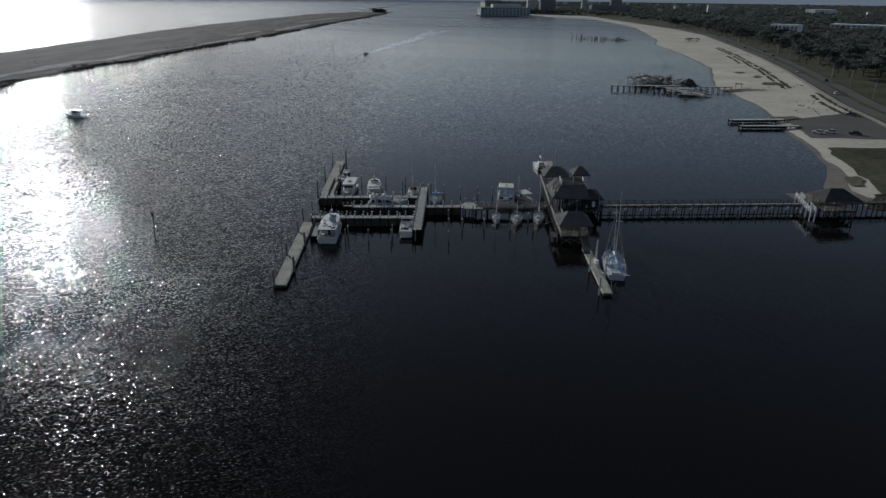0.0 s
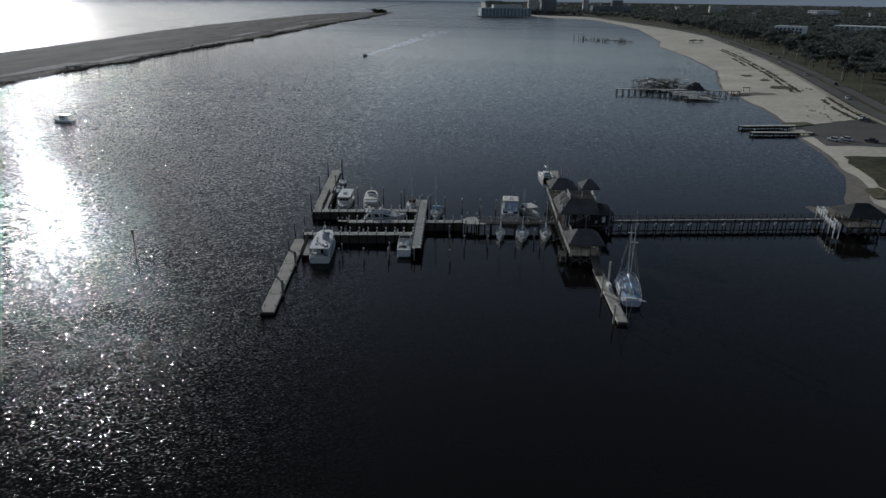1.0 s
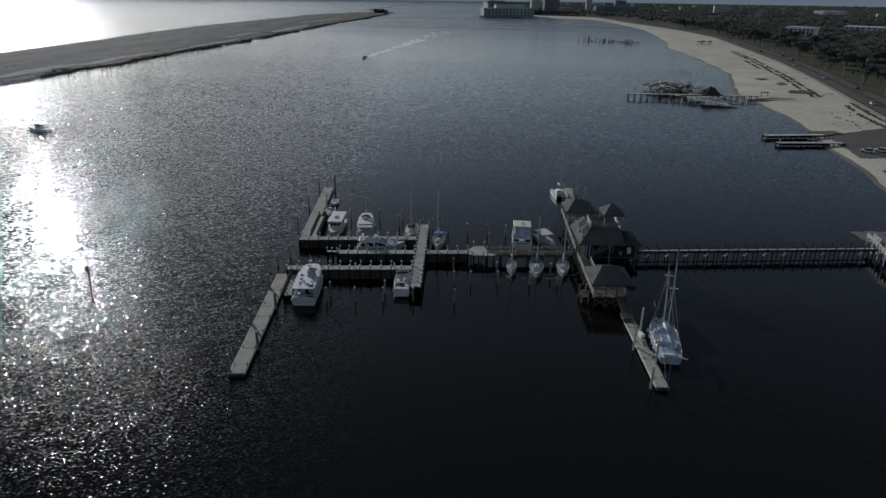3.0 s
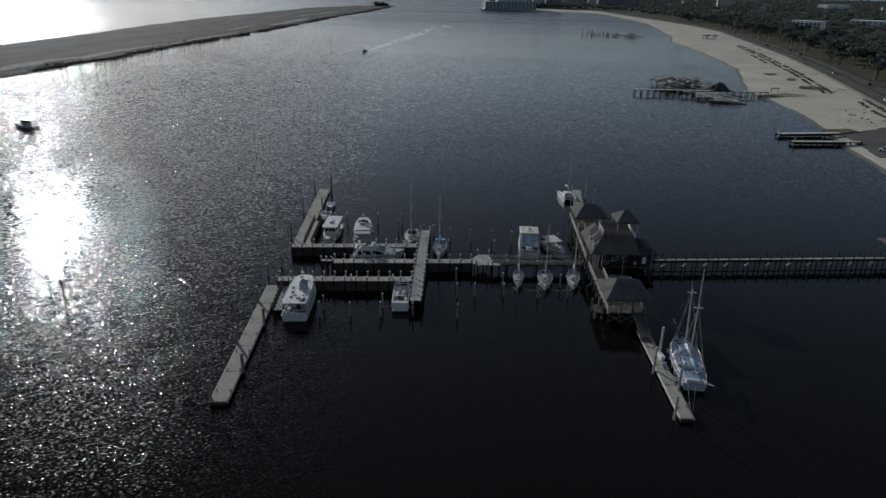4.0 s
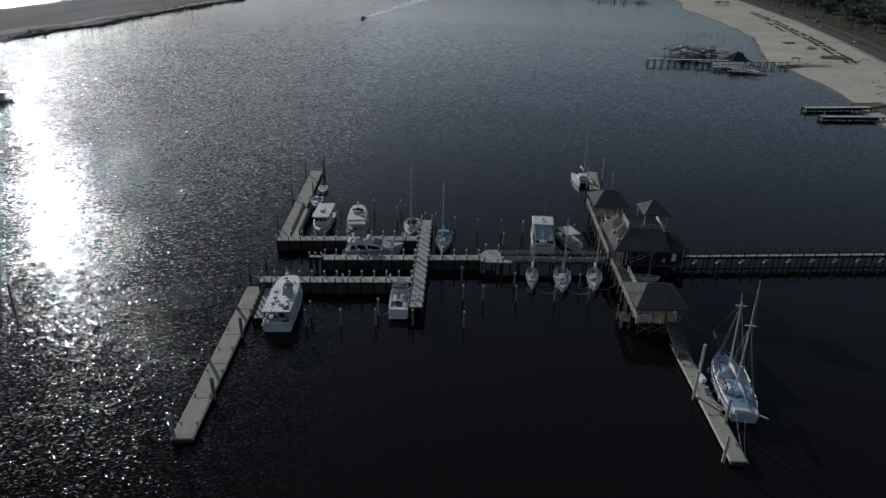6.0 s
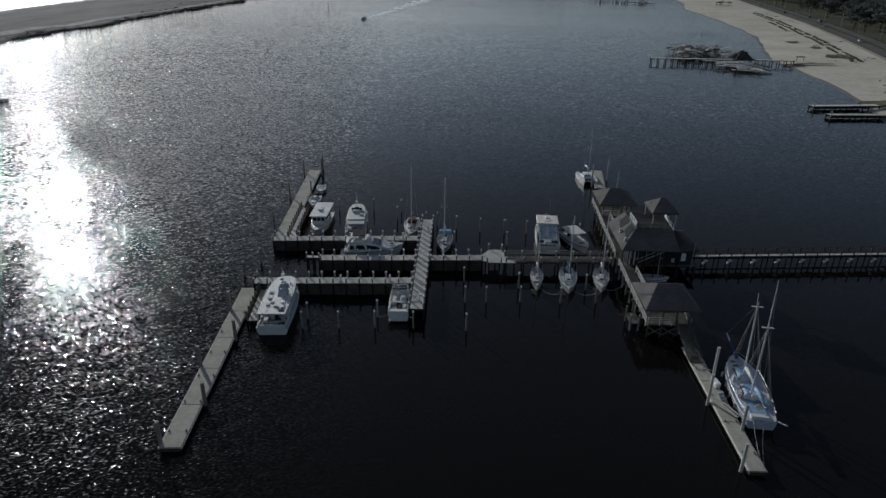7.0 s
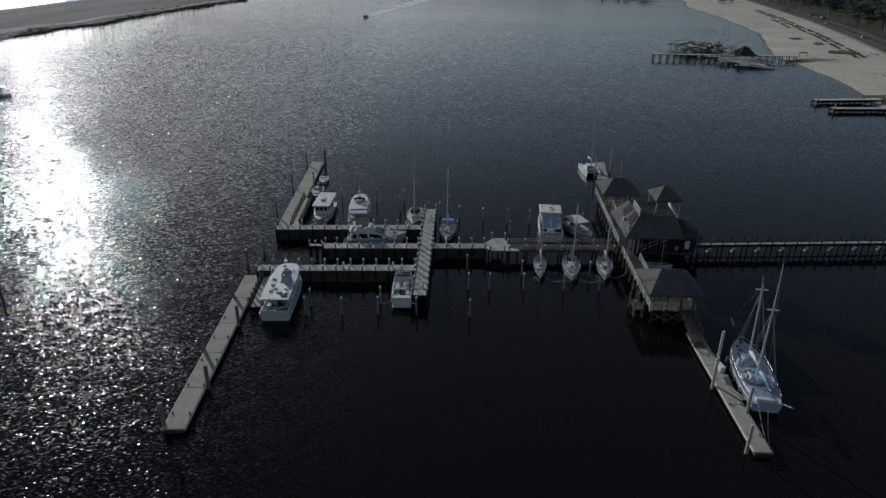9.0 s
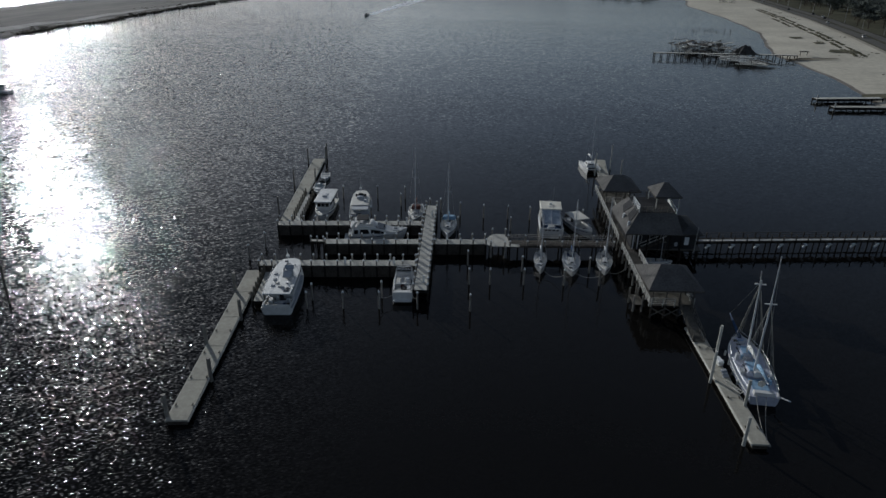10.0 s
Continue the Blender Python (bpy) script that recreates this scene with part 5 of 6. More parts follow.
def cruiser():
    L, Bm = 8.9, 2.95
    t, rows = boat_base("cabin_cruiser", "white sport cruiser with a bare canopy frame, moored bow-in", -9.6, 131.7, 2.0, L, Bm, 0.95, 1.35, GELCOAT, 0.94, 3.4)
    part("cockpit_sole", box(B(), -1.15, 1.15, 0.9, 6.4, 1.0, 1.04), SIDING, t, "dark cockpit floor")
    for sx in (-1, 1):
        part("side_coaming", box(B(), min(sx * 1.42, sx * 1.16), max(sx * 1.42, sx * 1.16), 0.3, 6.3, 0.9, 1.5, 0.03), GELCOAT, t)
    part("transom", box(B(), -1.4, 1.4, 0.05, 0.85, 0.9, 1.5, 0.05), GELCOAT, t)
    part("bench_seat", box(B(), -0.15, 0.45, 1.0, 2.2, 1.042, 1.5, 0.05), SIDING, t, "dark seat")
    part("bench_seat", box(B(), 0.5, 1.12, 1.0, 2.2, 1.042, 1.55, 0.05), GELCOAT, t)
    for k in range(3):
        part("step", box(B(), -1.1, -0.3, 1.0 + k * 0.42, 1.25 + k * 0.42, 1.042, 1.25), CREAM, t)
    part("cross_bench", box(B(), -1.15, 1.15, 2.5, 2.95, 1.042, 1.6, 0.04), GELCOAT, t)
    bm = box(B(), 0.05, 1.0, 3.0, 4.4, 1.042, 1.9, 0.12)
    bmesh.ops.bevel(bm, geom=bm.edges[:], offset=0.12, segments=2, affect="EDGES")
    part("helm_seat", bm, GELCOAT, t)
    part("seat_pad", box(B(), 0.25, 0.8, 3.35, 4.1, 1.905, 1.96, 0.03), GREY_DECK, t)
    part("side_seat", box(B(), -1.1, -0.45, 3.2, 4.8, 1.042, 1.45, 0.05), CREAM, t)
    part("dash", box(B(), -1.15, 1.15, 5.6, 6.4, 1.042, 1.85, 0.1), GELCOAT, t)
    part("windscreen", beam(B(), (0, 6.2, 1.85), (0, 5.8, 2.4), 2.2, 0.03), GLASS_DARK, t)
    bm = box(B(), -1.0, 1.0, 6.4, 8.0, 1.0, 1.55, 0.3)
    bmesh.ops.bevel(bm, geom=bm.edges[:], offset=0.1, segments=2, affect="EDGES")
    part("foredeck", bm, GELCOAT, t)
    # folded canopy: hoops and crossing struts
    for y0, y1, z in ((3.0, 4.6, 2.9), (4.8, 5.2, 3.0), (6.2, 6.2, 2.8)):
        for sx in (-1, 1):
            part("canopy_strut", rod(B(), (sx * 1.3, y0, 1.5), (sx * 1.05, y1, z), 0.04, n=6), GELCOAT, t)
        part("canopy_hoop", rod(B(), (-1.05, y1, z), (1.05, y1, z), 0.04, n=6), GELCOAT, t)
    part("canopy_strut", rod(B(), (-1.05, 4.6, 2.9), (1.05, 6.2, 2.8), 0.035, n=6), GELCOAT, t)
    part("canopy_strut", rod(B(), (-1.3, 3.0, 1.5), (-0.1, 5.2, 3.0), 0.035, n=6), GELCOAT, t)
    for x0, x1, mt, lab in ((-1.1, -0.45, CREAM, "pale steps panel"), (-0.4, 0.15, RED_BROWN, "dark red panel"), (0.2, 0.85, GELCOAT, ""), (0.88, 1.12, GLASS_DARK, "")):
        part("bulkhead_panel", box(B(), x0, x1, 2.44, 2.49, 1.08, 1.52), mt, t, lab)
    part("arch", rod(B(), (-0.35, 2.7, 1.6), (-0.3, 3.4, 2.5), 0.05, n=6), GELCOAT, t)
    part("swim_platform", box(B(), -1.3, 1.3, -0.5, 0.0, 0.3, 0.42), GELCOAT, t)
    bow_rail(t, rows, 5.6, L, 0.6)


def picnic_boat():
    """White boat with a big hardtop, bow to the pier, beside the floating dock."""
    L, Bm = 10.8, 3.4
    t, rows = boat_base("cabin_boat", "white cabin boat with a long hardtop roof", -26.95, 170.8, 180.0, L, Bm, 0.95, 1.5, CREAM, 0.9, 2.4)
    house_box(t, -1.3, 1.3, 2.2, 7.4, 1.0, 2.9, 0.1, windows=4)
    bm = box(B(), -1.6, 1.6, 0.5, 7.9, 2.9, 3.05)
    bmesh.ops.bevel(bm, geom=bm.edges[:], offset=0.05, segments=1, affect="EDGES")
    part("hardtop", bm, GELCOAT, t)
    for x in (-1.4, 1.4):
        part("stanchion", rod(B(), (x, 0.7, 0.95), (x, 0.7, 2.9), 0.04, n=6), STEEL, t)
    part("hatch", box(B(), -0.35, 0.35, 3.4, 4.2, 3.05, 3.14, 0.04), GREY_DECK, t)
    part("liferaft", box(B(), -0.3, 0.5, 4.6, 5.3, 3.05, 3.35, 0.06), GREY_DECK, t)
    bow_rail(t, rows, 6.0, L, 0.6)


def open_yacht():
    L, Bm = 12.6, 4.0
    t, rows = boat_base("motor_yacht", "white motor yacht with a long hardtop, moored stern to the pier", -19.8, 160.3, 6.0, L, Bm, 1.1, 1.6, CREAM, 0.9, 3.6)
    slab(t, "deckhouse", [(1.5, 3.4), (1.58, 6.0), (1.35, 9.0), (0.9, 10.5), (0.4, 10.9)], 1.1, 2.3, GELCOAT, "low white deckhouse", 0.08)
    slab(t, "hardtop", [(1.58, 3.0), (1.7, 6.0), (1.5, 9.0), (1.05, 10.7), (0.5, 11.15)], 2.303, 2.5, CREAM, "broad cream-white hardtop", 0.06)
    for sx in (-1, 1):
        for k in range(4):
            slanted_window(t, sx, 1.56 - 0.05 * k, [(3.9 + k * 1.25, 1.55), (4.9 + k * 1.25, 1.55), (4.9 + k * 1.25, 2.15), (4.0 + k * 1.25, 2.15)], 0.0)
    part("flybridge_seat", box(B(), -0.75, 0.6, 6.2, 6.9, 2.504, 2.95, 0.06), GREY_DECK, t, "grey flybridge seat")
    part("console", box(B(), -0.5, 0.5, 7.1, 7.6, 2.504, 3.2, 0.08), SIDING, t)
    part("windscreen", beam(B(), (0, 7.7, 2.52), (0, 7.5, 3.0), 2.0, 0.03), GLASS_DARK, t)
    part("hatch", box(B(), -0.4, 0.4, 8.2, 8.8, 2.504, 2.56, 0.03), GREY_DECK, t)
    part("liferaft", box(B(), 0.6, 1.2, 4.6, 5.3, 2.504, 2.8, 0.08), GREY_DECK, t)
    part("aft_awning", box(B(), -1.5, 1.5, 1.2, 2.9, 2.28, 2.33), GREY_DECK, t, "pale grey cockpit awning")
    for x in (-1.4, 1.4):
        part("awning_post", rod(B(), (x, 1.3, 1.15), (x, 1.3, 2.28), 0.03, n=6), STEEL, t)
    part("cockpit_sole", box(B(), -1.65, 1.65, 0.3, 3.3, 1.13, 1.17), GREY_DECK, t)
    part("canvas_roll", rod(B(), (-1.7, -0.1, 1.45), (0.2, 0.25, 1.5), 0.3, 0.26, 10), PLASTER_DARK, t, "dark grey rolled inflatable at the stern", True)
    part("canvas_roll", rod(B(), (-1.6, 0.55, 1.4), (0.1, 0.8, 1.45), 0.26, 0.24, 10), SIDING, t, "dark grey rolled inflatable at the stern", True)
    part("mast", rod(B(), (-0.1, 9.6, 2.5), (-0.1, 9.4, 5.4), 0.05, 0.03), ALLOY, t)
    part("radar", rod(B(), (-0.1, 9.5, 3.4), (-0.1, 9.5, 3.6), 0.25, 0.22, 10), GELCOAT, t)
    bow_rail(t, rows, 8.0, L, 0.55)


def sedan_yacht():
    """The large yacht that lies along the middle finger pier, bow away from the island."""
    L, Bm = 9.9, 3.7
    t, rows = boat_base("motor_yacht", "white flybridge yacht with large dark windows alongside the pier", -20.6, 153.2, -84.5, L, Bm, 1.3, 2.0, GELCOAT, 0.9, 2.4)
    # saloon with a raked front, as one moulding
    prof = [(0.5, 1.3), (0.9, 2.5), (4.4, 2.68), (6.6, 2.0), (7.9, 1.62), (7.9, 1.3)]
    bm = B()
    sides = [[bm.verts.new((sx * (1.58 - 0.12 * max(0, z - 1.3)), y, z)) for y, z in prof] for sx in (-1, 1)]
    bm.faces.new(sides[0])
    bm.faces.new(sides[1][::-1])
    for i in range(len(prof)):
        j = (i + 1) % len(prof)
        bm.faces.new((sides[0][i], sides[0][j], sides[1][j], sides[1][i]))
    bmesh.ops.recalc_face_normals(bm, faces=bm.faces)
    bmesh.ops.bevel(bm, geom=bm.edges[:], offset=0.12, segments=2, affect="EDGES")
    cab = part("cabin", bm, GELCOAT, t)
    for sx in (-1, 1):
        slanted_window(cab, sx, 1.54, [(0.95, 1.6), (1.65, 1.6), (1.7, 2.3), (1.1, 2.3)], 0.12)
        slanted_window(cab, sx, 1.54, [(1.95, 1.6), (3.6, 1.6), (3.3, 2.35), (2.05, 2.35)], 0.12)
        slanted_window(cab, sx, 1.54, [(3.85, 1.6), (6.4, 1.6), (5.2, 2.15), (3.75, 2.35)], 0.12)
    part("windscreen", beam(B(), (0, 4.75, 2.62), (0, 6.2, 2.17), 2.5, 0.05), GLASS_DARK, cab)
    slab(t, "flybridge", [(1.35, 0.4), (1.42, 2.5), (1.3, 4.2), (0.8, 4.9)], 2.66, 2.86, GELCOAT)
    for sx in (-1, 1):
        part("coaming", beam(B(), (sx * 1.28, 1.6, 3.0), (sx * 1.15, 4.2, 3.05), 0.12, 0.36), GELCOAT, t)
    bm = box(B(), -1.15, 1.15, 3.5, 4.5, 2.86, 3.4, 0.22)
    bmesh.ops.bevel(bm, geom=bm.edges[:], offset=0.15, segments=2, affect="EDGES")
    part("flybridge_console", bm, GELCOAT, t)
    part("flybridge_seat", box(B(), -0.9, 0.9, 1.9, 2.5, 2.865, 3.35, 0.05), GREY_DECK, t)
    part("bimini", box(B(), -1.25, 1.25, 1.5, 3.5, 3.95, 4.05, 0.05), SIDING, t, "dark canvas sun top")
    for x in (-1.2, 1.2):
        for y in (2.9, 4.2):
            part("canopy_post", rod(B(), (x, y - 0.6, 2.86), (x, y - 0.9, 3.95), 0.025, n=5), STEEL, t)
    for sx in (-1, 1):
        part("arch_leg", beam(B(), (sx * 1.4, 0.7, 2.6), (sx * 1.2, 1.3, 3.5), 0.12, 0.4), GELCOAT, t)
    part("radar_arch", beam(B(), (-1.2, 1.35, 3.5), (1.2, 1.35, 3.5), 0.4, 0.12), GELCOAT, t)
    part("swim_platform", box(B(), -1.6, 1.6, -0.7, 0.0, 0.3, 0.42), GELCOAT, t)
    part("sun_pad", box(B(), -0.7, 0.7, 7.5, 8.5, 1.8, 1.92, 0.04), GREY_DECK, t)
    part("hatch", box(B(), -0.3, 0.3, 7.7, 8.2, 1.925, 1.97), GLASS_DARK, t)
    bow_rail(t, rows, 5.4, L, 0.7)
    for k in range(3):
        part("fender", rod(B(), (1.93, 2 + k * 2.0, 0.3), (1.93, 2 + k * 2.0, 0.9), 0.13, n=8), CAP_WHITE, t)


def work_boat():
    """Pilothouse boat with a pale roof, stern towards the gangway."""
    L, Bm = 12.5, 4.2
    t, rows = boat_base("pilothouse_boat", "white boat with a pale hardtop and a dark open cockpit", 13.9, 155.6, -4.0, L, Bm, 1.25, 2.0, CREAM, 0.94, 2.6)
    # the shade in the cockpit is put into the floor's colour
    part("cockpit_sole", box(B(), -1.7, 1.7, 0.35, 4.6, 1.27, 1.31), NAVY, t, "cockpit floor coloured dark blue for its shade")
    for sx in (-1, 1):
        part("bulwark", box(B(), sx * 1.92 - 0.1, sx * 1.92 + 0.1, 0.1, 6.0, 1.2, 1.85, 0.03), GELCOAT, t)
    part("transom", box(B(), -1.8, 1.8, 0.05, 0.3, 1.2, 1.8, 0.03), GELCOAT, t)
    house_box(t, -1.6, 1.6, 5.2, 9.2, 1.25, 3.35, 0.1, windows=3)
    bm = box(B(), -1.95, 1.95, 5.0, 9.2, 3.35, 3.55, 0.05)
    bmesh.ops.bevel(bm, geom=bm.edges[:], offset=0.06, segments=1, affect="EDGES")
    part("hardtop", bm, HARDTOP, t, "cream hardtop")
    bm = beam(B(), (0, 5.05, 3.36), (0, 1.1, 2.1), 3.2, 0.05)
    part("cockpit_cover", bm, CLEAR_PLASTIC, t, "pale blue clear plastic cockpit cover")
    for x in (-1.5, 0.0, 1.5):
        part("cover_frame", beam(B(), (x, 5.05, 3.42), (x, 1.1, 2.16), 0.08, 0.06), GELCOAT, t)
    part("cover_frame", beam(B(), (-1.6, 1.1, 2.14), (1.6, 1.1, 2.14), 0.1, 0.08), GELCOAT, t)
    for x in (-1.8, 1.8):
        part("post", rod(B(), (x, 4.1, 1.3), (x, 4.1, 3.35), 0.04, n=6), STEEL, t)
    part("fish_box", box(B(), -0.6, 0.6, 1.0, 2.0, 1.31, 1.8, 0.05), GREY_DECK, t)
    for x in (-1.0, -0.35, 0.35, 1.0):
        part("transom_window", box(B(), x - 0.22, x + 0.22, 0.03, 0.046, 1.4, 1.62), GLASS_DARK, t)
    part("hatch", box(B(), -0.5, 0.5, 6.0, 6.9, 3.553, 3.62, 0.04), CREAM, t)
    part("radar", rod(B(), (0, 7.4, 3.553), (0, 7.4, 3.85), 0.3, 0.26, 12), GELCOAT, t)
    part("antenna", rod(B(), (0.3, 6.0, 3.5), (0.2, 5.8, 7.4), 0.025, 0.014, 5), GELCOAT, t)
    bow_rail(t, rows, 7.5, L, 0.65)


def ttop_boat():
    """Fishing boat with a small roof beside the pilothouse boat."""
    L, Bm = 8.6, 2.7
    t, rows = boat_base("fishing_boat", "white open fishing boat with a cream roof", 17.78, 163.7, 200, L, Bm, 0.9, 1.4, CREAM, 0.9, 2.4)
    part("cockpit_sole", box(B(), -1.0, 1.0, 0.4, 3.6, 0.93, 0.97), GREY_DECK, t)
    part("console", box(B(), -0.5, 0.5, 3.0, 4.0, 0.95, 2.0, 0.08), GELCOAT, t)
    part("roof", box(B(), -1.45, 1.45, 1.3, 5.2, 2.35, 2.47, 0.04), CREAM, t)
    for x in (-0.9, 0.9):
        for y in (2.2, 4.6):
            part("post", rod(B(), (x, y, 0.95), (x, y, 2.35), 0.03, n=6), STEEL, t)
    part("outboard", box(B(), -0.35, 0.35, -0.7, -0.05, 0.3, 1.5, 0.08), BLACK, t, "black outboard motor")
    part("seat", box(B(), -0.5, 0.5, 2.0, 2.5, 0.97, 1.7, 0.05), BLACK, t)
    bow_rail(t, rows, 4.8, L, 0.5)
    part("hatch", box(B(), -0.4, 0.4, 6.0, 6.7, 1.15, 1.22, 0.04), BLACK, t)


def skiff(label, x, y, heading, L=4.6, Bm=1.7, cover=None, motor=True):
    t, rows = boat_base("skiff", label, x, y, heading, L, Bm, 0.55, 0.75, GREY_DECK, 0.85, 2.2)
    for y0 in (L * 0.2, L * 0.5):
        part("thwart", box(B(), -Bm * 0.4, Bm * 0.4, y0, y0 + 0.3, 0.55, 0.72), CREAM, t)
    if motor:
        part("outboard", box(B(), -0.2, 0.2, -0.45, 0.0, 0.2, 1.05, 0.05), BLACK, t)
    if cover:
        part("console", box(B(), -0.35, 0.35, L * 0.38, L * 0.5, 0.6, 1.4, 0.05), cover, t)
    return t


def catamaran():
    t = thing("catamaran", "white sailing catamaran with dark netting between its hulls", "boat", pose(27.2, 200.0, 0, 0, 0, 183))
    L = 8.0
    for x in (-1.4, 1.4):
        h, d, r, rows = hull(L, 0.95, 0.95, 1.25, 0.6, 0.4, 1.9)
        for bm, n, mt in ((h, "hull", GELCOAT), (d, "hull_deck", GELCOAT), (r, "gunwale", GELCOAT)):
            for v in bm.verts:
                v.co.x += x
            part(n, bm, mt, t)
    part("bridge_deck", box(B(), -1.05, 1.05, 1.2, 5.2, 0.55, 1.0), GELCOAT, t)
    house_box(t, -0.95, 0.95, 2.2, 4.9, 1.0, 1.75, 0.25, windows=2, name="cabin")
    part("trampoline", box(B(), -1.05, 1.05, 5.25, 7.2, 0.82, 0.86), BLACK, t, "black bow netting")
    part("crossbeam", rod(B(), (-1.4, 7.2, 1.05), (1.4, 7.2, 1.05), 0.08), ALLOY, t)
    rig(t, 5.0, 1.7, 11.0, L, 3.0, 3.4, GELCOAT, bow_y=7.2)


def schooner():
    L, Bm = 12.2, 4.15
    sx, sy = 31.6, 110.7
    t, rows = boat_base("schooner", "two-masted white schooner with pale decks and blue covers", sx, sy, -7.0, L, Bm, 1.0, 1.7, LILAC, 0.74, 3.4, LILAC)
    t.matrix_basis = pose(sx, sy, 0, 0, 0.5, -7.0)
    house_box(t, -1.05, 1.05, 3.6, 6.0, 1.1, 1.75, 0.15, LILAC, windows=2, name="aft_cabin", front=False)
    house_box(t, -0.95, 0.95, 7.2, 9.6, 1.2, 1.75, 0.15, LILAC, windows=2, name="fore_cabin", front=False)
    part("cockpit", box(B(), -0.9, 0.9, 1.0, 3.3, 1.08, 1.14), BLUE, t, "blue cockpit cover")
    part("cabin_cover", box(B(), -0.75, 0.6, 3.9, 5.8, 1.76, 1.86, 0.08), BLUE, t, "blue canvas hatch cover")
    part("cabin_cover", box(B(), -0.55, 0.7, 7.5, 9.2, 1.76, 1.84, 0.08), BLUE, t, "pale blue hatch cover")
    part("fore_hatch", box(B(), -0.4, 0.4, 10.3, 11.0, 1.45, 1.6, 0.05), BLUE, t)
    part("bowsprit", rod(B(), (0, L - 0.9, 1.75), (-0.25, L + 2.0, 2.4), 0.22, 0.15), NAVY, t, "blue-wrapped bowsprit")
    part("bowsprit_tip", rod(B(), (-0.25, L + 2.0, 2.4), (-0.35, L + 3.4, 2.72), 0.12, 0.07), LILAC, t, "pale bowsprit end")
    for k, (y, h, q0) in enumerate(((3.9, 14.8, 0.62), (7.9, 11.1, 0.86))):
        x1, top = (-0.3, Vector((-0.5, y - 0.2, 1.4 + h))) if k == 0 else (-0.4, Vector((-0.6, y - 0.1, 1.4 + h)))
        zc = 1.3 + h * q0
        part("mast", rod(B(), (-0.25 if k == 0 else 0, y, 1.2), (x1, y - 0.1, zc + 0.5), 0.115, 0.09, 8), ALLOY, t)
        part("topmast", rod(B(), (x1, y - 0.1, zc - 0.6), top, 0.075, 0.035, 8), ALLOY, t)
        part("crosstree", beam(B(), (x1 - 0.62, y - 0.1, zc), (x1 + 0.62, y - 0.1, zc), 0.14, 0.1), GELCOAT, t)
        for q in (-1, 1):
            for d in (-0.7, 0.0, 0.7):
                part("shroud", rod(B(), (q * 1.85, y + d, 1.2), (x1, y - 0.1, zc + 0.2), 0.02, n=4), ROPE, t)
        part("topmast_stay", rod(B(), (0, y - 2.6, 1.3), top, 0.025, n=4), ROPE, t)
        part("boom", rod(B(), (0, y - 0.2, 2.5), (0.15, y - 3.6, 2.55), 0.09, 0.07), ALLOY, t)
        part("sail_cover", rod(B(), (0, y - 0.3, 2.75), (0.15, y - 3.4, 2.72), 0.24, 0.14, 8), BLUE if k == 0 else GELCOAT, t, "furled sail under its cover", True)
    part("forestay", rod(B(), (-0.35, L + 3.3, 2.7), (-0.5, 7.8, 11.0), 0.025, n=4), ROPE, t)
    part("davit", rod(B(), (1.4, 0.2, 1.2), (2.1, -1.2, 1.7), 0.06), ALLOY, t)
    part("wheel", rod(B(), (0, 1.6, 1.7), (0, 1.65, 1.7), 0.42, n=14), TIMBER, t)
    part("transom_box", box(B(), -1.1, 1.1, 0.15, 0.8, 1.05, 1.45, 0.05), GELCOAT, t)
    for k in range(4):
        part("fender", rod(B(), (-2.02, 3 + 2 * k, 0.4), (-2.02, 3 + 2 * k, 1.0), 0.14, n=8), WATER_JUG, t, "pale hanging fender")
    bow_rail(t, rows, 1.0, L, 0.6)
    clutter(t, -0.8, 0.8, 9.9, 11.2, 1.5, 4, 21)
    rb = random.Random(17)
    for k in range(14):
        x, y, s = rb.uniform(-1.4, 1.4), rb.uniform(1.5, 9.0), rb.uniform(0.12, 0.3)
        part("deck_gear", box(B(), x - s, x + s, y - s * 1.6, y + s * 1.6, 1.2, 1.2 + rb.uniform(0.15, 0.75), 0.03), (GELCOAT, BLUE, GREY_DECK, GELCOAT)[k % 4], t)


trawler(), cruiser(), picnic_boat(), open_yacht(), sedan_yacht(), work_boat(), ttop_boat(), catamaran(), schooner()
small = skiff("small white runabout with a teal windscreen by the floating dock", -31.0, 181.0, 184, 6.4, 2.3, GELCOAT)
part("cockpit", box(B(), -0.75, 0.75, 0.6, 2.6, 0.60, 0.66), SIDING, small, "dark open cockpit")
part("windscreen", beam(B(), (0, 3.2, 0.72), (0, 2.7, 1.25), 1.5, 0.04), PAINT_BLUE, small, "teal tinted windscreen")
part("fore_cover", box(B(), -0.7, 0.7, 3.3, 5.0, 0.62, 0.86, 0.15), GELCOAT, small)
skiff("small pale open boat by the floating dock", -31.3, 188.0, 188, 5.0, 1.9)
dinghy = skiff("white dinghy with a bare mast floating before the club house", 27.4, 146.6, -97, 4.4, 1.6, None, False)
part("mast", rod(B(), (0, 2.6, 0.6), (0.05, 2.5, 5.2), 0.05, 0.03, 6), ALLOY, dinghy)


def far_boat():
    t, rows = boat_base("trawl_boat", "dark silhouetted boat with a wheelhouse on the bay", *(-153.0, 268.5), 78, 9.5, 2.9, 0.8, 1.5, PLASTER_DARK, 0.9, hull_mat=PLASTER_DARK)
    house_box(t, -1.0, 1.0, 3.0, 5.6, 0.9, 2.9, 0.1, PLASTER_DARK, windows=2)
    part("roof", box(B(), -1.2, 1.2, 1.6, 5.9, 2.9, 3.05), GELCOAT, t)
    part("mast", rod(B(), (0, 3.4, 3.0), (0, 3.2, 5.0), 0.05, 0.03), ALLOY, t)
    for x in (-1.0, 1.0):
        part("stanchion", rod(B(), (x, 1.8, 0.8), (x, 1.8, 2.9), 0.04, n=6), STEEL, t)


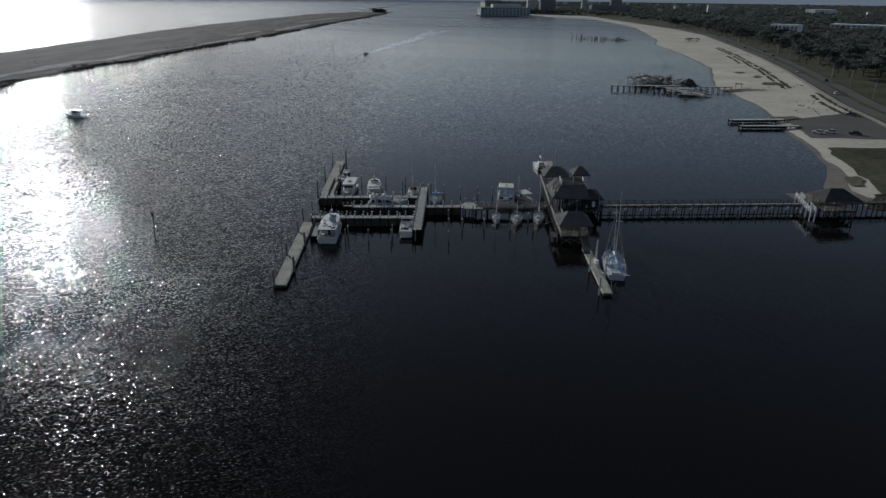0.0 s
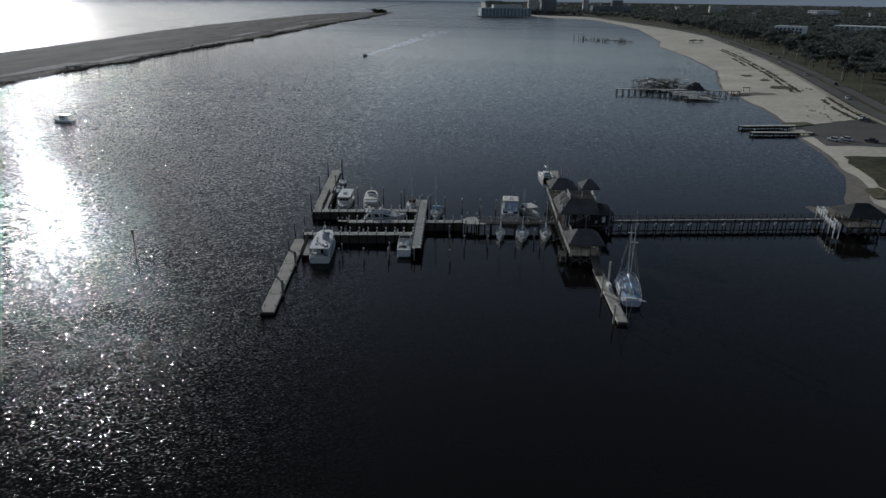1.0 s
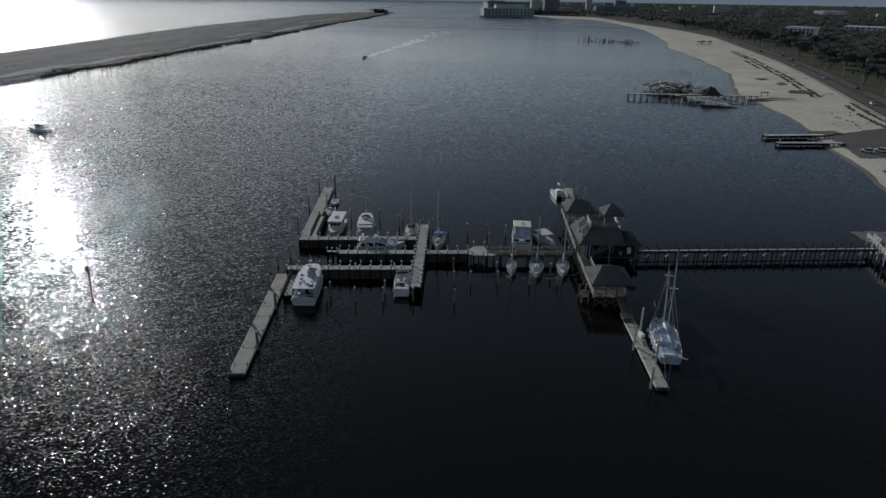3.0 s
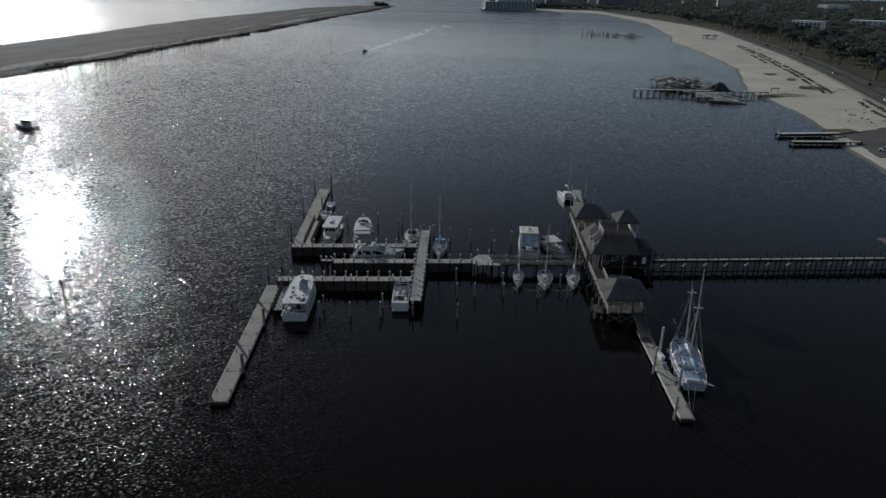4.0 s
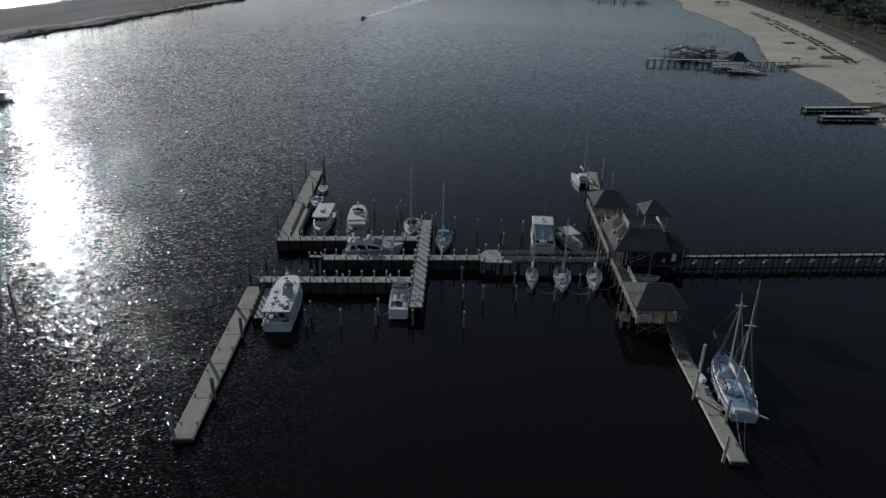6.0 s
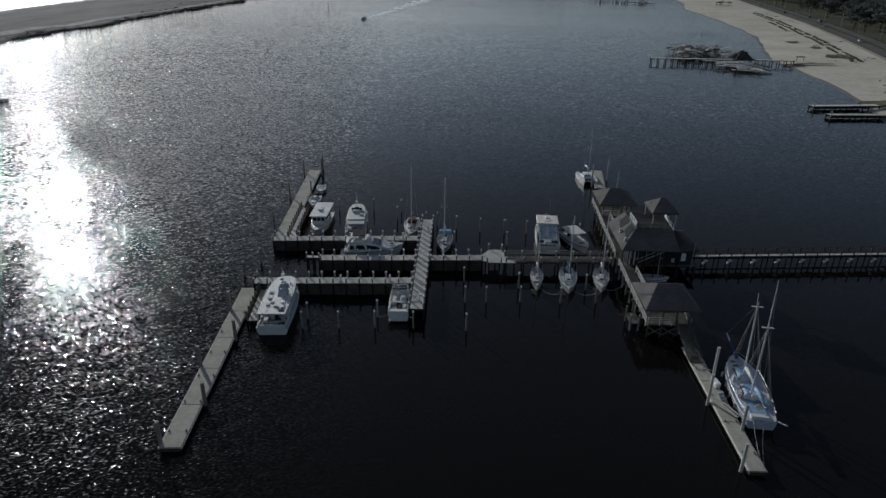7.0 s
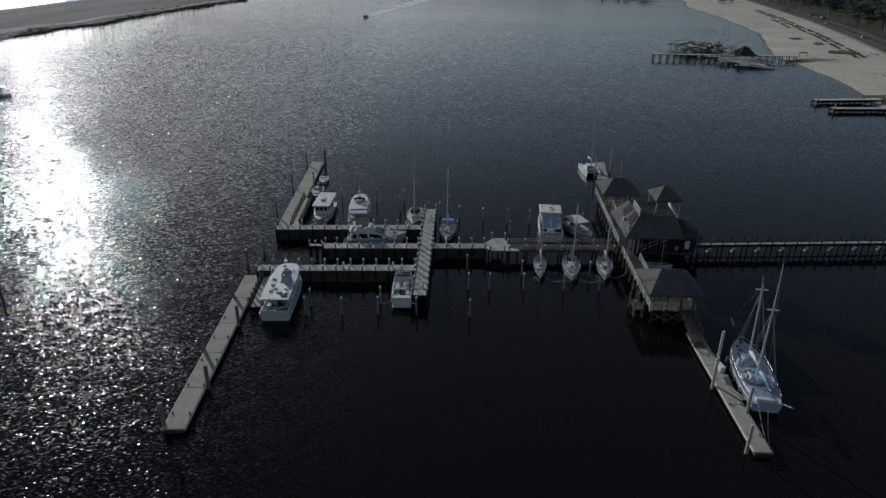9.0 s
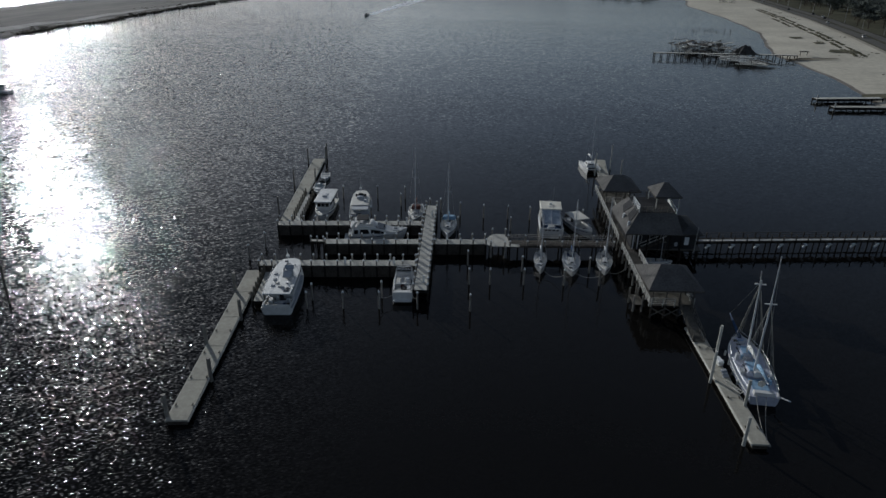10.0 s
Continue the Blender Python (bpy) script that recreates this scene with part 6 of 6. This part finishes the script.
far_boat()
sp, rows = boat_base("speedboat", "small dark speedboat under way with a foamy wake", *(-76.38, 588.24), 160, 6.5, 2.3, 0.8, 1.2, GREY_DECK)
part("console", box(B(), -0.5, 0.5, 2.4, 3.6, 0.8, 1.9, 0.1), GLASS_DARK, sp)
part("outboard", box(B(), -0.4, 0.4, -0.6, 0, 0.2, 1.4, 0.05), BLACK, sp)
wake = B()
rr = random.Random(3)
P0, P1 = Vector((-75.24, 594)), Vector((-22.0, 985))
prev = None
for k in range(91):
    u = k / 90
    c = P0.lerp(P1, u)
    w = 2.0 + 12 * u
    cur = [wake.verts.new((c.x + s * w + rr.uniform(-0.5, 0.5), c.y, 0.05)) for s in (-1, -0.6, -0.2, 0.2, 0.6, 1)]
    if prev:
        for i in range(5):
            if rr.random() > 0.8 * u ** 1.3:
                wake.faces.new((prev[i], prev[i + 1], cur[i + 1], cur[i]))
    prev = cur
for v in [v for v in wake.verts if not v.link_faces]:
    wake.verts.remove(v)
tagged(part("wake", wake, FOAM, None), "white foamy wake trailing a speedboat", "wake", "", "stuff")


# ---- old piers, jetties, far buildings ----
fixed_pier((89.8, 381.2), (157.0, 380.2), 2.2, 2.4, "old dark timber pier with a collapsed boathouse", sides=(), step=3.4, r=0.2, name="old_pier")
rr = random.Random(8)
ruin = thing("ruined_boathouse", "collapsed timber boathouse beside an old pier", "ruin")
def board(x, y, z, l, a, w, rise, mat):
    part("timber", beam(B(), (x, y, z), (x + l * math.cos(a), y + l * math.sin(a), z + rise), w, 0.14), mat, ruin)


# jumble of walls and floors behind the pier
for k in range(150):
    x, y = 107 + rr.random() * 27, 394 + rr.random() * 30
    board(x, y, rr.uniform(0.8, 4.2), rr.uniform(2, 6.5), rr.uniform(-1.6, 1.6), rr.choice((0.25, 0.4, 0.9, 1.6)), rr.uniform(-1.0, 1.2), (PALE_TIMBER, TIMBER, BOARDS, DARK_TIMBER)[k % 4])
for k in range(34):
    x, y = 108 + rr.random() * 26, 394 + rr.random() * 26
    board(x, y, rr.uniform(0.6, 3.6), rr.uniform(2.5, 5), rr.uniform(-1.6, 1.6), rr.uniform(2.0, 4.0), rr.uniform(-1.4, 1.4), (PALE_TIMBER, DARK_TIMBER, BOARDS)[k % 3])
# fallen deck slabs in front of it
for k in range(10):
    x, y = 112 + rr.random() * 8 + k * 0.6, 376 - k * 2.1
    board(x, y, 2.4 - 0.14 * k, rr.uniform(11, 17), rr.uniform(-0.12, 0.02), rr.uniform(1.2, 1.9), rr.uniform(-0.7, 0.3), (PALE_TIMBER, TIMBER)[k % 2])
for k in range(14):
    x, y = 127 + rr.random() * 8, 358 + rr.random() * 18
    board(x, y, rr.uniform(0.8, 2.6), rr.uniform(4, 9), rr.uniform(-1.2, -0.5), rr.uniform(0.5, 1.3), rr.uniform(-1.0, 0.2), (TIMBER, BOARDS, DARK_TIMBER)[k % 3])
for k in range(46):
    x, y = 104 + rr.random() * 32, 356 + rr.random() * 70
    part("support_post", rod(B(), (x, y, -1.5), (x + rr.uniform(-0.4, 0.4), y, rr.uniform(1.5, 5.8 if y > 390 else 2.6)), 0.2, 0.16, 7), DARK_TIMBER if k % 3 else PALE_TIMBER, ruin)
hut = thing("boathouse", "slumped grey-brown roof of a boathouse on the old pier", "building", pose(133.2, 383.0, 0))
bm = B()
grid = [[bm.verts.new((5.2 * u, 4.4 * v, 2.4 + 3.9 * max(0.0, (1 - abs(u) ** 1.7) * (1 - abs(v) ** 1.7)) + 1.1 * noise.noise((u * 3.4, v * 3.4, 4)))) for u in [q / 6 - 1 for q in range(13)]] for v in [q / 6 - 1 for q in range(13)]]
for a, b in zip(grid, grid[1:]):
    for i in range(12):
        bm.faces.new((a[i], a[i + 1], b[i + 1], b[i]))
bmesh.ops.solidify(bm, geom=bm.faces[:], thickness=0.15)
part("roof", bm, SHINGLE, hut, "sagging grey-brown roof")
part("wall", box(B(), -3.6, 3.6, -2.8, 2.8, 2.2, 3.2), DARK_TIMBER, hut)
for sx in (-3, 3):
    for sy in (-2.6, 2.6):
        part("support_post", rod(B(), (sx, sy, -1.5), (sx, sy, 2.3), 0.2), DARK_TIMBER, hut)
shelter = thing("beach_shelter", "small dark timber shelter on the sand", "shelter", pose(165.5, 391, land_z(165.5, 391)))
part("roof", box(B(), -2.0, 2.0, -1.2, 1.2, 1.9, 2.15, 0.1), DARK_TIMBER, shelter)
for sx in (-1.7, 1.7):
    part("post", box(B(), sx - 0.1, sx + 0.1, -0.1, 0.1, -0.2, 1.9), DARK_TIMBER, shelter)
for k, (x, y) in enumerate(((264, 785), (270, 792), (275, 786))):
    hut_b = thing("beach_hut", "small brown timber hut on posts on the beach", "hut", pose(x, y, land_z(x, y), 0, 0, 20 * k), "beach huts")
    part("floor", box(B(), -2.2, 2.2, -1.8, 1.8, 0.9, 1.05), BROWN_DECK, hut_b)
    hip_roof(hut_b, -2.6, 2.6, -2.2, 2.2, 3.1, 4.4, 1.0, "x", BROWN_DECK)
    for sx in (-2, 2):
        for sy in (-1.6, 1.6):
            part("post", rod(B(), (sx, sy, -0.3), (sx, sy, 2.95), 0.12, 0.11, 7), BROWN_DECK, hut_b)
for k in range(16):
    x, y = 196 - rr.random() * 22, 470 + rr.random() * 26
    p = thing("lost_pile", "thin leaning pile stub off the beach", "pile", pose(x - 26, y + 30, 0), "lost piles")
    part("post", rod(B(), (0, 0, -1.5), (rr.uniform(-0.3, 0.3), 0, rr.uniform(0.6, 2.2)), 0.13, 0.1, 6), DARK_TIMBER, p)
jetty = fixed_pier((117.6, 279.4), (141.5, 282.5), 2.4, 1.3, "low concrete boat launch jetty", sides=(), step=4, name="launch_jetty", r=0.18)
jetty_two = fixed_pier((116.6, 266.0), (141.0, 267.6), 2.4, 1.3, "low concrete boat launch jetty", sides=(), step=4, name="launch_jetty", r=0.18)
for q, end in ((jetty, 19.0), (jetty_two, 19.0)):
    for sx in (-1, 1):
        # black boards added for the shade under the jetty decks
        part("side_board", box(B(), sx * 1.16 - 0.05, sx * 1.16 + 0.05, 0.0, end, 0.4, 0.97), SHADED_TIMBER, q)
    part("end_post", rod(B(), (1.2, 0.2, -1.5), (1.2, 0.2, 2.6), 0.22, 0.2, 8), PALE_TIMBER, q)
rp = thing("ruined_pier", "bare standing piles of a lost pier", "pier ruin")
for k in range(46):
    u = rr.random()
    x, y = 140.22 + u * 62, 845.88 - u * 34 + rr.uniform(-14, 14)
    part("support_post", rod(B(), (x, y, -1.5), (x + rr.uniform(-0.4, 0.4), y, rr.uniform(1.5, 6.0)), 0.4, 0.35, 7), PILE_WOOD, rp)
for k in range(7):
    x, y = 178 + 3.6 * k, 826 - 2.0 * k
    part("fallen_beam", beam(B(), (x, y, rr.uniform(0.6, 1.8)), (x + rr.uniform(5, 9), y - 3, rr.uniform(0.3, 1.6)), 0.9, 0.4), BOARDS, rp)


def car(x, y, heading, mat, label, group="parked cars"):
    t = thing("car", label, "car", pose(x, y, land_z(x, y) + 0.12, 0, 0, heading), group)
    bm = box(B(), -0.9, 0.9, -2.3, 2.3, 0.3, 0.95, 0.06)
    bmesh.ops.bevel(bm, geom=bm.edges[:], offset=0.1, segments=1, affect="EDGES")
    part("body", bm, mat, t)
    part("cabin", box(B(), -0.8, 0.8, -1.3, 1.0, 0.95, 1.5, 0.22), GLASS_DARK, t)
    part("roof", box(B(), -0.57, 0.57, -1.05, 0.75, 1.5, 1.54), mat, t)
    for sx in (-0.8, 0.8):
        for sy in (-1.45, 1.45):
            part("wheel", rod(B(), (sx - 0.1, sy, 0.33), (sx + 0.1, sy, 0.33), 0.33, n=10), BLACK, t)


for x, y, h, mt, lb in ((*(142.0, 253.6), 38, GELCOAT, "white pickup parked by the launch"), (*(147.0, 254.2), 38, GELCOAT, "white car parked by the launch"), (*(154.5, 251.5), 68, CAR_DARK, "dark car with a trailer by the launch"),
                        (*(178.41, 299.82), 20, GELCOAT, "white car parked near the promenade"), (*(176.7, 294.12), 25, CAR_DARK, "dark car parked near the promenade")):
    car(x, y, h, mt, lb)
for k, (y, lane) in enumerate(((360, 2.5), (418, 10.5), (470, 3), (640, 12.5), (800, 2.5), (900, 12.5), (560, 3), (600, 10.6), (615, 13.5), (690, 4))):
    t = car(inland(y) + lane, y, -22, (GELCOAT, CAR_DARK)[k % 2], ("white", "dark")[k % 2] + " car on the coast road", "cars on the road")
for k in range(14):
    y = 300 + 45 * k
    t = thing("street_lamp", "slim grey street lamp beside the coast road", "street lamp", pose(inland(y) + 17.5, y, 1.7), "street lamps")
    part("pole", rod(B(), (0, 0, 0), (0, 0, 9.5), 0.13, 0.08, 6), STEEL, t)
    part("arm", rod(B(), (0, 0, 9.4), (-2.0, 0, 9.8), 0.06, 0.05, 6), STEEL, t)
    part("head", box(B(), -2.6, -1.9, -0.15, 0.15, 9.72, 9.88), GREY_DECK, t)


def block(name, label, x, y, heading, w, d, floors, fh=3.3, mat=None, cols=8, balcony=False):
    """A building with window bands, a parapet and, where wanted, balconies."""
    t = thing(name, label, "building", pose(x, y, 2.0, 0, 0, heading))
    h = floors * fh
    part("wall", box(B(), -w / 2, w / 2, -d / 2, d / 2, -3, h), mat or PLASTER, t)
    part("roof", box(B(), -w / 2 - 0.3, w / 2 + 0.3, -d / 2 - 0.3, d / 2 + 0.3, h + 0.004, h + (1.5 if balcony else 0.7)), mat or PLASTER, t)
    cw = w / cols
    for f in range(floors):
        for c in range(cols):
            for sy in (-1,):
                x0 = -w / 2 + cw * (c + 0.2)
                bm = box(B(), x0, x0 + cw * 0.6, -d / 2 - 0.06, -d / 2 - 0.004, f * fh + 0.9, f * fh + 2.6)
                part("window", bm, WINDOW, t)
        for c in range(max(2, int(d / cw))):
            dw = d / max(2, int(d / cw))
            y0 = -d / 2 + dw * (c + 0.2)
            part("window", box(B(), -w / 2 - 0.06, -w / 2 - 0.004, y0, y0 + dw * 0.6, f * fh + 0.9, f * fh + 2.6), WINDOW, t)
        if balcony:
            part("balcony", box(B(), -w / 2, w / 2, -d / 2 - 1.6, -d / 2 - 0.07, f * fh + 0.1, f * fh + 0.35), PLASTER, t)
    if balcony:
        for c in range(cols + 1):
            part("fin", box(B(), -w / 2 + cw * c - 0.55, -w / 2 + cw * c + 0.55, -d / 2 - 1.8, -d / 2 - 0.08, 0, h), mat or PLASTER, t)
    return t


block("hotel", "white hotel block with balconies among the trees", 388, 818, -44, 31, 14, 5, 3.4, CAP_WHITE, 7, True)
block("warehouse", "long low pale-roofed building behind the trees", 612, 1034, -40, 100, 30, 3, 3.6, CAP_WHITE, 14)
block("warehouse", "long low pale-roofed building in the distance", 1046, 2020, 24, 90, 30, 4, 4, CAP_WHITE, 10)
block("office_block", "white office block above the woods", 760, 2080, -8, 36, 18, 7, 3.4, PLASTER, 6)
block("office_block", "low wide pale building above the woods", *(444.6, 2029.2), 8, 120, 24, 6, 3.4, PLASTER_DARK, 16)
block("apartment_tower", "grey apartment tower near the shore", *(200.64, 1869.6), 5, 26, 20, 13, 3.2, PLASTER, 5)
block("apartment_tower", "grey apartment tower near the shore", *(243.96, 1892.4), 5, 40, 22, 12, 3.2, PLASTER_DARK, 7)
block("apartment_tower", "tall pale tower in the far town", *(393.3, 2166), 0, 16, 16, 14, 3.2, PLASTER, 4)
block("apartment_tower", "pale tower in the far town", *(592.8, 2622), 0, 40, 20, 10, 3.2, PLASTER_DARK, 6)
for k in range(26):
    y = 1500 + 2300 * rr.random()
    block("far_house", "pale low building among far trees", inland(y) + 150 + rr.random() * 900, y, rr.uniform(-30, 30), rr.uniform(10, 24), 10, rr.choice((3, 4)), 3.5, PLASTER, 4)
barge = block("harbour_building", "grey-green waterfront building on a quay", *(114, 1687.2), 12, 122, 34, 5, 3.4, PAINT_BLUE, 14)
part("quay", box(B(), -74, 70, -26, 30, -5, 0.2), PLASTER_DARK, barge)
part("upper_floor", box(B(), -30, 40, -10, 10, 17.8, 25), PLASTER, barge)


# ---- small things on the docks ----
def pedestal(x, y, z):
    t = thing("power_pedestal", "small white power pedestal on the pier", "power pedestal", pose(x, y, z), "power pedestals")
    part("column", box(B(), -0.14, 0.14, -0.12, 0.12, 0.0, 0.85, 0.02), CAP_WHITE, t)
    part("lamp_head", box(B(), -0.17, 0.17, -0.15, 0.15, 0.853, 1.05, 0.05), GELCOAT, t)


for x, y in ((-18.9, 139.7), (-11.6, 140.1), (-20.0, 155.9), (-11.0, 156.4), (-3.9, 149.4), (-6.8, 134.2), (-6.8, 160.1)):
    pedestal(x, y, PZ + 0.03)


def dock_box(x, y, z, h, label="white dock locker with a sloping lid"):
    t = thing("dock_box", label, "dock box", pose(x, y, z, 0, 0, h), "dock boxes")
    part("box", box(B(), -0.6, 0.6, -0.3, 0.3, 0.0, 0.5), WATER_JUG, t)
    part("lid", box(B(), -0.63, 0.63, -0.33, 0.33, 0.504, 0.62, 0.05), CAP_WHITE, t)


dock_box(29.1, 117.7, 0.67, 100)
steps = thing("boarding_steps", "small grey boarding steps on the floating dock", "steps", pose(28.95, 115.0, 0.67, 0, 0, 20))
for k in range(3):
    part("step", box(B(), -0.35, 0.35, -0.2 + 0.25 * k, 0.05 + 0.25 * k, 0.22 * k, 0.22 * (k + 1) - 0.004), GREY_DECK, steps)
ladder = thing("gangplank", "pale gangplank lying across the floating dock", "gangplank", pose(29.15, 113.0, 0.67, 0, 0, -66))
for sx in (-0.25, 0.25):
    part("side_rail", box(B(), -1.3, 1.3, sx - 0.04, sx + 0.04, 0.0, 0.1), TIMBER, ladder)
for k in range(9):
    part("rung", box(B(), -1.2 + 0.3 * k - 0.04, -1.2 + 0.3 * k + 0.04, -0.21, 0.21, 0.02, 0.07), TIMBER, ladder)


def rope(a, b, sag, label="slack mooring rope between a boat and a pile"):
    """A mooring line that sags between two points."""
    a, b = Vector(a), Vector(b)
    t = thing("mooring_rope", label, "rope", None, "mooring ropes")
    bm = B()
    n = 10
    pts = [a.lerp(b, k / n) - Vector((0, 0, sag * 4 * (k / n) * (1 - k / n))) for k in range(n + 1)]
    for p, q in zip(pts, pts[1:]):
        rod(bm, p, q, 0.03, 0.03, 5)
    bmesh.ops.remove_doubles(bm, verts=bm.verts, dist=0.001)
    part("line", bm, ROPE, t)


rope((10.7, 141.6, 1.1), (13.6, 138.2, 1.6), 0.8)
rope((15.4, 140.8, 1.1), (13.7, 138.2, 1.6), 0.6)
rope((15.4, 140.8, 1.1), (18.9, 138.4, 1.6), 0.7)
rope((20.4, 141.5, 1.1), (18.9, 138.4, 1.6), 0.6)
rope((20.4, 141.5, 1.1), (23.8, 142.0, 1.5), 0.9)
rope((30.7, 110.9, 1.3), (29.1, 104.1, 0.7), 0.5)
rope((31.7, 110.6, 1.3), (29.15, 103.9, 0.7), 0.7)
rope((29.3, 119.5, 1.5), (28.9, 121.6, 0.7), 0.2)
rope((-11.1, 131.4, 1.2), (-12.6, 130.0, 1.6), 0.2)
rope((-8.3, 131.4, 1.2), (-7.4, 130.1, 1.6), 0.2)
rope((-10.1, 160.1, 1.1), (-10.4, 157.6, 1.9), 0.15)
rope((-3.8, 153.9, 1.1), (-3.9, 150.6, 1.9), 0.2)
